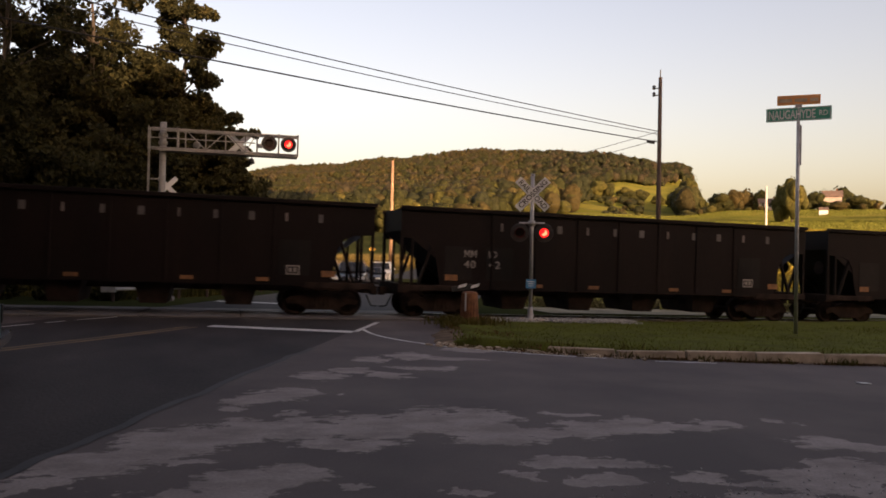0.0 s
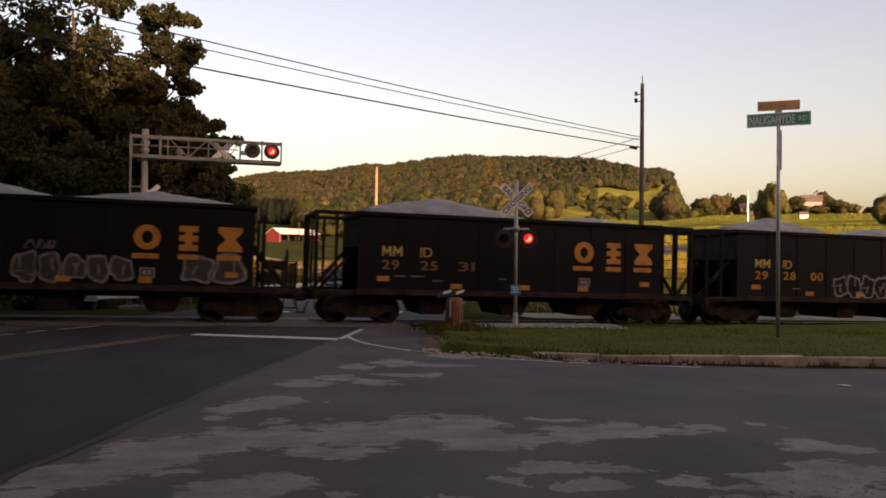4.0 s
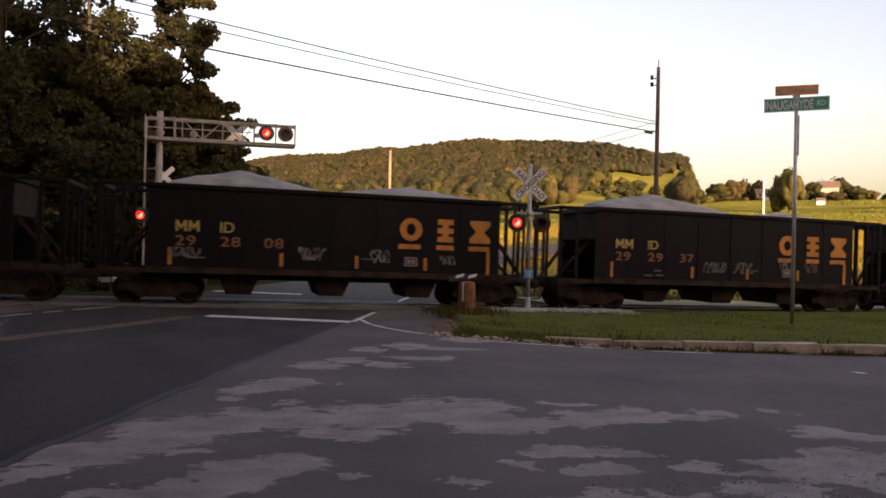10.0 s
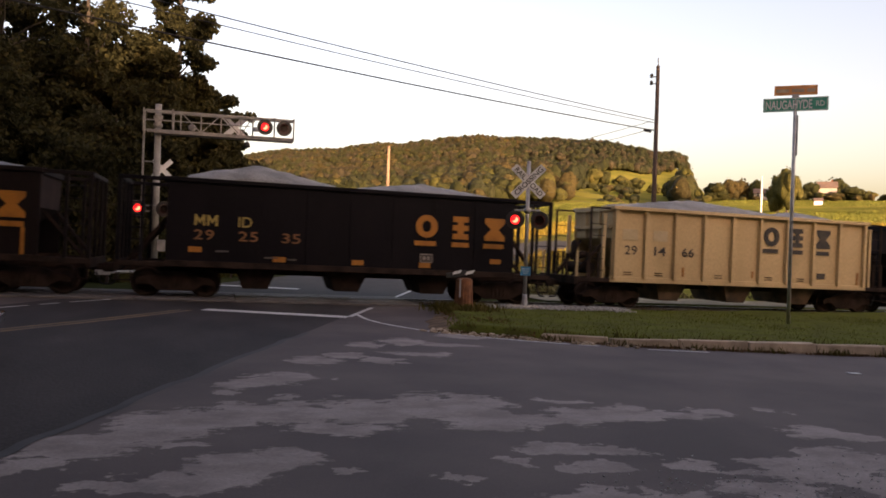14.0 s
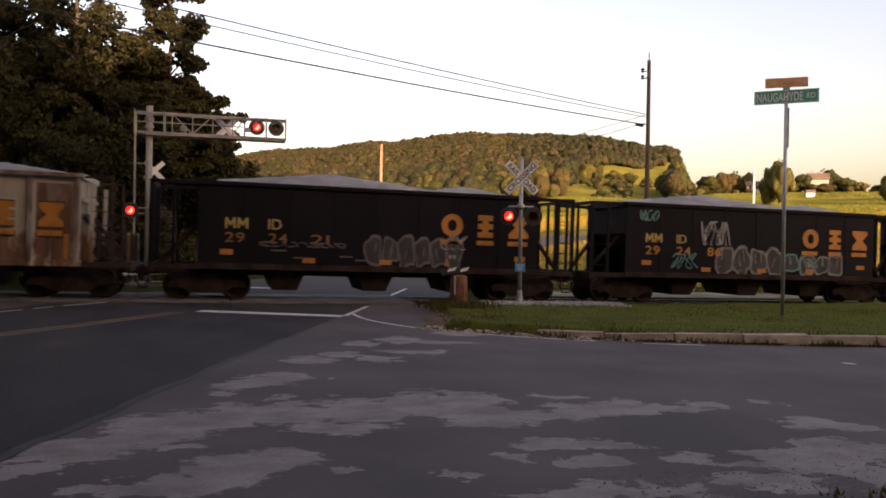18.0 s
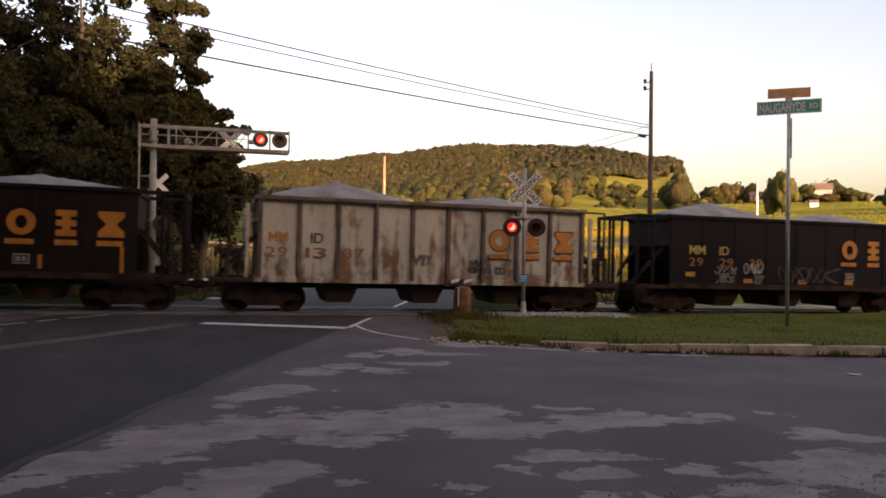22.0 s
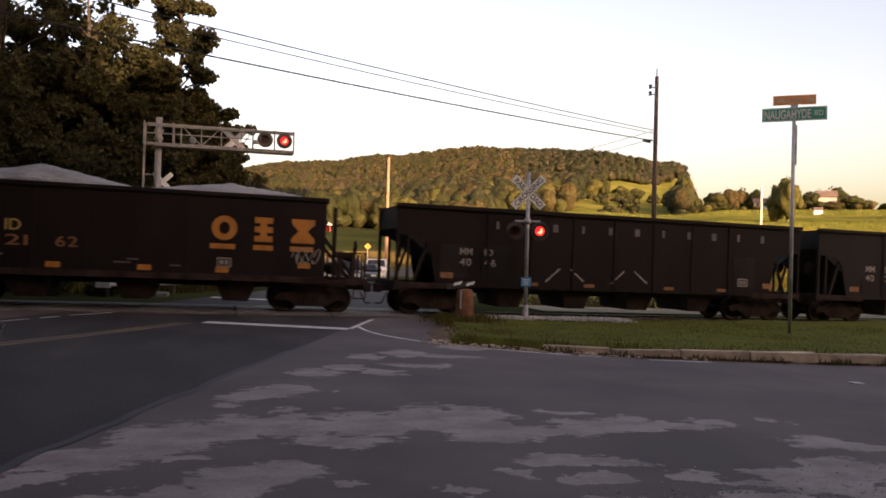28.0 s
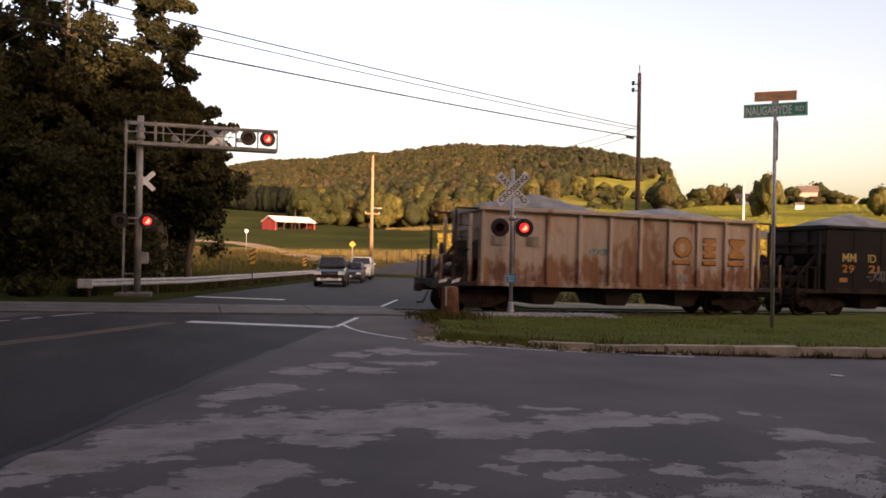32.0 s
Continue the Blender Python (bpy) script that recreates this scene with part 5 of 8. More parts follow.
# ---- street name sign, timber post ----
def build_street_sign():
    x, y = 16.45, 19.0
    s = thing("street_sign", "green street name sign and orange sign on a galvanised post", "street sign", pose(x, y, island_height(x, y) - 0.02, 0, 0, -41))
    part("post", Geo().tube((0, 0, 0), (0, 0, 6.85), 0.055, 0.05, 12), M_GALV, s, smooth=True)
    part("post_sleeve", Geo().bar((0.07, 0.02, 5.1), (0.07, 0.02, 6.3), 0.07, 0.05), M_GALV, s)
    part("cap_bracket", Geo().box((0, 0, 6.88), (0.2, 0.07, 0.12)), M_GALV, s)
    blade = part("name_blade", Geo().box((0, -0.03, 6.63), (1.78, 0.03, 0.41)), M_GREEN, s, "green blade with white border and letters")
    for z in (6.63 - 0.185, 6.63 + 0.185):
        part("border", Geo().box((0, -0.048, z), (1.74, 0.006, 0.02)), M_WHITE, blade)
    for q in (-0.86, 0.86):
        part("border", Geo().box((q, -0.048, 6.63), (0.02, 0.006, 0.35)), M_WHITE, blade)
    t = part("lettering", lettering("NAUGAHYDE", 0.27, 1.28, 0.004, 0.03), M_WHITE, blade)
    t.location = (-0.82, -0.05, 6.5)
    t = part("lettering", lettering("RD", 0.16, 0.23, 0.004, 0.02), M_WHITE, blade)
    t.location = (0.56, -0.05, 6.56)
    top = part("top_blade", Geo().box((0, 0, 0), (1.18, 0.03, 0.29)), M_ORANGE_SIGN, s, "orange blade with worn writing")
    top.matrix_basis = pose(0.0, 0, 7.06, 0, 0.5, 2)
    for k, (q, w) in enumerate(((-0.36, 0.36), (0.06, 0.34), (0.42, 0.22))):
        part("worn_word", Geo().box((q, -0.018, -0.01), (w, 0.006, 0.1)), M_CONCRETE, top)


build_street_sign()


def build_marker_post():
    x, y = 7.1, 21.85
    s = thing("marker_post", "stubby rust-brown stump post with a striped marker on top", "post", pose(x, y, 0.09))
    g = Geo().lathe([(0.33, -0.05), (0.32, 0.02), (0.27, 0.15), (0.25, 0.5), (0.235, 0.92), (0.2, 0.97), (0.1, 0.99)], n=16)
    rnd = random.Random(2)
    g.v = [(a * (1 + rnd.uniform(-0.05, 0.05)), b * (1 + rnd.uniform(-0.05, 0.05)), c) for a, b, c in g.v]
    part("stub", g, M_RUST_POST, s)
    for k in range(9):
        a = k * 0.7 + rnd.uniform(-0.2, 0.2)
        r0, h = 0.25, rnd.uniform(0.4, 0.95)
        part("splinter", Geo().bar((1.12 * r0 * math.cos(a), 1.12 * r0 * math.sin(a), 0.05), (r0 * 0.96 * math.cos(a), r0 * 0.96 * math.sin(a), h), 0.05, 0.03), M_RUST_POST, s)
    part("steel_strap", Geo().box((-0.2, -0.22, 0.68), (0.05, 0.02, 0.55)), M_GALV, s, "pale steel strap on the post")
    part("marker_board", Geo().box((-0.12, -0.1, 1.12), (0.66, 0.03, 0.16), Matrix.Rotation(radians(-8), 4, "Y")), M_BLACKPAINT, s, "black board with white slashes")
    for k, px in enumerate((-0.3, 0.1)):
        part("white_slash", Geo().prism([(px - 0.12, 1.08), (px + 0.12, 1.13), (px + 0.17, 1.23), (px - 0.08, 1.17)], -0.14, -0.12), M_WHITE, s)


build_marker_post()


# ---- poles and wires ----
def pole(name, label, at, height, r, material, arms=()):
    s = thing(name, label, "utility pole", pose(*at))
    part("shaft", Geo().tube((0, 0, -0.5), (0, 0, height), r, r * 0.62, 12), material, s, smooth=True)
    for z, w in arms:
        part("crossarm", Geo().bar((-w / 2, -r, z), (w / 2, -r, z), 0.1, 0.12), material, s)
        for q in (-0.45, 0.45):
            part("insulator", Geo().lathe([(0.05, 0), (0.06, 0.06), (0.03, 0.1), (0.05, 0.14), (0.02, 0.18)], at=(q * w, -r, z + 0.06), n=8), M_GALV, s)
    return s


def wire(a, b, sag, r, name="cable"):
    cu = bpy.data.curves.new(name, "CURVE")
    cu.dimensions, cu.bevel_depth, cu.bevel_resolution = "3D", r, 1
    sp = cu.splines.new("POLY")
    n = 40
    sp.points.add(n)
    a, b = Vector(a), Vector(b)
    for k in range(n + 1):
        f = k / n
        p = a.lerp(b, f) - Vector((0, 0, sag * 4 * f * (1 - f)))
        sp.points[k].co = (*p, 1)
    cu.materials.append(M_WIRE)
    return tagged(new(name, cu), "black overhead cable slung between utility poles", "cable", "overhead cables")


def build_poles():
    px, py = 21.0, 34.0
    z0 = land(px, py)
    p = pole("utility_pole", "tall brown wooden utility pole with brackets", (px, py, z0), 11.5 - z0, 0.145, M_WOOD_POLE)
    for z in (10.55, 10.9):
        part("bracket", Geo().bar((-0.35, 0, z - z0), (0, 0, z - z0 + 0.05), 0.05), M_BLACKPAINT, p)
        part("insulator", Geo().lathe([(0.05, -0.1), (0.1, -0.06), (0.05, 0), (0.1, 0.05), (0.04, 0.12)], at=(-0.36, 0, z - z0 + 0.05), n=10), M_BLACKPAINT, p)
    part("top_pin", Geo().tube((0, 0, 11.4 - z0), (0, 0, 11.9 - z0), 0.03, n=6), M_BLACKPAINT, p)
    part("splice_case", Geo().tube((-0.7, 0, 8.2 - z0), (-0.3, 0, 8.15 - z0), 0.07, n=8), M_BLACKPAINT, p)
    far = Vector((-14.24, 20.1, 0))
    for zl, zr, sag, r in ((9.85, 8.75, 0.22, 0.019), (9.55, 8.6, 0.26, 0.016), (8.68, 8.22, 0.22, 0.026)):
        wire((far.x, far.y, zl), (px - 0.1, py, zr), sag, r)
    wire((px - 0.2, py, 8.3), (px - 8, py + 22, 6.8), 0.3, 0.014)
    wire((px - 0.2, py, 8.7), (px - 8, py + 22, 7.2), 0.3, 0.014)
    q = pole("utility_pole", "brown wooden utility pole beside the street", (far.x, far.y, level(far.x)), 12.0, 0.17, M_WOOD_POLE)
    m = pole("utility_pole", "wooden utility pole, low sun put into its orange colour", (16.0, 75.3, land(16, 75.3)), 11.2, 0.2, M_WOOD_PALE, ((5.3, 1.5),))
    part("lamp_bracket", Geo().bar((0, 0, 5.9), (1.1, 0, 5.9), 0.06), M_GALV, m)
    f = pole("utility_pole", "pale slender pole in the sunlit field", (53.4, 66.1, land(53.4, 66.1)), 10.3 - land(53.4, 66.1), 0.14, mat("pale_pole_paint", (0.75, 0.7, 0.6), (0.6, 0.55, 0.48), 0.6, scale=3, fine=30, bump=0.05))
    # an overhead line on the far side of the track, seen against the hill
    for z in (7.2, 6.5, 5.9):
        wire((-30, 92, z + 3.6), (16, 75.3, z + 4), 0.7, 0.02)
        wire((16, 75.3, z + 4), (75, 110, z + 3.2), 0.8, 0.02)


build_poles()


# ---- guardrail and roadside signs beyond the track ----
def build_guardrail():
    g = thing("guardrail", "galvanised steel guardrail along the road edge", "guardrail", kind="")
    prof = [(0.0, 0.34), (0.05, 0.38), (0.05, 0.43), (0.0, 0.48), (0.0, 0.5), (0.05, 0.55), (0.05, 0.6), (0.0, 0.64)]
    d, n = 8.2, 0
    pts = []
    while d < 46:
        c, h = road_line(d)
        side = Vector((math.cos(radians(h)), -math.sin(radians(h)), 0))
        p = c + side * (-HALF - 1.5 - (1.6 * max(0, (14 - d) / 6)))
        pts.append((p, side))
        d += 1.9
    for k in range(len(pts) - 1):
        seg = Geo()
        for p, side in (pts[k], pts[k + 1]):
            for o, z in prof:
                q = p + side * o
                seg.v.append((q.x, q.y, land(q.x, q.y) + z + 0.06))
            for o, z in reversed(prof):
                q = p + side * (o - 0.012)
                seg.v.append((q.x, q.y, land(q.x, q.y) + z + 0.06))
        m = 2 * len(prof)
        seg.f = [(j, (j + 1) % m, m + (j + 1) % m, m + j) for j in range(m)] + [tuple(range(m)), tuple(range(m, 2 * m))]
        part("beam", seg, M_GALV, g)
        p, side = pts[k]
        z = land(p.x, p.y)
        part("post", Geo().box((p.x - side.x * 0.1, p.y - side.y * 0.1, z + 0.28), (0.12, 0.15, 0.76)), M_WOOD_POLE, g)
    p, side = pts[0]
    part("end_terminal", Geo().box((p.x - 0.25, p.y, land(p.x, p.y) + 0.52), (0.55, 0.25, 0.36)), M_GALV, g)


build_guardrail()


def roadside_sign(name, label, at, post_h, face, facing=0):
    s = thing(name, label, "road sign", pose(*at, 0, 0, facing))
    part("post", Geo().bar((0, 0.03, -0.2), (0, 0.03, post_h), 0.06), M_WOOD_POLE if face == "chevron" else M_GALV, s)
    if face == "diamond":
        part("face", Geo().box((0, 0, post_h), (0.5, 0.02, 0.5), Matrix.Translation((0, 0, post_h)) @ Matrix.Rotation(radians(45), 4, "Y") @ Matrix.Translation((0, 0, -post_h))), M_YELLOW_SIGN, s)
        part("arrow", Geo().box((0, -0.015, post_h), (0.06, 0.01, 0.28)), M_INK, s)
    elif face == "chevron":
        part("face", Geo().box((0, 0, post_h - 0.4), (0.3, 0.02, 0.8)), M_YELLOW_SIGN, s)
        for k in range(3):
            part("stripe", Geo().prism([(-0.17, post_h - 0.75 + 0.28 * k), (0.17, post_h - 0.55 + 0.28 * k), (0.17, post_h - 0.42 + 0.28 * k), (-0.17, post_h - 0.62 + 0.28 * k)], -0.018, -0.012), M_INK, s)
    else:
        part("face", Geo().lathe([(0.02, -0.01), (0.22, -0.01), (0.22, 0.01), (0.02, 0.01)], "y", at=(0, 0, post_h), n=20), M_WHITE, s)
    return s


def at_land(x, y):
    return (x, y, land(x, y))


roadside_sign("hazard_marker", "yellow and black striped hazard marker on a post", at_land(2.6, 44.6), 2.1, "chevron", -10)
roadside_sign("hazard_marker", "yellow and black striped hazard marker on a post", at_land(8.2, 66.0), 1.6, "chevron", -10)
roadside_sign("warning_sign", "yellow diamond warning sign beyond the bend", at_land(14.7, 78.6), 1.9, "diamond", -10)
roadside_sign("round_sign", "round white sign on a post in dry grass", at_land(4.6, 92.0), 2.6, "round", -10)
for bx, by in ((1.2, 60.0), (1.8, 60.2), (18.5, 79.0), (20.2, 80.0), (21.8, 81.0)):
    tagged(part("fence_post", Geo().tube((bx, by, land(bx, by) - 0.2), (bx, by, land(bx, by) + 1.3), 0.09, 0.08, 8), M_WOOD_POLE), "weathered wooden fence post in dry grass", "post", "posts in the dry grass")


# ---- buildings ----
def build_barn():
    x, y = 17.4, 169.0
    s = thing("field_barn", "long low open-fronted barn with pale roof and red gable", "barn", pose(x, y, land(x, y) - 0.5, 0, 0, 24))
    red = mat("red_barn_boards", (0.4, 0.045, 0.035), (0.3, 0.03, 0.028), 0.8, scale=0.6, fine=8, bump=0.3, stretch=(4, 4, 0.4))
    roof = mat("pale_metal_roof", (0.72, 0.66, 0.62), (0.58, 0.52, 0.48), 0.5, scale=0.4, fine=6, bump=0.2)
    L, D, E, R = 9.6, 5.8, 2.0, 3.1
    part("back_wall", Geo().box((0, D / 2, E / 2), (L, 0.15, E)), M_WOOD_POLE, s)
    for q in (-L / 2, L / 2):
        part("gable_wall", Geo().add([(q - 0.08, -D / 2, 0), (q - 0.08, D / 2, 0), (q - 0.08, D / 2, E), (q - 0.08, 0, R), (q - 0.08, -D / 2, E), (q + 0.08, -D / 2, 0), (q + 0.08, D / 2, 0), (q + 0.08, D / 2, E), (q + 0.08, 0, R), (q + 0.08, -D / 2, E)],
                                     [(0, 1, 2, 3, 4), (9, 8, 7, 6, 5), (0, 5, 6, 1), (1, 6, 7, 2), (2, 7, 8, 3), (3, 8, 9, 4), (4, 9, 5, 0)]), red, s, "red boarded gable")
    for sy in (-1, 1):
        part("roof_slope", Geo().add([(-L / 2 - 0.3, sy * (D / 2 + 0.4), E - 0.1), (L / 2 + 0.3, sy * (D / 2 + 0.4), E - 0.1), (L / 2 + 0.3, 0, R + 0.05), (-L / 2 - 0.3, 0, R + 0.05), (-L / 2 - 0.3, sy * (D / 2 + 0.4), E), (L / 2 + 0.3, sy * (D / 2 + 0.4), E), (L / 2 + 0.3, 0, R + 0.18), (-L / 2 - 0.3, 0, R + 0.18)],
                                     [(0, 1, 2, 3), (4, 5, 6, 7), (0, 1, 5, 4), (1, 2, 6, 5), (2, 3, 7, 6), (3, 0, 4, 7)]), roof, s)
    for k in range(6):
        part("post", Geo().box((-L / 2 + 0.2 + k * (L - 0.4) / 5, -D / 2, E / 2), (0.16, 0.16, E)), M_WOOD_POLE, s)
    pole("farm_pole", "thin bare pole beside the barn", (18.2, 164, land(18.2, 164)), 4.6, 0.09, M_WOOD_POLE)


build_barn()


def house(at, turn, w, d, e, r, wall, roof, label):
    s = thing("farmhouse", label, "house", pose(*at, 0, 0, turn))
    part("wall_shell", Geo().add([(-w / 2, -d / 2, -1), (w / 2, -d / 2, -1), (w / 2, d / 2, -1), (-w / 2, d / 2, -1), (-w / 2, -d / 2, e), (w / 2, -d / 2, e), (w / 2, d / 2, e), (-w / 2, d / 2, e), (-w / 2, 0, r), (w / 2, 0, r)],
                            [(0, 1, 5, 4), (2, 3, 7, 6), (1, 2, 6, 9, 5), (3, 0, 4, 8, 7), (0, 3, 2, 1), (4, 5, 9, 8), (6, 7, 8, 9)]), wall, s)
    o = 0.07 * w
    for sy in (-1, 1):
        part("roof_slope", Geo().add([(-w / 2 - o, sy * (d / 2 + o), e - 0.15), (w / 2 + o, sy * (d / 2 + o), e - 0.15), (w / 2 + o, 0, r + 0.1), (-w / 2 - o, 0, r + 0.1), (-w / 2 - o, sy * (d / 2 + o), e + 0.02), (w / 2 + o, sy * (d / 2 + o), e + 0.02), (w / 2 + o, 0, r + 0.28), (-w / 2 - o, 0, r + 0.28)],
                                     [(0, 1, 2, 3), (4, 5, 6, 7), (0, 1, 5, 4), (1, 2, 6, 5), (2, 3, 7, 6), (3, 0, 4, 7)]), roof, s)
    for k in range(3 if w > 4 else 0):
        for z in ((1.3,) if e < 4 else (1.3, 4.0)):
            win = part("window", Geo().box((-w / 3 + k * w / 3, -d / 2 - 0.03, z), (1.0, 0.1, 1.3)), M_WHITE, s)
            part("pane", Geo().box((-w / 3 + k * w / 3, -d / 2 - 0.09, z), (0.8, 0.02, 1.1)), M_INK, win)
    if w > 4:
        part("chimney", Geo().box((w / 4, 0.3, r + 0.3), (0.5, 0.5, 1.0)), M_RUST_POST, s)
    return s


M_HOUSE = mat("pale_siding", (0.52, 0.42, 0.37), (0.43, 0.35, 0.31), 0.8, scale=1, fine=10, bump=0.1)
M_HOUSE_ROOF = mat("brown_shingles", (0.16, 0.105, 0.085), (0.11, 0.075, 0.06), 0.9, scale=1, fine=8, bump=0.3)
for az, r, turn, w, d, e, rr, dz, label in ((39.1, 250, -35, 5.6, 5, 1.9, 3.2, 0.0, "low house with dark roof half hidden by trees"), (43.0, 254, -40, 5.0, 5, 3.9, 5.6, -0.1, "pale farmhouse with reddish roof among trees on the far rise"), (42.5, 226, -40, 2.1, 1.8, 1.0, 1.45, 0.0, "small white shed on the far field"), (39.67, 240, -40, 1.0, 1.4, 1.3, 1.7, 0.2, "narrow white shed half hidden by trees")):
    hx, hy = polar(az, r)
    house((hx, hy, land(hx, hy) + dz), turn, w, d, e, rr, M_WHITE if 1.5 < w < 4 else M_HOUSE, M_HOUSE_ROOF, label)


# ---- waiting cars ----
M_GLASS = mat("dark_window_glass", (0.012, 0.013, 0.015), (0.02, 0.02, 0.022), 0.08, scale=2, fine=10, bump=0)
M_HEADLIGHT = mat("headlamp_lens", (0.75, 0.75, 0.72), (0.6, 0.6, 0.6), 0.15, scale=10, fine=40, bump=0)
M_CHROME = mat("chrome_trim", (0.6, 0.6, 0.62), (0.5, 0.5, 0.52), 0.2, 0.9, scale=10, fine=40, bump=0)


def car_paint(name, c):
    m = mat(name, c, tuple(q * 0.85 for q in c), 0.35, 0.2, scale=1.5, fine=30, bump=0.02)
    m.node_tree.nodes["Principled BSDF"].inputs["Coat Weight"].default_value = 0.6
    return m


def loft(stations):
    """A body through cross-sections (y, half width, z low, z high, narrowing at the top)."""
    g, n = Geo(), 10
    for y, w, z0, z1, t in stations:
        pts = [(-w * 0.92, z0), (w * 0.92, z0), (w, z0 + 0.12), (w, z0 + (z1 - z0) * 0.62), (w * t, z1 - 0.05), (w * t * 0.9, z1), (-w * t * 0.9, z1), (-w * t, z1 - 0.05), (-w, z0 + (z1 - z0) * 0.62), (-w, z0 + 0.12)]
        g.v += [(x, y, z) for x, z in pts]
    for k in range(len(stations) - 1):
        for j in range(n):
            g.f.append((k * n + j, k * n + (j + 1) % n, (k + 1) * n + (j + 1) % n, (k + 1) * n + j))
    g.f += [tuple(range(n)), tuple(range((len(stations) - 1) * n, len(stations) * n))]
    return g


def car(name, label, at, turn, paint, shape):
    """A car with its nose towards -y."""
    L, W, Hh, hood, roof0, roof1, belt = shape
    s = thing(name, label, "car", pose(*at, 0, 0, turn))
    w = W / 2
    part("body", loft([(-L / 2, w * 0.86, 0.38, hood * 0.86, 0.95), (-L / 2 + 0.25, w * 0.97, 0.28, hood * 0.95, 0.95), (-L * 0.2, w, 0.26, hood, 0.96), (-L * 0.14, w, 0.26, belt, 0.96), (L * 0.3, w, 0.26, belt, 0.96), (L / 2 - 0.15, w * 0.98, 0.3, belt, 0.95), (L / 2, w * 0.9, 0.4, belt * 0.94, 0.95)]), paint, s)
    cab = part("cabin", loft([(-L * 0.15, w * 0.88, belt - 0.03, belt + 0.03, 0.96), (roof0, w * 0.9, belt - 0.03, Hh, 0.84), (roof1, w * 0.9, belt - 0.03, Hh, 0.84), (min(L * 0.47, roof1 + 0.5), w * 0.88, belt - 0.03, belt + 0.05, 0.95)]), paint, s)
    part("windscreen", Geo().add([(-w * 0.78, -L * 0.15 + 0.03, belt + 0.06), (w * 0.78, -L * 0.15 + 0.03, belt + 0.06), (w * 0.7, roof0 - 0.04, Hh - 0.09), (-w * 0.7, roof0 - 0.04, Hh - 0.09), (-w * 0.78, -L * 0.15 - 0.02, belt + 0.08), (w * 0.78, -L * 0.15 - 0.02, belt + 0.08), (w * 0.7, roof0 - 0.09, Hh - 0.07), (-w * 0.7, roof0 - 0.09, Hh - 0.07)],
                                 [(0, 1, 2, 3), (7, 6, 5, 4), (0, 4, 5, 1), (1, 5, 6, 2), (2, 6, 7, 3), (3, 7, 4, 0)]), M_GLASS, s)
    for sx in (-1, 1):
        for y0, y1 in ((roof0 + 0.1, (roof0 + roof1) / 2 - 0.06), ((roof0 + roof1) / 2 + 0.06, roof1 - 0.05)):
            part("side_window", Geo().add([(sx * w * 0.905, y0 - 0.25, belt + 0.06), (sx * w * 0.905, y1, belt + 0.06), (sx * w * 0.8, y1, Hh - 0.13), (sx * w * 0.8, y0, Hh - 0.13), (sx * w * 0.93, y0 - 0.25, belt + 0.06), (sx * w * 0.93, y1, belt + 0.06), (sx * w * 0.83, y1, Hh - 0.13), (sx * w * 0.83, y0, Hh - 0.13)],
                                          [(0, 1, 2, 3), (7, 6, 5, 4), (0, 4, 5, 1), (1, 5, 6, 2), (2, 6, 7, 3), (3, 7, 4, 0)]), M_GLASS, s)
        part("headlight", Geo().box((sx * w * 0.7, -L / 2 + 0.06, hood * 0.74), (0.34, 0.2, 0.13)), M_HEADLIGHT, s)
        part("mirror", Geo().box((sx * (w + 0.1), -L * 0.12, belt + 0.1), (0.2, 0.12, 0.16)), paint, s)
        for y in (-L * 0.31, L * 0.3):
            wh = part("wheel", Geo().lathe([(0.2, -0.11), (0.33, -0.11), (0.355, -0.07), (0.355, 0.07), (0.33, 0.11), (0.2, 0.11)], "x", n=20), M_RUBBER, s)
            wh.location = (sx * (w - 0.1), y, 0.355)
            part("rim", Geo().lathe([(0.03, sx * 0.1), (0.2, sx * 0.115), (0.21, sx * 0.1), (0.21, -0.05 * sx)], "x", n=14), M_CHROME, wh)
    part("grille", Geo().box((0, -L / 2 + 0.02, hood * 0.72), (W * 0.42, 0.1, 0.2)), M_INK, s)
    part("bumper", Geo().box((0, -L / 2 - 0.02, 0.5), (W * 0.92, 0.2, 0.22)), M_CHROME if "pickup" in name else paint, s)
    part("rear_bumper", Geo().box((0, L / 2 + 0.05, 0.5), (W * 0.9, 0.22, 0.17)), M_CHROME, s)
    for sx in (-1, 1):
        part("tail_light", Geo().box((sx * w * 0.88, L / 2 - 0.02, 0.85), (0.14, 0.08, 0.3)), M_LAMP_OFF, s)
    part("plate", Geo().box((0, -L / 2 - 0.13, 0.5), (0.3, 0.02, 0.15)), M_WHITE, s)
    return s


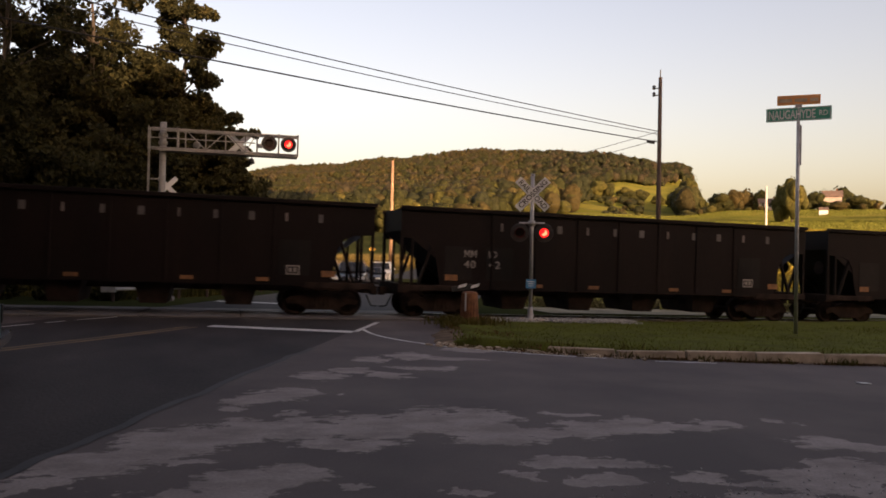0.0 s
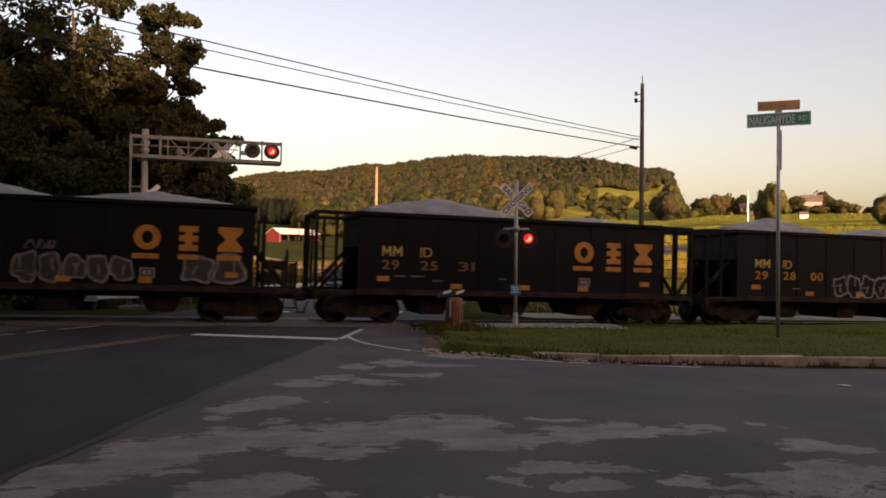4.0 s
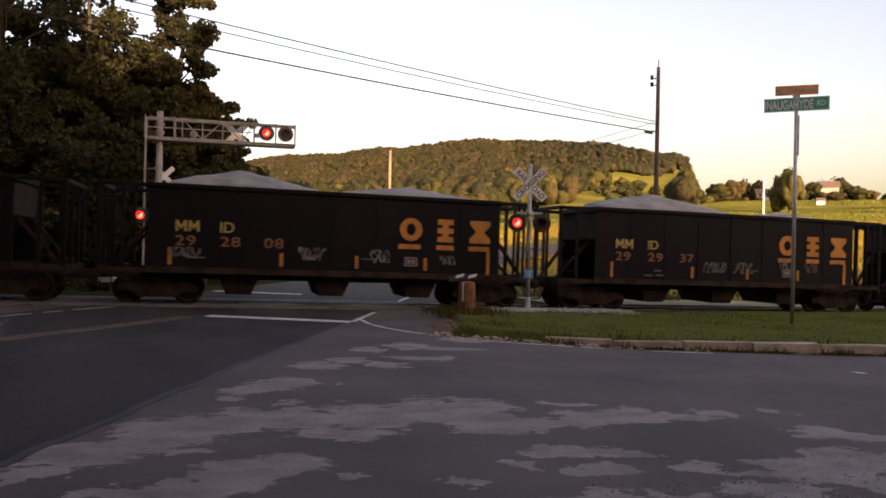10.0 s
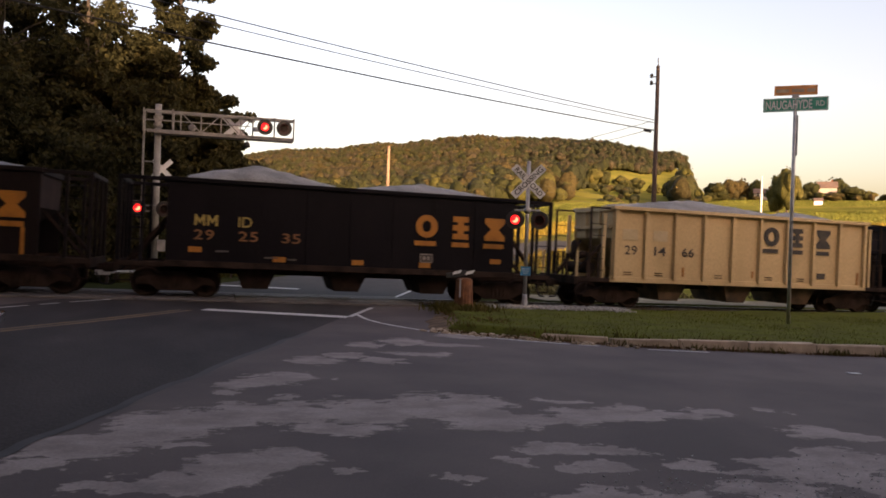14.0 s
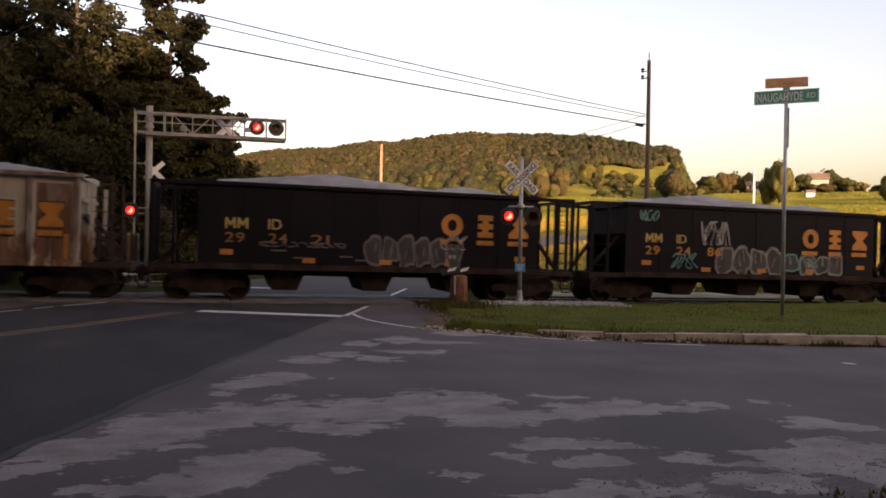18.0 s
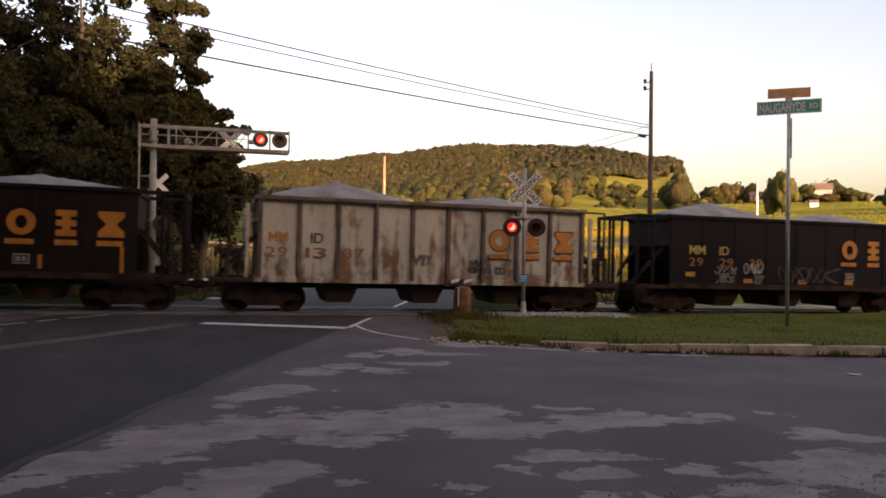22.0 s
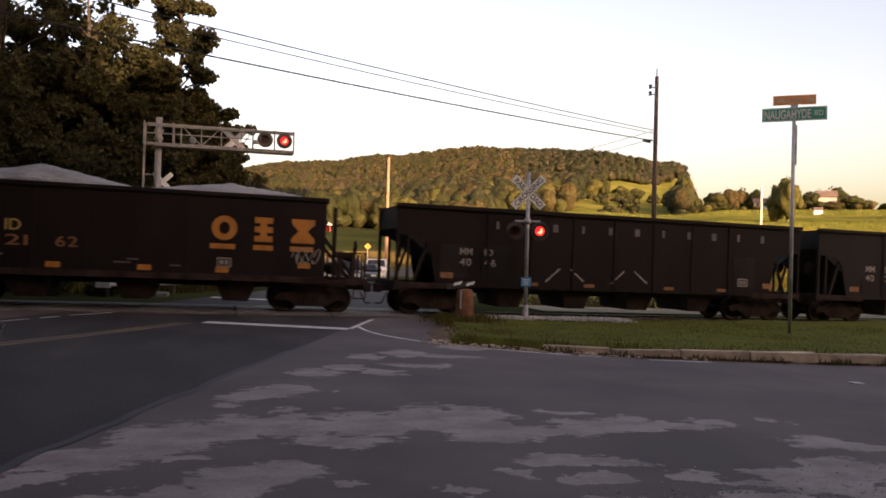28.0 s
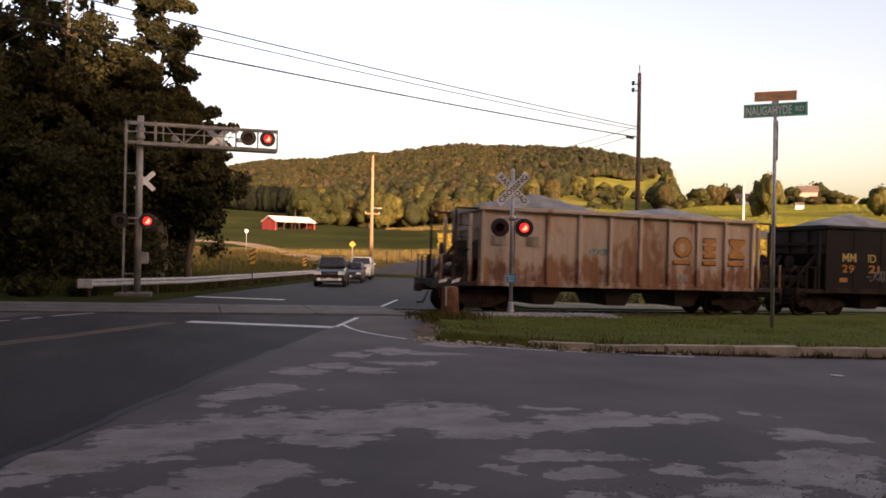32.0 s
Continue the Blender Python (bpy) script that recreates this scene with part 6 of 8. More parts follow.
for name, label, turn, off, c, shape in (("dark_suv", "black sport utility vehicle waiting at the crossing", -13.5, (7.8, 48.4), (0.012, 0.012, 0.014), (4.8, 1.92, 1.84, 1.12, -0.3, 1.9, 1.16)),
                                         ("dark_car", "dark blue car waiting behind the black one", -15, (10.4, 55.6), (0.03, 0.035, 0.05), (4.6, 1.8, 1.48, 0.95, -0.25, 1.2, 0.96)),
                                         ("white_suv", "white sport utility vehicle waiting in line", -16, (12.6, 63.0), (0.7, 0.7, 0.7), (4.8, 1.95, 1.8, 1.08, -0.4, 1.9, 1.14))):
    ob = car(name, label, at_land(*off), turn, car_paint(name + "_paint", c), shape)
    if name != "dark_car":
        for sx in (-1, 1):
            part("roof_rail", Geo().bar((sx * 0.66, -0.2, 1.88), (sx * 0.66, 1.6, 1.88), 0.05), M_INK, ob)
        part("grille_trim", Geo().box((0, -2.46, 0.9), (1.0, 0.05, 0.09)).box((0, -2.46, 0.76), (1.0, 0.05, 0.06)), M_CHROME, ob)
        part("lower_bumper", Geo().box((0, -2.52, 0.46), (1.5, 0.1, 0.16)), M_GALV if name == "dark_suv" else M_INK, ob)
        for sx in (-1, 1):
            part("fog_light", Geo().lathe([(0.02, -0.02), (0.09, -0.015), (0.1, 0.02)], "y", at=(sx * 0.62, -2.58, 0.48), n=12), M_HEADLIGHT, ob)
            part("headlight_lens", Geo().box((sx * 0.72, -2.42, 0.86), (0.4, 0.12, 0.2)), M_HEADLIGHT, ob)
            for wy in (-1.49, 1.44):
                part("wheel_arch", Geo().lathe([(0.36, -0.02), (0.46, -0.03), (0.46, 0.03), (0.36, 0.02)], "x", at=(sx * 0.955, wy, 0.38), n=18), M_INK, ob)
        part("roof_rack_bar", Geo().bar((-0.66, 0.2, 1.92), (0.66, 0.2, 1.92), 0.04).bar((-0.66, 1.2, 1.92), (0.66, 1.2, 1.92), 0.04), M_INK, ob)
car("teal_pickup", "teal pickup truck with chrome bumper at the street edge", (-5.92, 12.75, level(-5.6)), -82, car_paint("teal_paint", (0.012, 0.1, 0.13)), (5.1, 1.9, 1.74, 1.05, -0.4, 0.9, 1.06))
# ---- the train ----
M_BLACK_CAR = mat("black_wagon_paint", (0.0068, 0.0049, 0.0076), (0.004, 0.003, 0.0048), 0.65, spec=0.16, scale=0.8, fine=14, bump=0.12, third=(0.0095, 0.0072, 0.0078), spot=0.5, stretch=(1, 1, 0.45))
M_BROWN_CAR = mat("brown_black_wagon_paint", (0.0118, 0.0066, 0.0062), (0.0075, 0.0045, 0.0043), 0.65, spec=0.16, scale=0.7, fine=14, bump=0.15, third=(0.018, 0.0105, 0.0085), stretch=(1, 1, 0.4))
M_SOOTY_CAR = mat("rust_tinged_black_wagon_paint", (0.0135, 0.0088, 0.0092), (0.0085, 0.0055, 0.006), 0.65, spec=0.16, scale=0.8, fine=14, bump=0.12, third=(0.02, 0.0125, 0.0115), stretch=(1, 1, 0.45))
M_GREY_CAR = mat("sooty_grey_wagon_paint", (0.0165, 0.0135, 0.0135), (0.009, 0.0075, 0.0074), 0.65, spec=0.16, scale=0.7, fine=14, bump=0.15, third=(0.025, 0.019, 0.017), stretch=(1, 1, 0.4))
M_CREAMWASH = mat("faded_cream_overpaint", (0.52, 0.42, 0.27), (0.47, 0.37, 0.22), 0.7, scale=3, fine=30, bump=0.03)
M_YELLOW_CAR = mat("cream_yellow_wagon_paint", (0.58, 0.42, 0.225), (0.48, 0.34, 0.175), 0.6, scale=0.9, fine=20, bump=0.1, spot=0.42, stretch=(1, 1, 0.4))
M_WHITE_CAR = weathered("grimy_white_wagon_paint", (0.47, 0.455, 0.4), (0.2, 0.12, 0.07), (0.1, 0.065, 0.045), 1.5, 0.8, 0.13)
M_RUSTY_CAR = weathered("rust_streaked_white_wagon_paint", (0.43, 0.39, 0.33), (0.22, 0.115, 0.068), (0.1, 0.05, 0.035), 2.1, 0.3, 0.03, low_gain=0.3)
M_PINK_CAR = weathered("faded_rust_wagon_paint", (0.47, 0.36, 0.29), (0.27, 0.13, 0.075), (0.15, 0.07, 0.045), 1.95, 0.4, 0.07, 0.16, low_gain=0.24)
M_GRIME = mat("grimy_rib_paint", (0.17, 0.12, 0.09), (0.07, 0.045, 0.034), 0.8, scale=2.0, fine=20, bump=0.2, third=(0.27, 0.21, 0.17))
M_PALEGRIME = mat("pale_grimy_rib_paint", (0.3, 0.26, 0.215), (0.12, 0.075, 0.055), 0.8, scale=2.0, fine=20, bump=0.2, third=(0.38, 0.33, 0.27), stretch=(1, 1, 0.5))
M_TANBAY = mat("soiled_cream_bay", (0.16, 0.1, 0.06), (0.05, 0.035, 0.025), 0.85, scale=1.5, fine=20, bump=0.2)
M_UNDER = mat("grimy_running_gear", (0.047, 0.032, 0.027), (0.023, 0.0165, 0.0145), 0.9, spec=0.05, scale=2, fine=20, bump=0.3)
M_RUSTED = mat("rusted_underframe", (0.04, 0.022, 0.017), (0.022, 0.013, 0.011), 0.9, scale=2, fine=20, bump=0.3)
M_ORANGE = mat("orange_wagon_lettering", (0.47, 0.18, 0.026), (0.34, 0.125, 0.02), 0.6, scale=2, fine=30, bump=0.03, spot=0.4)
M_FADED = mat("faded_orange_figures", (0.3, 0.13, 0.05), (0.17, 0.08, 0.04), 0.7, scale=3, fine=40, bump=0.03)
M_FADED_ORANGE = mat("weathered_orange_lettering", (0.47, 0.2, 0.04), (0.34, 0.15, 0.05), 0.7, scale=2.5, fine=30, bump=0.03)
M_LEMON = mat("yellow_stencil", (0.47, 0.35, 0.1), (0.34, 0.25, 0.08), 0.6, scale=3, fine=40, bump=0.02)
M_STENCIL = mat("dull_white_stencil", (0.36, 0.33, 0.31), (0.2, 0.18, 0.17), 0.7, scale=3, fine=40, bump=0.02)
M_DULL = mat("dull_grey_stencil", (0.2, 0.17, 0.16), (0.1, 0.085, 0.08), 0.7, scale=3, fine=40, bump=0.02)
M_DARKRUST = mat("dark_rust_border", (0.09, 0.035, 0.022), (0.05, 0.022, 0.016), 0.8, scale=3, fine=40, bump=0.02)
M_DARKSTENCIL = mat("dark_stencil", (0.03, 0.028, 0.03), (0.06, 0.05, 0.04), 0.7, scale=3, fine=40, bump=0.02)
M_SPRAY_WHITE = mat("white_spray_paint", (0.4, 0.39, 0.39), (0.24, 0.23, 0.23), 0.6, scale=4, fine=30, bump=0.02)
M_SPRAY_GREY = mat("dull_grey_spray_paint", (0.13, 0.12, 0.12), (0.07, 0.065, 0.065), 0.6, scale=2, fine=30, bump=0.02)
M_SPRAY_PALE = mat("thin_pale_spray_paint", (0.21, 0.2, 0.21), (0.1, 0.095, 0.1), 0.6, scale=3, fine=30, bump=0.02)
M_SPRAY_DIM = mat("dim_grey_spray_fill", (0.042, 0.038, 0.043), (0.02, 0.018, 0.021), 0.6, scale=2, fine=30, bump=0.02)
M_CHALK = mat("worn_cream_mark", (0.22, 0.185, 0.15), (0.12, 0.1, 0.085), 0.7, scale=4, fine=40, bump=0.02)
M_RUSTCOLUMN = weathered("rust_washed_panel", (0.4, 0.29, 0.225), (0.27, 0.14, 0.085), (0.17, 0.08, 0.05), 2.2, 0.9, 0.16, 0.16, low_gain=0.2)
M_TEALWASH = mat("thin_teal_wash", (0.17, 0.24, 0.2), (0.3, 0.28, 0.23), 0.7, scale=3, fine=30, bump=0.02)
M_RUSTPATCH = weathered("rust_brown_panel", (0.24, 0.17, 0.135), (0.15, 0.07, 0.045), (0.09, 0.042, 0.03), 2.0, 1.2, 0.22)
M_RUSTSTAIN = mat("dark_rust_stain", (0.022, 0.012, 0.0095), (0.0165, 0.0135, 0.0135), 0.7, scale=2.5, fine=20, bump=0.05, stretch=(1.5, 1, 0.4), spec=0.16)
M_RUSTWASH = mat("thin_rust_wash", (0.26, 0.18, 0.135), (0.36, 0.29, 0.24), 0.8, scale=2.5, fine=20, bump=0.05, stretch=(1.5, 1, 0.3))
M_SPRAY_TEAL = mat("teal_spray_paint", (0.08, 0.24, 0.22), (0.05, 0.16, 0.15), 0.6, scale=3, fine=30, bump=0.02)
M_SPRAY_BLACK = mat("black_spray_paint", (0.02, 0.02, 0.022), (0.03, 0.03, 0.03), 0.6, scale=3, fine=30, bump=0.02)

M_DUSTY = mat("dusty_brown_end_sheet", (0.05, 0.031, 0.028), (0.026, 0.017, 0.0165), 0.8, spec=0.15, scale=1.2, fine=16, bump=0.15, third=(0.075, 0.048, 0.04))

SIDE = 1.55          # half width of a wagon
TOP = 3.74           # top edge above the rail
SILL = 1.06          # lower edge of the side


def wheelset():
    g = Geo()
    for s in (-1, 1):
        g.lathe([(0.06, s * 0.68), (0.12, s * 0.66), (0.33, s * 0.7), (0.37, s * 0.66), (0.49, s * 0.675), (0.49, s * 0.7), (0.46, s * 0.71), (0.455, s * 0.81), (0.4, s * 0.81), (0.34, s * 0.77), (0.12, s * 0.82), (0.06, s * 0.82)], "y", n=24)
    g.tube((0, -0.95, 0), (0, 0.95, 0), 0.075, n=10)
    return g.mesh("wheelset")


def side_frame():
    g = Geo()
    for s in (-1, 1):
        y0, y1 = s * 0.93, s * 1.06
        g.prism([(-1.15, 0.36), (-1.2, 0.5), (-1.05, 0.62), (-0.7, 0.66), (-0.35, 0.8), (0.35, 0.8), (0.7, 0.66), (1.05, 0.62), (1.2, 0.5), (1.15, 0.36), (0.85, 0.42), (0.5, 0.2), (-0.5, 0.2), (-0.85, 0.42)], y0, y1)
        for k in range(4):
            g.tube((-0.22 + 0.15 * k, s * 1.02, 0.28), (-0.22 + 0.15 * k, s * 1.02, 0.58), 0.055, n=8)
    g.box((0, 0, 0.55), (0.4, 2.0, 0.25))
    return g.mesh("side_frame")


WHEELSET, FRAME_MESH = wheelset(), side_frame()
WHEELSET.materials.append(M_UNDER)
FRAME_MESH.materials.append(M_UNDER)


def heap_mesh(length, seed, peaks):
    """A load of crushed stone heaped in mounds."""
    g = Geo()
    nx, ny = 70, 14
    for a in range(nx + 1):
        for b in range(ny + 1):
            x, y = (a / nx - 0.5) * length, (b / ny - 0.5) * (2 * SIDE - 0.16)
            h = 0.0
            for c, w, top in peaks:
                d = math.hypot((x - c) / w, y / 1.7)
                h = max(h, top * max(0, 1 - d) ** 0.85)
            edge = min(1, (length / 2 - abs(x)) / 0.5, (SIDE - 0.08 - abs(y)) / 0.25)
            z = -0.22 + (0.2 + h) * max(0, edge) + 0.04 * noise.noise((x * 2, y * 2, seed)) + 0.03 * noise.noise((x * 6, y * 6, seed))
            g.v.append((x, y, TOP - 0.02 + z))
    for a in range(nx):
        for b in range(ny):
            g.f.append((a * (ny + 1) + b, (a + 1) * (ny + 1) + b, (a + 1) * (ny + 1) + b + 1, a * (ny + 1) + b + 1))
    me = g.mesh("stone_load")
    me.materials.append(M_LOAD)
    return me


HEAPS = [heap_mesh(11.4, 1, ((-3.0, 3.2, 0.75), (2.7, 3.6, 0.5))), heap_mesh(11.4, 2, ((-2.6, 4.2, 0.8), (3.4, 2.4, 0.35))), heap_mesh(11.4, 3, ((-1.4, 5.2, 0.62), (3.4, 2.6, 0.42))), heap_mesh(11.4, 4, ((-4.0, 3.0, 0.55), (-0.5, 5.6, 0.45), (3.6, 2.0, 0.3)))]


def bogie(parent, x):
    b = part("bogie", FRAME_MESH, None, parent, "four-wheeled bogie caked in grime")
    b.location = (x, 0, 0)
    for q in (-0.89, 0.89):
        w = part("wheelset", WHEELSET, None, b)
        w.location = (q, 0, 0.455)


def running_gear(s, half_sill, bogie_at):
    for x in (-bogie_at, bogie_at):
        bogie(s, x)
    part("centre_sill", Geo().box((0, 0, 0.93), (2 * half_sill, 0.36, 0.34)), M_UNDER, s)
    for d in (-1, 1):
        c = part("coupler", Geo().box((d * (half_sill + 0.16), 0, 0.84), (0.5, 0.16, 0.2)).box((d * (half_sill + 0.4), 0.03 * d, 0.84), (0.24, 0.34, 0.3)), M_UNDER, s)
        part("air_hose", Geo().tube((d * (half_sill + 0.1), -0.3, 0.7), (d * (half_sill + 0.28), -0.32, 0.32), 0.03, n=6).tube((d * (half_sill + 0.28), -0.32, 0.32), (d * (half_sill + 0.5), -0.2, 0.3), 0.03, n=6), M_RUBBER, c)


def chute(s, x, material, w=1.5):
    """A hopper bay hanging below the sill."""
    g = Geo()
    lo, hi = 0.32, SILL + 0.05
    top, bot = 0.95, 0.8
    ring = [(x - top / 2 * w, -1.3, hi), (x + top / 2 * w, -1.3, hi), (x + top / 2 * w, 1.3, hi), (x - top / 2 * w, 1.3, hi), (x - bot / 2, -1.05, lo), (x + bot / 2, -1.05, lo), (x + bot / 2, 1.05, lo), (x - bot / 2, 1.05, lo)]
    g.add(ring, [(0, 1, 2, 3), (7, 6, 5, 4), (0, 4, 5, 1), (1, 5, 6, 2), (2, 6, 7, 3), (3, 7, 4, 0)])
    part("hopper_bay", g, material, s)


def hopper_wagon(paint, half=5.77, ends="cage", ribs=False, label="", under=None, rib=None):
    """An open hopper wagon, its middle over the origin, rails at z = 0."""
    under = under or M_UNDER
    s = thing("hopper_wagon", label, "wagon")
    for d in (-1, 1):
        y = d * SIDE
        body = part("side_sheet", Geo().box((0, y - d * 0.03, (TOP + SILL) / 2), (2 * half, 0.05, TOP - SILL)), paint, s)
        part("side_sill", Geo().box((0, y - d * 0.02, SILL + 0.02), (2 * half + 0.1, 0.14, 0.2)), under if not ribs else paint, s)
        part("top_chord", Geo().box((0, y + d * (0.05 if ribs else -0.01), TOP - 0.03), (2 * half + 0.12, 0.24 if ribs else 0.15, 0.13)), rib or paint, s)
        if ribs:
            for x in (0.1 - half + k * (2 * half - 0.2) / 9 for k in range(10)):
                part("rib", Geo().box((x, y + d * 0.05, (TOP + SILL) / 2), (0.13, 0.16, TOP - SILL - 0.1)), rib or paint, s)
        else:
            for k in range(1, 8):
                x = -half + k * half / 4
                part("seam", Geo().box((x, y + d * 0.002, (TOP + SILL) / 2), (0.09, 0.03, TOP - SILL - 0.2)), paint, s)
    for d in (-1, 1):
        x = d * half
        part("end_sheet", Geo().add([(x, -SIDE + 0.04, TOP - 0.05), (x, SIDE - 0.04, TOP - 0.05), (x - d * 0.05, SIDE - 0.04, 2.6), (x - d * 0.05, -SIDE + 0.04, 2.6), (x - d * 1.9, SIDE - 0.04, 1.15), (x - d * 1.9, -SIDE + 0.04, 1.15)], [(0, 1, 2, 3), (3, 2, 4, 5)]), paint if ribs else M_DUSTY, s)
        part("end_beam", Geo().box((x, 0, TOP - 0.05), (0.16, 2 * SIDE, 0.18)), paint, s)
        e = d * 7.15
        part("end_sill", Geo().box((e, 0, 1.0), (0.16, 2 * SIDE, 0.3)), under, s)
        for sy in (-1, 1):
            part("platform_sill", Geo().box(((x + e) / 2, sy * (SIDE - 0.05), 1.04), (abs(e - x), 0.12, 0.16)), under, s)
            part("slope_brace", Geo().bar((x, sy * 1.0, 2.5), (e - d * 0.2, sy * 0.7, 1.1), 0.11), under, s)
        if ends == "cage":
            for sy in (-1, 1):
                for k, f in enumerate((1.0, 0.52)):
                    part("end_post", Geo().box((x + (e - x) * f, sy * (SIDE - 0.05), (TOP + 1.05) / 2), (0.1 if k else 0.13, 0.1, TOP - 1.05)), paint, s)
                part("end_rail", Geo().box(((x + e) / 2, sy * (SIDE - 0.05), TOP - 0.05), (abs(e - x), 0.12, 0.12)), paint, s)
                for k in range(6):
                    part("rung", Geo().tube((x + (e - x) * 0.54, sy * SIDE, 1.4 + k * 0.38), (x + (e - x), sy * SIDE, 1.4 + k * 0.38), 0.014, n=5), paint, s)
            part("end_cross_rail", Geo().box((e, 0, TOP - 0.05), (0.12, 2 * SIDE, 0.12)), paint, s)
            for q in (-0.35, 0.6):
                part("end_post", Geo().box((e, q, (TOP + 1.05) / 2), (0.09, 0.09, TOP - 1.05)), paint, s)
        else:
            for sy in (-1, 1):
                for k in range(3):
                    part("rail_post", Geo().box((x + (e - x) * (0.36 + 0.31 * k), sy * (SIDE - 0.06), 1.55), (0.07, 0.07, 1.0)), paint if k == 2 else under, s)
                part("hand_rail", Geo().tube((x + (e - x) * 0.3, sy * (SIDE - 0.06), 2.02), (e, sy * (SIDE - 0.06), 2.02), 0.02, n=6), under, s)
                part("corner_post", Geo().box((x + d * 0.3, sy * (SIDE - 0.1), 2.3), (0.12, 0.12, 2.4)), paint, s)
                if ribs:
                    part("frame_post", Geo().box((x + d * 0.85, sy * (SIDE - 0.06), 2.4), (0.07, 0.07, 2.6)), under, s)
                    part("frame_rail", Geo().box((x + d * 0.42, sy * (SIDE - 0.06), TOP - 0.06), (0.9, 0.06, 0.06)), under, s)
                    for k in range(5):
                        part("rung", Geo().tube((x + d * 0.32, sy * SIDE, 1.4 + k * 0.42), (x + d * 0.85, sy * SIDE, 1.4 + k * 0.42), 0.014, n=5), under, s)
            for q in (-0.7, 0.1, 0.8):
                part("rail_post", Geo().box((e, q, 1.5), (0.07, 0.07, 0.95)), under, s)
            part("brake_wheel", Geo().lathe([(0.24, -0.02), (0.28, 0.0), (0.24, 0.02), (0.2, 0.0)], "x", at=(e - d * 0.25, -0.75, 2.2), n=16), under, s)
            part("brake_column", Geo().tube((e - d * 0.3, -0.75, 1.1), (e - d * 0.3, -0.75, 2.2), 0.04, n=8), under, s)
            part("air_tank", Geo().tube((x + d * 0.5, -0.9, 1.45), (x + d * 0.5, 0.9, 1.45), 0.22, n=14), under, s)
            part("brake_cylinder", Geo().tube((x + d * 0.55, -0.5, 1.95), (x + d * 1.1, -0.5, 1.85), 0.14, n=12), under, s)
            part("end_stiffener", Geo().box((x + d * 0.03, 0, 3.0), (0.1, 2 * SIDE - 0.2, 0.12)).box((x + d * 0.03, -0.55, 3.1), (0.1, 0.1, 1.0)).box((x + d * 0.03, 0.55, 3.1), (0.1, 0.1, 1.0)), paint if ribs else under, s)
        part("ladder_step", Geo().bar((e, -SIDE + 0.02, 0.95), (e, -SIDE + 0.02, 0.5), 0.04).bar((e - d * 0.4, -SIDE + 0.02, 0.95), (e - d * 0.4, -SIDE + 0.02, 0.5), 0.04).bar((e, -SIDE + 0.02, 0.52), (e - d * 0.4, -SIDE + 0.02, 0.52), 0.04), under, s)
    for x in (-3.0, 0.0, 3.0):
        chute(s, x, M_TANBAY if paint is M_YELLOW_CAR else under)
    running_gear(s, 7.1, 5.45)
    return s


def long_hopper(paint, label):
    """A longer hopper wagon whose ends are cut away below in a rounded arch."""
    s = thing("hopper_wagon", label, "wagon")
    H8, h = 8.2, TOP - 0.02
    lo = SILL - 0.06
    right = [(6.75, lo), (6.9, 1.7), (7.0, 2.25), (7.2, 2.55), (7.5, 2.68), (8.2, 2.72), (8.2, h)]
    out = [(-x, z) for x, z in reversed(right)] + right
    for d in (-1, 1):
        part("side_sheet", Geo().prism(out, d * SIDE - d * 0.05, d * SIDE), paint, s)
        part("top_chord", Geo().box((0, d * (SIDE + 0.01), h), (2 * H8 + 0.1, 0.16, 0.14)), paint, s)
        for k in range(1, 10):
            x = -H8 + k * H8 / 5
            if abs(x) < 6:
                part("seam", Geo().box((x, d * (SIDE + 0.012), (h + lo) / 2), (0.1, 0.05, h - lo - 0.15)), paint, s)
    for d in (-1, 1):
        e = d * 8.15
        part("end_sheet", Geo().add([(e, -SIDE + 0.06, h), (e, SIDE - 0.06, h), (e, SIDE - 0.06, 2.95), (e, -SIDE + 0.06, 2.95), (d * 5.7, SIDE - 0.06, 1.1), (d * 5.7, -SIDE + 0.06, 1.1)], [(0, 1, 2, 3), (3, 2, 4, 5)]), paint, s)
        part("end_sill", Geo().box((e, 0, 1.0), (0.2, 2 * SIDE, 0.3)), M_UNDER, s)
        for sy in (-1, 1):
            part("platform_sill", Geo().box((d * 7.1, sy * (SIDE - 0.05), 1.02), (2.3, 0.12, 0.2)), M_UNDER, s)
            part("end_post", Geo().box((e, sy * (SIDE - 0.06), 2.0), (0.11, 0.11, 1.9)), paint, s)
            part("end_post", Geo().box((d * 7.78, sy * (SIDE - 0.06), 1.9), (0.09, 0.09, 1.6)), paint, s)
            part("end_strut", Geo().bar((d * 7.55, sy * (SIDE - 0.1), 1.1), (d * 7.05, sy * (SIDE - 0.1), 2.6), 0.1), paint, s)
        part("brake_wheel", Geo().lathe([(0.24, -0.02), (0.28, 0.0), (0.24, 0.02), (0.2, 0.0)], "x", at=(d * 7.9, -0.75, 2.2), n=16), M_UNDER, s)
    for x in (-3.9, -1.3, 1.3, 3.9):
        chute(s, x, M_UNDER, 1.25)
    running_gear(s, 8.1, 6.6)
    return s


# what is painted on the near side; x from the wagon's middle, z above the rail
FACE = -SIDE - 0.018


def decal(s, name, geo, material, label=""):
    return part(name, geo, material, s, label)


def plate(s, name, x, z, w, h, material, label=""):
    return decal(s, name, Geo().box((x, FACE - 0.004, z), (w, 0.012, h)), material, label)


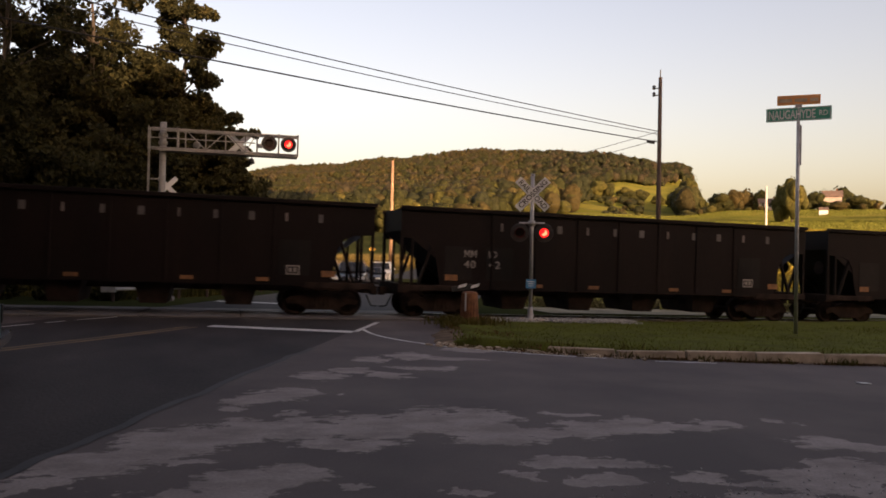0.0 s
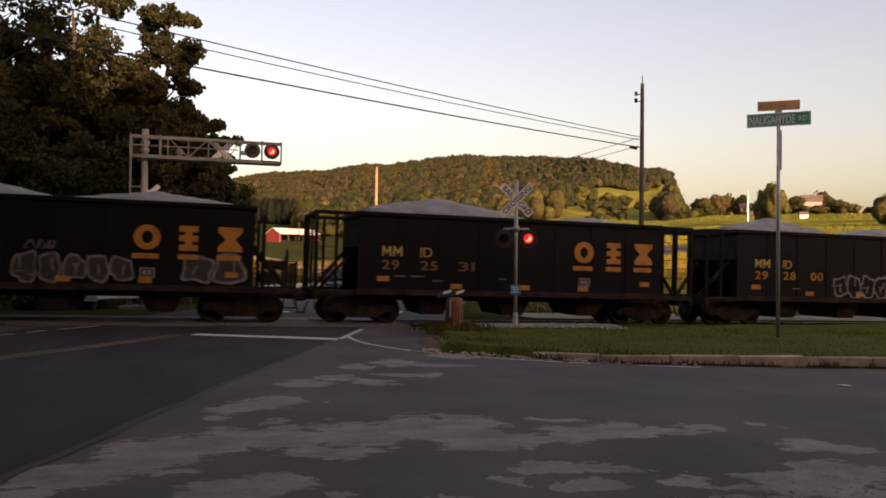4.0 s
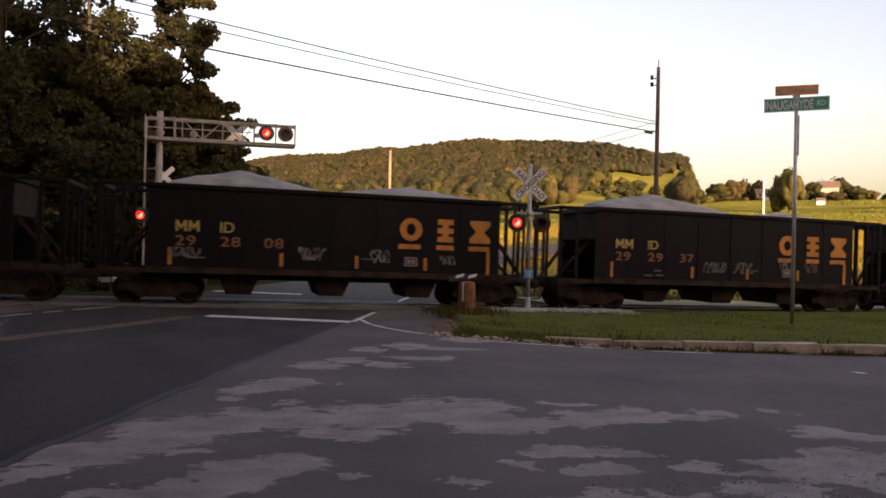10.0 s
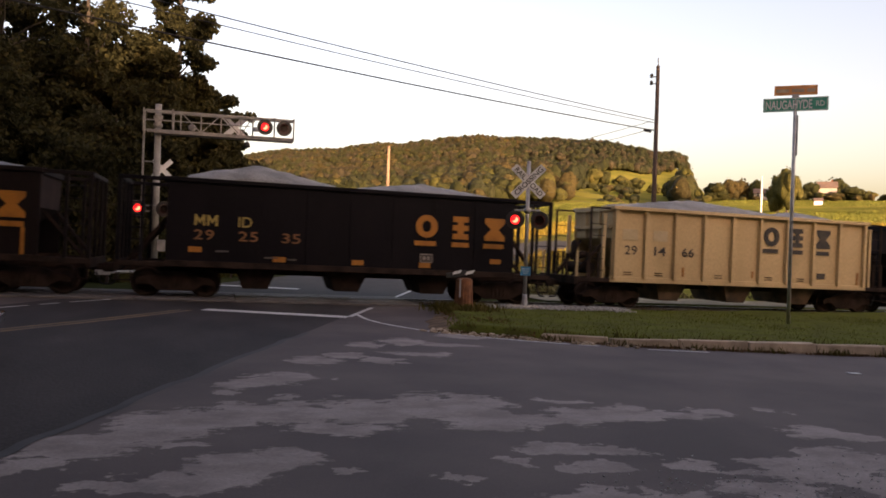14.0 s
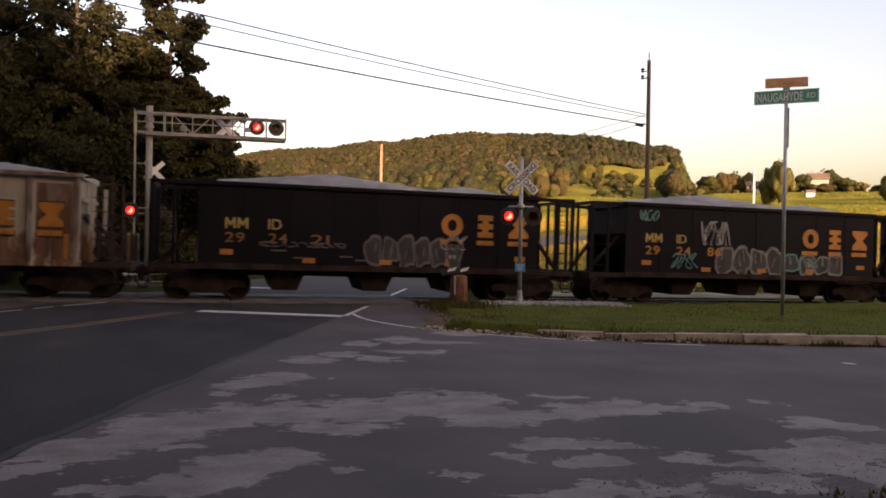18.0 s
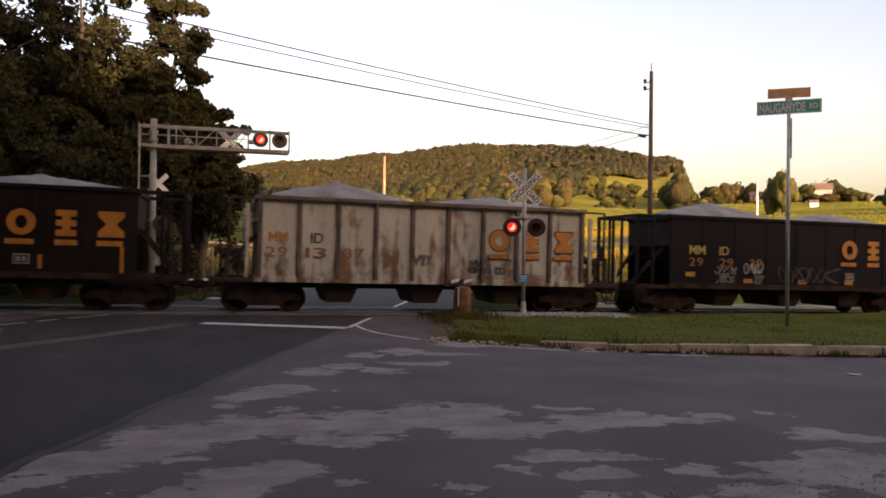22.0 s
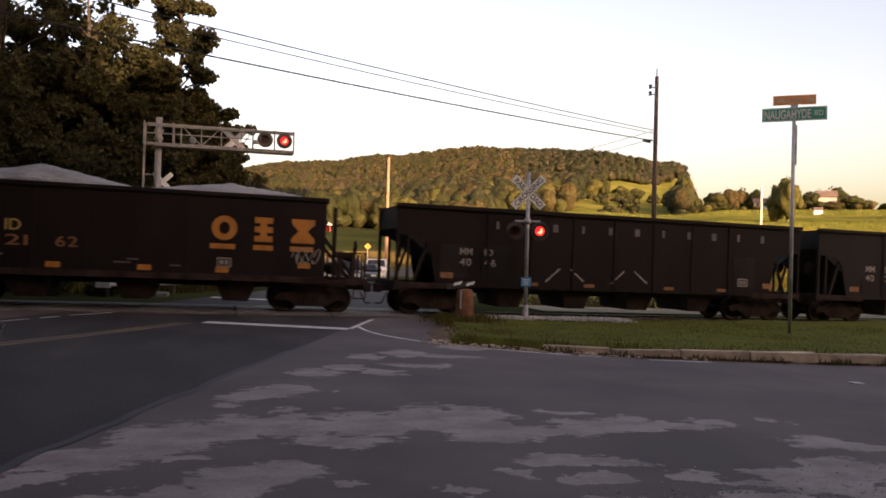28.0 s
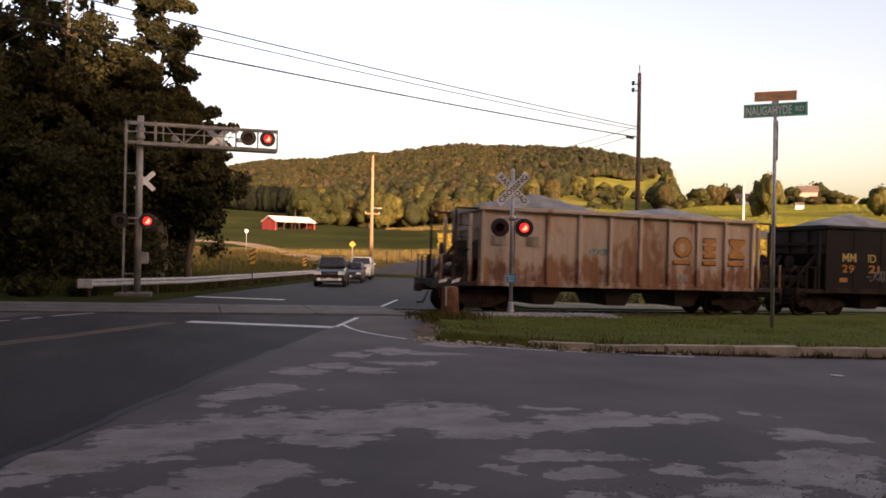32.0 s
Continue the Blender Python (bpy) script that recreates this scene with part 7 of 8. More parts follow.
def stencil_m(h):
    """An upright M with short inner strokes."""
    if ("M", h) not in LETTERS:
        pts = ((0, 0), (0.2, 0), (0.2, 0.6), (0.47, 0.16), (0.74, 0.6), (0.74, 0), (0.94, 0), (0.94, 1), (0.74, 1), (0.47, 0.52), (0.2, 1), (0, 1))
        LETTERS["M", h] = Geo().prism([(x * h, z * h) for x, z in pts], -0.005, 0.005).mesh("letter")
    return LETTERS["M", h]


def words(s, text, x, z, h, w, material):
    """Bold stencil letters, each a part, spread over the width w."""
    meshes = [stencil_m(h) if c == "M" else lettering(c, h, None, 0.01, 0.012) for c in text]
    wide = [max(v.co.x for v in me.vertices) for me in meshes]
    k = w / (sum(wide) + 0.16 * h * (len(text) - 1))
    for me, q in zip(meshes, wide):
        t = part("letter" if text.isalpha() else "figure", me, material, s)
        if me.materials[0] != material:
            t.material_slots[0].link = "OBJECT"
            t.material_slots[0].material = material
        t.location, t.scale = (x, FACE - 0.004, z), (k, 1, 1)
        x += k * (q + 0.16 * h)


EMBLEM = {}


def emblem(s, x, z, material, under=True, size=0.78, border=None):
    """The owner's mark as three plain blocks, each over a bar."""
    y0, y1 = FACE - 0.012, FACE
    k = size
    if border:
        emblem(s, x - 0.045, z - 0.045, border, under, size * 1.12)
        y0, y1 = FACE - 0.02, FACE - 0.008
    key = (material, size, y0)
    if key not in EMBLEM:
        ring = Geo()
        for q in range(20):
            g = math.tau * q / 20
            for rr, yy in ((1, y0), (0.42, y0), (0.42, y1), (1, y1)):
                ring.v.append((k * (0.5 + 0.5 * rr * math.cos(g)), yy, k * (0.5 + 0.5 * (rr if rr == 1 else rr * 1.2) * math.sin(g))))
        ring.f = [(4 * q + c, 4 * q + (c + 1) % 4, 4 * ((q + 1) % 20) + (c + 1) % 4, 4 * ((q + 1) % 20) + c) for q in range(20) for c in range(4)]
        step = Geo()
        for a0, a1, b0, b1 in ((0, 0.72, 0.76, 1), (0, 0.72, 0.38, 0.62), (0, 0.72, 0, 0.24), (0.22, 0.5, 0.24, 0.38), (0.22, 0.5, 0.62, 0.76)):
            step.box(((a0 + a1) / 2 * k, (y0 + y1) / 2, (b0 + b1) / 2 * k), ((a1 - a0) * k, 0.012, (b1 - b0) * k))
        bow = Geo().prism([(0, 0), (0.95 * k, 0), (0.95 * k, 0.2 * k), (0.66 * k, 0.5 * k), (0.95 * k, 0.8 * k), (0.95 * k, k), (0, k), (0, 0.8 * k), (0.29 * k, 0.5 * k), (0, 0.2 * k)], y0, y1)
        bar = Geo().box((0.45 * k, (y0 + y1) / 2, 0), (0.98 * k, 0.012, 0.16))
        EMBLEM[key] = [g.mesh("emblem") for g in (ring, step, bow, bar)]
        for me in EMBLEM[key]:
            me.materials.append(material)
    ring, step, bow, bar = EMBLEM[key]
    for dx, me, w in ((0, ring, 1.0), (1.32, step, 0.8), (2.48, bow, 0.97)):
        part("emblem_block", me, None, s).location = (x + dx, 0, z)
        if under:
            b = part("emblem_bar", bar, None, s)
            b.location, b.scale = (x + dx, 0, z - 0.19), (w, 1, 1)


def scrawl(s, x, z, w, h, material, seed, thick=0.05, fill=None, letters=5):
    """A sprayed tag: loops and zigzags that spell nothing, each sign a ribbon of its own."""
    rnd = random.Random(seed)
    step = w / letters
    for k in range(letters):
        cx, cz = x + (k + 0.5) * step, z + h / 2
        if fill:
            tall = rnd.uniform(0.8, 1.1)
            p1, p2, n2 = rnd.uniform(0, 6), rnd.uniform(0, 6), rnd.choice((2, 3, 4))
            for name, grow, m, y in (("tag_outline", 1.0, material, 0.004), ("tag_fill", 0.8, fill, 0.008)):
                ring = []
                for j in range(22):
                    a = math.tau * j / 22
                    q = grow * (1 + 0.13 * math.sin(n2 * a + p1) + 0.07 * math.sin(5 * a + p2))
                    ca, sa2 = math.cos(a), math.sin(a)
                    ring.append((cx + math.copysign(abs(ca) ** 0.7, ca) * step * 0.52 * q, cz + math.copysign(abs(sa2) ** 0.7, sa2) * h * 0.5 * tall * q))
                part(name, Geo().prism(ring, FACE - y - 0.0008 * k, FACE + 0.002), m, s)
            for j in range(rnd.choice((1, 2))):
                bx, bz, sl = cx + rnd.uniform(-0.2, 0.2) * step, cz + rnd.uniform(-0.25, 0.1) * h, rnd.uniform(-0.15, 0.15)
                part("tag_stroke", Geo().prism(stroke(bx, bz, bx + sl * step, bz + rnd.uniform(0.2, 0.4) * h, thick * 0.8), FACE - 0.017, FACE - 0.01), material, s)
            continue
        w1, w2 = rnd.choice(((1, 2), (2, 1), (1.5, 1), (1, 1.5), (2, 3), (1, 1))), rnd.uniform(0, math.tau)
        p2, span = rnd.uniform(0.4, 1.4), rnd.uniform(0.7, 1.0)
        tilt = rnd.uniform(-0.25, 0.25)
        pts = []
        for j in range(26):
            a = span * math.tau * j / 25
            dz = math.sin(w1[1] * a + w2 + p2) * h * 0.48
            pts.append((cx + math.sin(w1[0] * a + w2) * step * 0.46 + tilt * dz, cz + dz))
        g, y0, y1 = Geo(), FACE - 0.018, FACE - 0.003
        for j, (px, pz) in enumerate(pts):
            (ax, az), (bx, bz) = pts[max(0, j - 1)], pts[min(25, j + 1)]
            n = math.hypot(bx - ax, bz - az) or 1.0
            t = thick * 0.5 * (0.7 + 0.3 * math.sin(j * 0.6))
            nx, nz = -(bz - az) / n * t, (bx - ax) / n * t
            g.v += [(px + nx, y0, pz + nz), (px - nx, y0, pz - nz), (px - nx, y1, pz - nz), (px + nx, y1, pz + nz)]
        for j in range(25):
            for q in range(4):
                g.f.append((4 * j + q, 4 * j + (q + 1) % 4, 4 * j + 4 + (q + 1) % 4, 4 * j + 4 + q))
        g.f += [(0, 1, 2, 3), (100, 101, 102, 103)]
        part("tag_sign", g, material, s, "sprayed tag")


def stroke(ax, az, bx, bz, t):
    dx, dz = bx - ax, bz - az
    n = math.hypot(dx, dz) or 1.0
    ux, uz = dx / n * t * 0.4, dz / n * t * 0.4
    px, pz = -dz / n * t / 2, dx / n * t / 2
    return [(ax - ux + px, az - uz + pz), (ax - ux - px, az - uz - pz), (bx + ux - px, bz + uz - pz), (bx + ux + px, bz + uz + pz)]


def field(s, name, x, z, w, h, material):
    """A patch of other paint that lies under the stencils."""
    return decal(s, name, Geo().box((x, FACE + 0.004, z), (w, 0.012, h)), material)


def data_panel(s, x, z, w=0.44, h=0.3):
    p = plate(s, "data_panel", x, z, w, h, M_STENCIL, "small white data panel")
    part("panel_field", Geo().box((x, FACE - 0.012, z), (w - 0.07, 0.006, h - 0.07)), M_DARKSTENCIL, p)
    for k in range(2):
        part("panel_line", Geo().box((x - 0.08 + 0.15 * k, FACE - 0.016, z), (0.09, 0.005, 0.13)), M_STENCIL, p)


def black_marks(s, number, strips, seed=0, emblem_x=2.18, yellow=M_LEMON):
    words(s, "MM", -4.95, 2.3, 0.34, 0.7, yellow)
    words(s, "ID", -3.62, 2.3, 0.34, 0.42, yellow)
    for k, n in enumerate(number):
        words(s, n, -4.95 + 1.35 * k, 1.86, 0.32, 0.6, M_FADED if seed % 3 else M_ORANGE)
    emblem(s, emblem_x, 2.26, M_ORANGE)
    if strips == "tall":
        for x, h in ((-5.1, 0.55), (-1.7, 0.42), (0.75, 0.42), (3.1, 0.42), (5.35, 0.8)):
            plate(s, "reflector", x, 1.38 + h / 4, 0.11, h, M_ORANGE)
    else:
        for x in (-4.9, -2.3, 0.25, 2.55, 5.1):
            plate(s, "reflector", x, 1.32 + (0.22 if abs(x) > 4.5 else 0), 0.4, 0.17, M_ORANGE)
    data_panel(s, 2.6, 1.56)
    rnd = random.Random(seed)
    for k in range(4):
        plate(s, "small_stencil", rnd.uniform(-4.5, 1.5), rnd.uniform(1.3, 1.7), rnd.uniform(0.25, 0.55), 0.05, M_SPRAY_GREY)


BLACK_LABEL = "black open hopper wagon heaped with crushed stone"
RAKE = []          # (wagon, place along the train)


def add_wagon(proto, where, load):
    s = copy_thing(proto, pose(0, 0, 0))
    if load is not None:
        part("stone_load", HEAPS[load], None, s, "heap of grey crushed stone")
    RAKE.append((s, where))
    return s


def build_train():
    cage = hopper_wagon(M_BLACK_CAR, label=BLACK_LABEL)
    rail = hopper_wagon(M_BLACK_CAR, ends="rail", label="black open hopper wagon with low end rails, heaped with stone")
    sooty = hopper_wagon(M_SOOTY_CAR, label="rust-tinged black open hopper wagon heaped with stone")
    sooty_rail = hopper_wagon(M_SOOTY_CAR, ends="rail", label="rust-tinged black hopper wagon with low end rails, heaped with stone")
    cream = hopper_wagon(M_YELLOW_CAR, ends="rail", ribs=True, label="cream-yellow ribbed hopper wagon heaped with crushed stone", under=M_UNDER)
    white = hopper_wagon(M_WHITE_CAR, ends="rail", ribs=True, label="grimy white ribbed hopper wagon heaped with crushed stone", under=M_RUSTED, rib=M_GRIME)
    rusty = hopper_wagon(M_RUSTY_CAR, ends="rail", ribs=True, label="rust-streaked white ribbed hopper wagon with stone load", under=M_RUSTED, rib=M_PALEGRIME)
    pink = hopper_wagon(M_PINK_CAR, ends="rail", ribs=True, label="faded rusty ribbed hopper wagon, last of the train", under=M_RUSTED)
    brown = long_hopper(M_BROWN_CAR, "long dark brown hopper wagon with arched ends")
    grey = long_hopper(M_GREY_CAR, "long sooty grey hopper wagon with arched ends")
    # long dark wagons: a row of spaced letters becomes a row of bars
    for where, num, proto in ((214.4, None, brown), (196.9, ("40", "42"), brown), (179.6, ("", "37"), brown), (-109.9, ("40", "01"), grey), (-127.2, ("40", "46"), brown)):
        s = add_wagon(proto, where, None)
        if proto is brown:
            for k in range(11):
                plate(s, "name_bar", -4.6 + k * 1.1, 3.2, 0.09 + 0.05 * (k % 3), 0.27, M_SPRAY_GREY if k % 3 else M_DULL)
        else:
            zig = ((-4.2, 2.92), (-3.72, 3.3), (-3.4, 2.98), (-3.0, 3.2), (-2.75, 2.52), (-2.3, 2.9), (-2.05, 2.55), (-1.72, 2.95), (-1.3, 2.52))
            for (ax, az), (bx, bz) in zip(zig, zig[1:]):
                decal(s, "zigzag_stroke", Geo().prism(stroke(ax, az, bx, bz, 0.2), FACE - 0.01, FACE), M_CHALK)
            decal(s, "peak_mark", Geo().prism([(-2.4, 2.95), (-2.18, 3.35), (-1.96, 2.95), (-2.06, 2.95), (-2.18, 3.12), (-2.3, 2.95)], FACE - 0.012, FACE), M_CHALK)
        if num:
            nx = -5.95 if proto is brown else -5.84
            words(s, "MM", nx, 2.12, 0.24, 0.45, M_STENCIL)
            words(s, "ID", nx + 0.9, 2.12, 0.24, 0.3, M_STENCIL)
            for k, n in enumerate(num):
                if n:
                    words(s, n, nx + 0.9 * k, 1.75, 0.26, 0.42, M_STENCIL)
        for px in (-6.4, 6.7):
            plate(s, "reflector", px, 1.4, 0.45, 0.2, M_FADED)
        for px in (-3.2, -1.0, 2.3, 4.6):
            plate(s, "reflector", px, 1.18, 0.4, 0.12, M_FADED)
        if proto is brown:
            for px in (-6.15, -4.65, 5.6):
                field(s, "grey_panel", px, 1.9, 1.0, 1.15, M_GREY_CAR)
            data_panel(s, 5.55, 1.5)
        else:
            for px, w, h in ((-4.56, 1.0, 1.1), (-1.08, 1.0, 1.0), (3.15, 0.85, 0.95), (4.1, 0.85, 0.95)):
                field(s, "dark_panel", px, 1.75, w, h, M_BLACK_CAR)
            for px, pz, w, h in ((-2.6, 1.5, 1.9, 0.7), (5.75, 1.9, 0.7, 0.8), (-5.6, 1.5, 0.9, 0.6)):
                field(s, "rust_stain", px, pz, w, h, M_RUSTSTAIN)
            data_panel(s, 4.95, 1.5)
        if where < 0:
            for px in (-2.2, 0.4) if proto is brown else (-3.05, 0.25):
                decal(s, "chalk_stroke", Geo().prism(stroke(px - 0.5, 1.3, px, 1.75, 0.05), FACE - 0.01, FACE), M_STENCIL)
                decal(s, "chalk_stroke", Geo().prism(stroke(px + 0.45, 1.75, px + 0.95, 1.35, 0.05), FACE - 0.01, FACE), M_STENCIL)
    # black wagons
    tags = {
        163.3: (cage, ("29", "28", "00"), "flat"), 148.3: (cage, ("29", "25", "31"), "flat"), 133.4: (rail, ("29", "23", "13"), "flat"),
        103.2: (cage, ("29", "30", "93"), "flat"), 88.05: (cage, ("29", "29", "37"), "tall"), 72.8: (cage, ("29", "28", "08"), "tall"), 57.55: (cage, ("29", "28", "94"), "tall"),
        27.3: (cage, ("29", "25", "35"), "flat"), 12.2: (sooty, ("29", "27", "29"), "tall"), -2.95: (cage, ("29", "24", "86"), "flat"), -18.05: (cage, ("29", "24", "21"), "flat"),
        -48.05: (cage, ("29", "29", "39"), "flat"), -78.3: (sooty, ("29", "24", "38"), "tall"), -93.45: (cage, ("29", "27", "44"), "tall"), -143.55: (sooty_rail, ("29", "21", "62"), "none"), -158.7: (sooty_rail, ("29", "21", "76"), "flat"),
    }
    wagons = {}
    loads = {148.3: 1, 103.2: 3, 88.05: 1, 57.55: 3, 12.2: 2, -2.95: 2, -18.05: 2}
    for k, (where, (proto, number, strips)) in enumerate(tags.items()):
        s = add_wagon(proto, where, loads.get(where, 0))
        black_marks(s, number, strips, k)
        wagons[where] = s
    scrawl(wagons[163.3], -1.1, 1.15, 4.2, 0.95, M_SPRAY_PALE, 3, 0.06, M_BLACK_CAR, 6)
    scrawl(wagons[163.3], 3.6, 1.3, 0.9, 0.9, M_SPRAY_WHITE, 4, 0.07, None, 2)
    scrawl(wagons[163.3], 4.8, 1.7, 0.8, 0.35, M_STENCIL, 5, 0.04, None, 4)
    scrawl(wagons[133.4], -1.1, 1.2, 3.3, 0.9, M_SPRAY_PALE, 6, 0.07, M_SPRAY_DIM, 5)
    scrawl(wagons[133.4], -0.8, 2.2, 0.8, 0.25, M_SPRAY_GREY, 7, 0.04, None, 4)
    scrawl(wagons[133.4], 3.6, 1.2, 1.9, 1.0, M_SPRAY_PALE, 8, 0.07, M_SPRAY_DIM, 2)
    scrawl(wagons[88.05], -1.2, 1.5, 0.95, 0.4, M_SPRAY_PALE, 9, 0.04, None, 5)
    scrawl(wagons[88.05], 0.1, 1.5, 0.9, 0.42, M_SPRAY_PALE, 109, 0.04, None, 4)
    scrawl(wagons[88.05], 2.2, 1.55, 0.6, 0.6, M_SPRAY_PALE, 10, 0.04, None, 3)
    scrawl(wagons[88.05], 3.4, 1.6, 0.6, 0.4, M_SPRAY_GREY, 110, 0.04, None, 3)
    scrawl(wagons[72.8], -1.15, 1.5, 0.85, 0.42, M_SPRAY_PALE, 11, 0.05, None, 5)
    scrawl(wagons[72.8], 1.2, 1.5, 0.65, 0.42, M_SPRAY_PALE, 111, 0.05, None, 4)
    scrawl(wagons[72.8], 3.6, 1.5, 0.55, 0.3, M_SPRAY_PALE, 112, 0.04, None, 3)
    scrawl(wagons[72.8], -5.1, 1.5, 0.9, 0.3, M_SPRAY_GREY, 113, 0.05, None, 5)
    scrawl(wagons[-2.95], -2.55, 2.25, 1.25, 0.95, M_SPRAY_WHITE, 12, 0.04, None, 6)
    scrawl(wagons[-2.95], -3.8, 1.35, 1.1, 0.6, M_SPRAY_TEAL, 13, 0.05, None, 4)
    scrawl(wagons[-2.95], -5.2, 3.1, 0.8, 0.4, M_SPRAY_TEAL, 14, 0.06, None, 3)
    scrawl(wagons[-2.95], -1.85, 1.15, 3.1, 1.05, M_SPRAY_PALE, 15, 0.05, M_SPRAY_DIM, 4)
    scrawl(wagons[-2.95], 2.1, 1.15, 2.1, 0.9, M_SPRAY_PALE, 115, 0.05, M_SPRAY_DIM, 3)
    scrawl(wagons[-2.95], 1.25, 1.25, 0.8, 0.8, M_SPRAY_TEAL, 16, 0.09, M_SPRAY_DIM, 1)
    scrawl(wagons[-2.95], 2.0, 1.5, 0.9, 0.35, M_SPRAY_TEAL, 116, 0.06, None, 3)
    scrawl(wagons[-18.05], -0.45, 1.15, 3.4, 1.1, M_SPRAY_GREY, 17, 0.06, M_SPRAY_DIM, 6)
    scrawl(wagons[-18.05], -3.9, 1.75, 2.8, 0.16, M_SPRAY_GREY, 117, 0.04, None, 7)
    scrawl(wagons[-18.05], 2.2, 1.8, 0.9, 0.5, M_STENCIL, 18, 0.04, None, 3)
    scrawl(wagons[-48.05], -3.8, 1.55, 0.95, 0.3, M_SPRAY_PALE, 19, 0.04, None, 5)
    scrawl(wagons[-48.05], -3.75, 1.22, 0.8, 0.28, M_SPRAY_PALE, 119, 0.04, None, 4)
    scrawl(wagons[-48.05], -0.9, 1.3, 3.0, 0.6, M_SPRAY_DIM, 121, 0.07, None, 4)
    scrawl(wagons[-48.05], -2.5, 1.6, 0.9, 0.42, M_SPRAY_WHITE, 20, 0.04, None, 5)
    scrawl(wagons[-48.05], -2.0, 1.2, 0.4, 0.35, M_SPRAY_PALE, 120, 0.04, None, 2)
    scrawl(wagons[-93.45], -0.15, 1.4, 1.05, 0.45, M_SPRAY_WHITE, 21, 0.05, None, 4)
    scrawl(wagons[-93.45], 0.1, 1.75, 0.5, 0.5, M_SPRAY_PALE, 122, 0.05, None, 2)
    scrawl(wagons[-93.45], -4.9, 1.2, 0.9, 0.6, M_SPRAY_GREY, 22, 0.05, None, 3)
    scrawl(wagons[-93.45], 4.5, 1.6, 0.8, 0.6, M_STENCIL, 23, 0.05, None, 3)
    scrawl(wagons[-93.45], 3.5, 1.2, 0.9, 1.0, M_SPRAY_GREY, 24, 0.1, M_SPRAY_DIM, 1)
    scrawl(wagons[-143.55], 4.7, 1.6, 0.9, 0.5, M_STENCIL, 25, 0.04, None, 4)
    scrawl(wagons[-158.7], -3.5, 1.5, 1.0, 0.45, M_SPRAY_GREY, 26, 0.05, None, 4)
    scrawl(wagons[-158.7], 4.6, 1.6, 0.7, 0.5, M_SPRAY_GREY, 27, 0.05, None, 2)
    # ribbed wagons
    s = add_wagon(cream, 42.7, 2)
    emblem(s, 0.8, 2.6, M_DARKSTENCIL, True, 0.74)
    for k, n in enumerate(("29", "14", "66")):
        words(s, n, (-5.25, -4.02, -2.82)[k], 2.02, 0.34, 0.5, M_DARKSTENCIL)
    plate(s, "painted_out_mark", -5.05, 2.75, 0.62, 0.4, M_CREAMWASH)
    plate(s, "painted_out_mark", -3.78, 2.75, 0.6, 0.4, M_CREAMWASH)
    for px in (-5.1, -3.8, -1.2, 1.1, 2.6):
        for k in range(2):
            plate(s, "small_stencil", px, 1.36 - 0.09 * k, 0.34, 0.035, M_TANBAY)
    for px, h in ((-2.75, 0.35), (0.35, 0.25), (5.4, 0.5)):
        plate(s, "reflector", px, 1.45, 0.09, h, M_FADED_ORANGE)
    plate(s, "data_panel", 3.6, 1.5, 0.4, 0.22, M_DARKSTENCIL)
    s = add_wagon(white, 118.3, 0)
    emblem(s, 2.08, 2.08, M_FADED_ORANGE, False, 0.86)
    field(s, "rust_wash", 0.0, 2.75, 1.0, 1.6, M_RUSTWASH)
    field(s, "rust_wash", 1.26, 1.7, 0.9, 0.9, M_RUSTWASH)
    for k, px in enumerate((-5.05, -3.78)):
        plate(s, "painted_out_mark", px, 2.62, 0.85, 0.5, M_WHITE)
    for k in range(4):
        plate(s, "painted_block", -5.04 + 1.26 * k, 2.0, 0.7, 0.35, M_RUSTWASH)
    scrawl(s, -1.0, 1.2, 4.1, 0.9, M_SPRAY_BLACK, 30, 0.09, M_WHITE, 5)
    s = add_wagon(rusty, -32.95, 0)
    for px, pz, w, h in ((0.0, 2.35, 1.05, 2.3), (5.04, 2.7, 0.95, 1.5)):
        field(s, "rust_patch", px, pz, w, h, M_RUSTPATCH)
    emblem(s, 2.15, 2.15, M_ORANGE, True, 0.72, M_DARKRUST)
    words(s, "MM", -5.4, 2.25, 0.34, 0.6, M_ORANGE)
    words(s, "ID", -3.98, 2.25, 0.34, 0.4, M_DARKSTENCIL)
    data_panel(s, 2.5, 1.4)
    for px, h in ((-5.4, 0.8), (-1.4, 0.45), (0.6, 0.45), (5.4, 0.9)):
        plate(s, "reflector", px, 1.5, 0.13, h, M_ORANGE)
    s = add_wagon(white, -63.2, 0)
    emblem(s, 2.15, 2.2, M_ORANGE, True, 0.72, M_DARKRUST)
    words(s, "MM", -5.4, 2.28, 0.34, 0.6, M_ORANGE)
    words(s, "ID", -4.05, 2.28, 0.34, 0.4, M_DARKSTENCIL)
    for k, n in enumerate(("29", "13", "37")):
        words(s, n, -5.48 + 1.26 * k, 1.8, 0.34, 0.68, M_FADED)
    data_panel(s, 2.55, 1.5)
    scrawl(s, -0.7, 1.6, 0.7, 0.4, M_SPRAY_BLACK, 32, 0.04, None, 3)
    scrawl(s, 1.4, 1.4, 0.8, 0.5, M_SPRAY_BLACK, 33, 0.04, None, 3)
    s = add_wagon(pink, -173.85, 0)
    emblem(s, 2.15, 2.25, M_FADED_ORANGE, True, 0.72, M_DARKRUST)
    plate(s, "painted_out_mark", -5.05, 2.6, 0.55, 0.35, M_PALEGRIME)
    plate(s, "painted_out_mark", -3.75, 2.6, 0.5, 0.35, M_PALEGRIME)
    scrawl(s, -1.45, 2.18, 0.75, 0.26, M_SPRAY_TEAL, 131, 0.09, M_TEALWASH, 2)
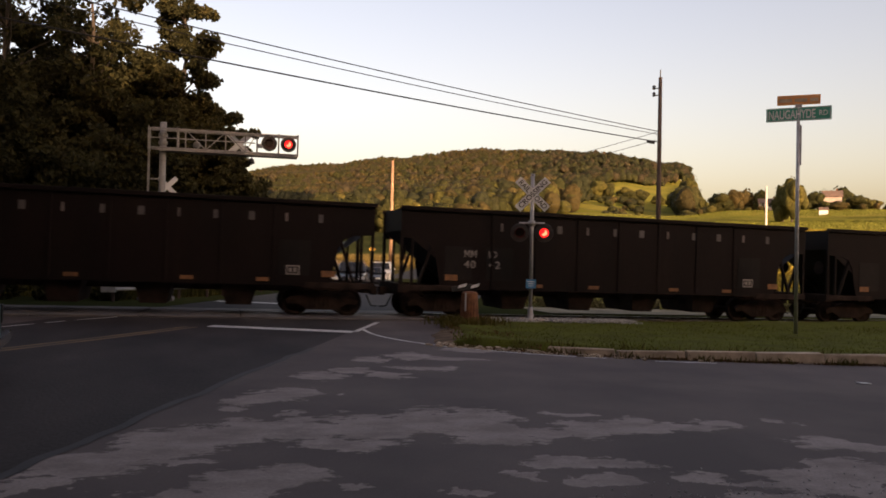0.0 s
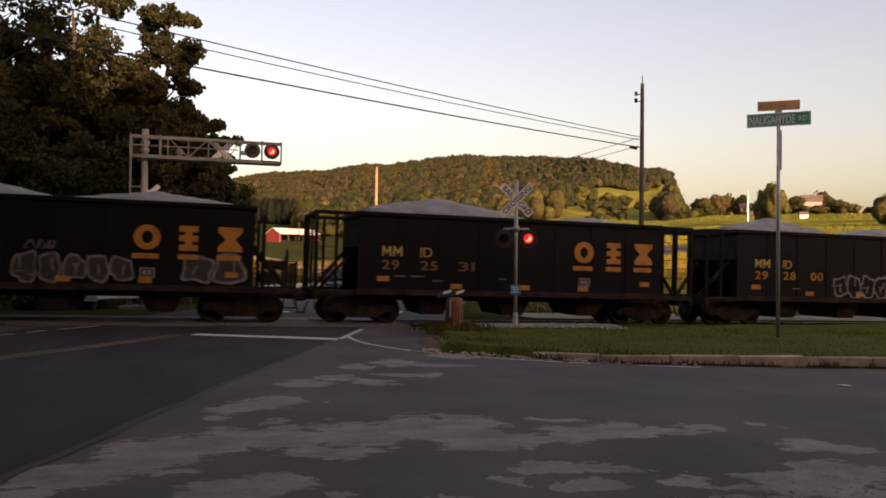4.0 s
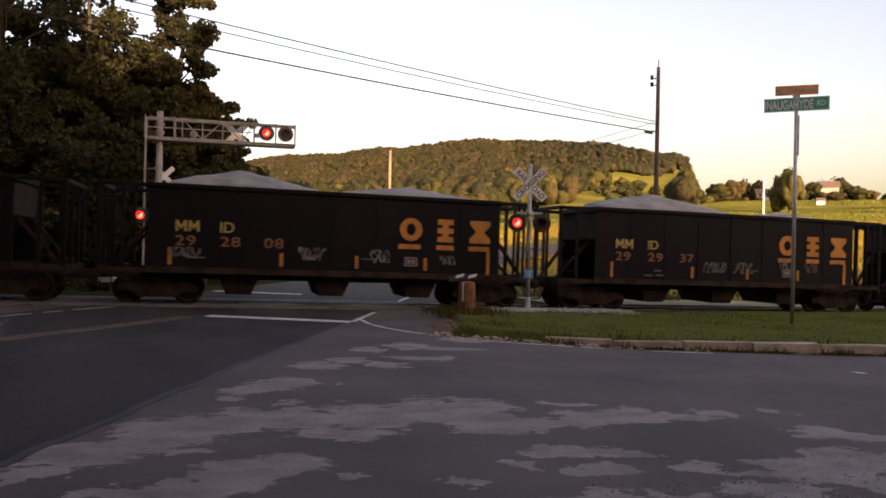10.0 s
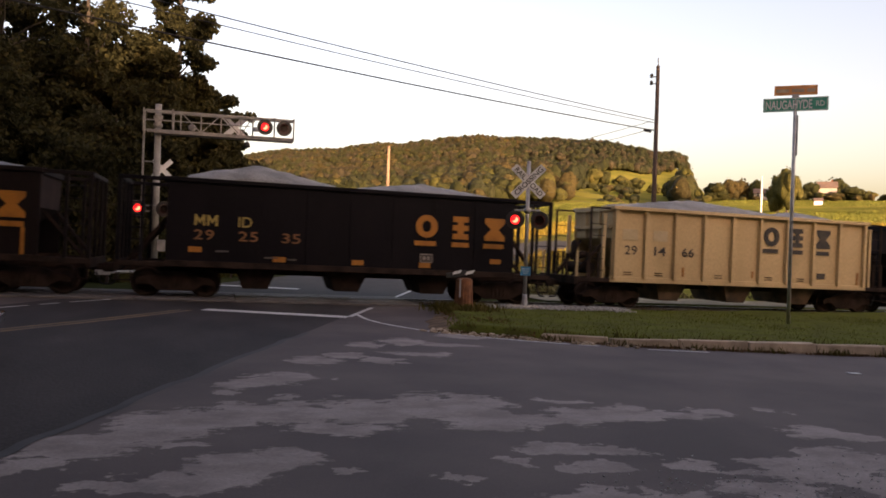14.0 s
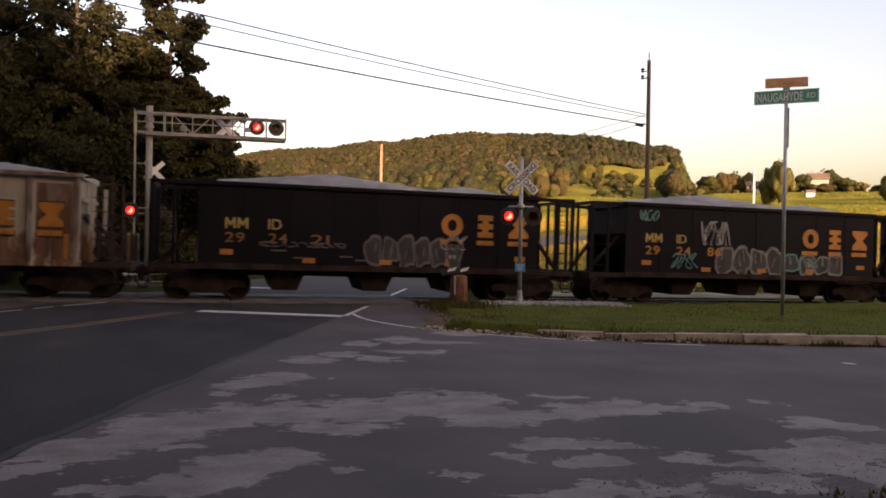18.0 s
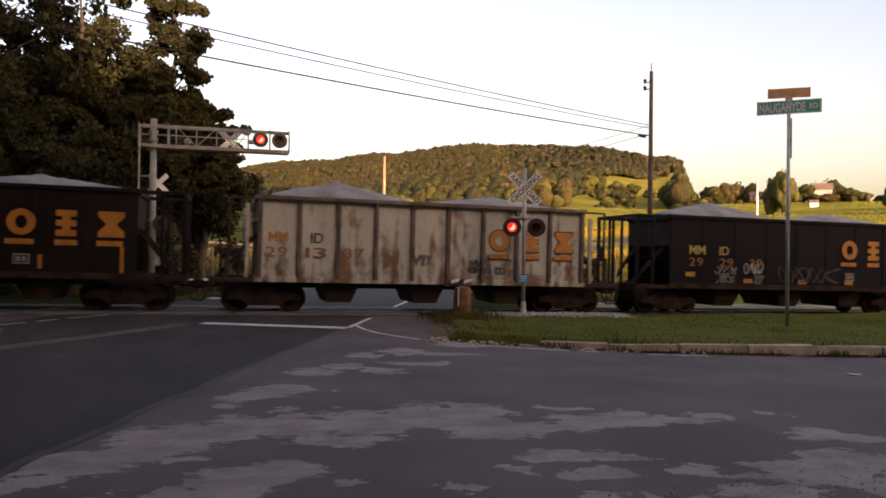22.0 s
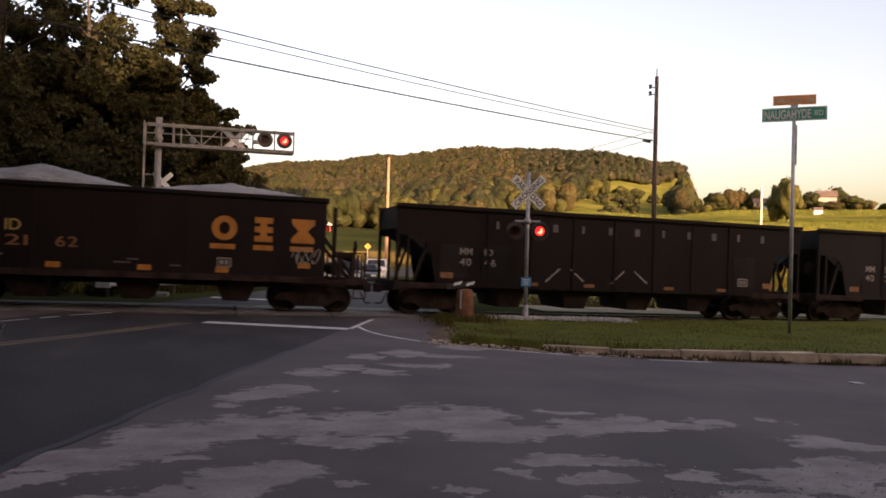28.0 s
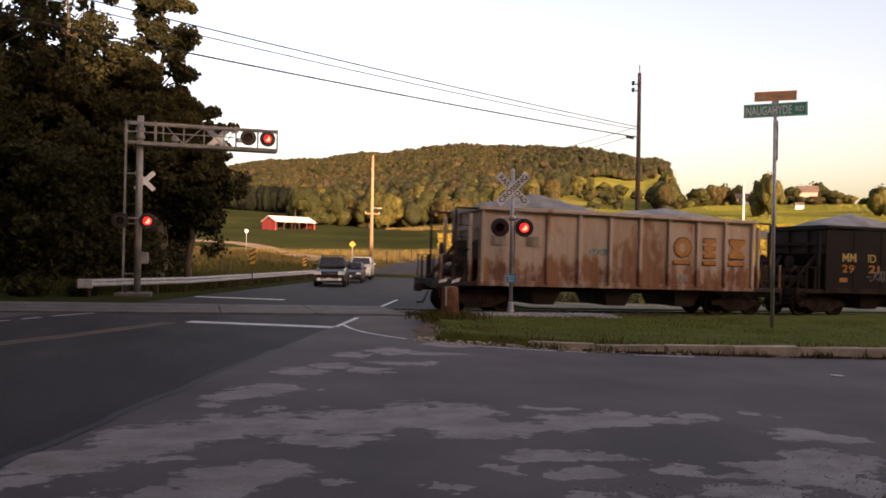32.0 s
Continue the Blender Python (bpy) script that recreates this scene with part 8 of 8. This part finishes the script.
    field(s, "rust_patch", 1.26, 2.35, 1.08, 2.35, M_RUSTCOLUMN)
    field(s, "rust_patch", 0.0, 2.35, 1.08, 2.35, M_RUSTCOLUMN)
    for px, h in ((-5.5, 0.8), (5.5, 0.8)):
        plate(s, "reflector", px, 1.5, 0.11, h, M_FADED_ORANGE)
    plate(s, "data_panel", 2.6, 1.45, 0.35, 0.25, M_STENCIL)
    for proto in (cage, rail, sooty, sooty_rail, cream, white, rusty, pink, brown, grey):
        for o in (*proto.children_recursive, proto):
            bpy.data.objects.remove(o)
    for s, where in RAKE:
        tagged(s, group="wagons of the stone train")


build_train()


def along(t):
    """How far the train has come at t seconds."""
    k = (t - 16.0) / 16.0
    return 185.91 * k + 2.82 * k * k
# ---- grass ----
def blades(name, label, places, rng, material, tall, wide):
    """Grass blades, each a bent sliver."""
    P = np.array(places, float)
    n = len(P)
    a = rng.random(n) * math.tau
    h = tall * (0.5 + rng.random(n))
    w = wide * (0.6 + 0.8 * rng.random(n))
    d = np.stack([np.cos(a), np.sin(a), 0 * a], 1)
    lean = np.stack([rng.normal(size=n), rng.normal(size=n), 0 * a], 1) * (h * 0.3)[:, None]
    up = np.stack([0 * a, 0 * a, h], 1)
    v = np.stack([P - d * w[:, None], P + d * w[:, None], P + up * 0.6 + lean * 0.4 + d * w[:, None] * 0.6, P + up + lean], 1).reshape(-1, 3)
    f = np.arange(n)[:, None] * 4 + np.array([[0, 1, 2, 3]])
    return tagged(part(name, array_mesh(name, v, f, material), None), label, "grass", kind="stuff")


def build_grass():
    rng, rnd = np.random.default_rng(31), random.Random(31)
    spots = []
    for k in range(26000):
        d = 27.0 * rnd.random() ** 0.8
        p, w = kerb_point(d)
        far = Vector((max(6.9, min(32, 7.0 + 25 * (d / 27.0) ** 1.1)), 23.5))
        q = (p + Vector((-w.y, w.x)) * 0.2).lerp(far, rnd.random() ** 1.3)
        spots.append((q.x, q.y, island_height(q.x, q.y) - 0.04))
    blades("verge_grass", "short green grass blades of the verge", spots, rng, M_BLADE, 0.07, 0.013)
    spots = []
    for k in range(5200):
        d = rnd.uniform(0.2, 24)
        if rnd.random() > 0.22 + 1.3 * noise.noise((d * 1.3, 0, 0)):
            continue
        p, w = kerb_point(d)
        q = p + Vector((w.y, -w.x)) * (rnd.uniform(-0.02, 0.16) if k % 3 else rnd.uniform(-0.4, -0.16))
        spots.append((q.x, q.y, level(q.x) + (-0.01 if k % 3 else 0.15)))
    blades("gutter_weeds", "tufts of weed in the gutter below the kerb", spots, rng, M_WEED, 0.13, 0.016)
    spots = []
    for k in range(1800):
        a, r = rnd.random() * math.tau, 0.25 + abs(rnd.gauss(0, 0.45))
        x, y = 7.1 + r * math.cos(a), 21.8 + r * math.sin(a)
        spots.append((x, y, level(x) + 0.1))
    blades("post_weeds", "browning weeds round the foot of the marker post", spots, rng, M_WEED, 0.22, 0.016)
    spots = []
    for k in range(2600):
        x, y = 4.7 + 5.0 * rnd.random(), 5.1 - 3.0 * rnd.random()
        if y < 5.0 + 0.12 * noise.noise((x * 3, 0, 0)):
            spots.append((x, y, level(x) + 0.01))
    blades("near_verge_grass", "rough grass at the near edge of the street", spots, rng, M_WEED, 0.06, 0.012)
    cs, sp = [], []
    for k in range(420):
        d = 20 * rnd.random() ** 1.4
        p, w = kerb_point(d)
        q = p + Vector((w.y, -w.x)) * rnd.uniform(-0.05, 0.12)
        cs.append((q.x, q.y, level(q.x) + 0.02))
        sp.append((0.16, 0.06, 0.015))
    for k in range(300):
        x, y = rnd.gauss(6.75, 0.35), rnd.gauss(19.3, 1.1)
        cs.append((x, y, level(x) + 0.13))
        sp.append((0.2, 0.2, 0.05))
    v, f = leaf_geo(cs, sp, 9, 0.05, rng, 1.0)
    tagged(part("leaf_litter", array_mesh("leaf_litter", v, f, M_LITTER), None), "brown fallen leaves gathered along the kerb and corner", "leaves", kind="stuff")
    dry = []
    for k in range(22000):
        az, r = rnd.uniform(-8, 24), 72 + 32 * rnd.random() ** 0.7
        x, y = polar(az, r)
        best = 99
        for d in range(20, 120, 6):
            c, h = road_line(d)
            best = min(best, math.hypot(c.x - x, c.y - y))
        if best < 5.6 or min(math.hypot(x - a, y - b) for a, b in LANE) < 2.6:
            continue
        dry.append((x, y, land(x, y) - 0.05))
    for k in range(7000):
        az, r = rnd.uniform(13.0, 20), rnd.uniform(175, 226)
        x, y = polar(az, r)
        if noise.noise((x * 0.06, y * 0.06, 2)) > -0.12 - 0.5 * smoothstep((az - 13) / 7) + 0.4 * (az < 14.2):
            dry.append((x, y, land(x, y) - 0.05))
    blades("dry_grass", "tall dry yellow grass beside the road", dry, rng, M_DRY, 0.34, 0.05)
    tall = []
    for k in range(24000):
        d = rnd.uniform(9, 50)
        c, h = road_line(d)
        side = Vector((math.cos(radians(h)), -math.sin(radians(h)), 0))
        p = c - side * (HALF + 1.9 + abs(rnd.gauss(0, 8.0)) + 1.6 * max(0, (14 - d) / 6))
        tall.append((p.x, p.y, land(p.x, p.y) - 0.05))
    blades("roadside_grass", "rough green grass behind the guardrail", tall, rng, M_ROUGH, 0.5, 0.035)
    field = []
    ripe = []
    for k in range(34000):
        az, r = rnd.uniform(17, 49), 70 + 85 * rnd.random() ** 0.8
        x, y = polar(az, r)
        if min(math.hypot(road_line(d)[0].x - x, road_line(d)[0].y - y) for d in range(60, 130, 8)) > 7.5:
            ripe.append((x, y, land(x, y) - 0.05))
    blades("ripe_grass", "ripe yellow grass in the sunlit field", ripe, rng, M_RIPE, 0.42, 0.085)
    for k in range(45000):
        az, r = rnd.uniform(20, 48), rnd.uniform(135, 245)
        x, y = polar(az, r)
        field.append((x, y, land(x, y) - 0.05))
    blades("meadow_grass", "sunlit meadow grass on the far slopes", field, rng, M_MEADOW, 0.22, 0.12)


M_WEED = leaf_mat("browning_weeds", (0.075, 0.07, 0.02), (0.12, 0.1, 0.028), (0.17, 0.115, 0.045))
M_ROUGH = leaf_mat("rough_grass_blades", (0.045, 0.046, 0.014), (0.07, 0.068, 0.02), (0.11, 0.095, 0.032))
M_DRY = leaf_mat("dry_grass_blades", (0.1, 0.076, 0.028), (0.155, 0.115, 0.042), (0.22, 0.165, 0.065))
M_RIPE = leaf_mat("ripe_grass_blades", (0.19, 0.135, 0.026), (0.27, 0.195, 0.036), (0.34, 0.25, 0.06))
M_MEADOW = leaf_mat("meadow_blades", (0.095, 0.11, 0.024), (0.145, 0.155, 0.033), (0.2, 0.195, 0.048))
build_grass()


def motions():
    """The train rolls by; the crossing lamps flash in turn."""
    for s, where in RAKE:
        rows = []
        for k in range(33):
            x = where + along(k)
            rows.append((float(k), pose(x, TRACK_Y, rail_z(x), 0, TILT, 0)))
        walk(s, rows)
        # the wheels turn while the wagon is near the crossing
        spin = [o for o in s.children_recursive if o.name.startswith("wheelset")]
        seen = [k for k in range(961) if -22.0 < where + along(k / 30.0) < 45.0]
        if not seen:
            continue
        for o in spin:
            here, first = o.location.copy(), along(seen[0] / 30.0)
            turns = [(0.0, pose(*here))] if seen[0] > 0 else []
            last = 0.0
            for k in seen:
                last = math.degrees((along(k / 30.0) - first) / 0.455)
                turns.append((k / 30.0, pose(*here, 0, last, 0)))
            if seen[-1] < 960:
                turns.append((32.0, pose(*here, 0, last, 0)))
            walk(o, turns)
    for lens, right in LAMPS:
        rows = []
        here = lens.location.copy()

        def lit(t):
            return (((t / BLINK + BLINK_PHASE) % 1.0) < 0.5) == right

        state, turn = lit(0.0), 0.0 if lit(0.0) else 180.0
        rows.append((0.0, pose(*here, 0, 0, turn)))
        n = 1
        while n < 957:
            t = n / 30.0
            if lit(t) != state:
                state = not state
                for j in range(4):
                    rows.append(((n - 3 + j) / 30.0, pose(*here, 0, 0, turn + 60 * j)))
                turn += 180
            n += 1
        rows.append((32.0, pose(*here, 0, 0, turn)))
        walk(lens, [r for i, r in enumerate(rows) if i == 0 or r[0] > rows[i - 1][0]])


motions()
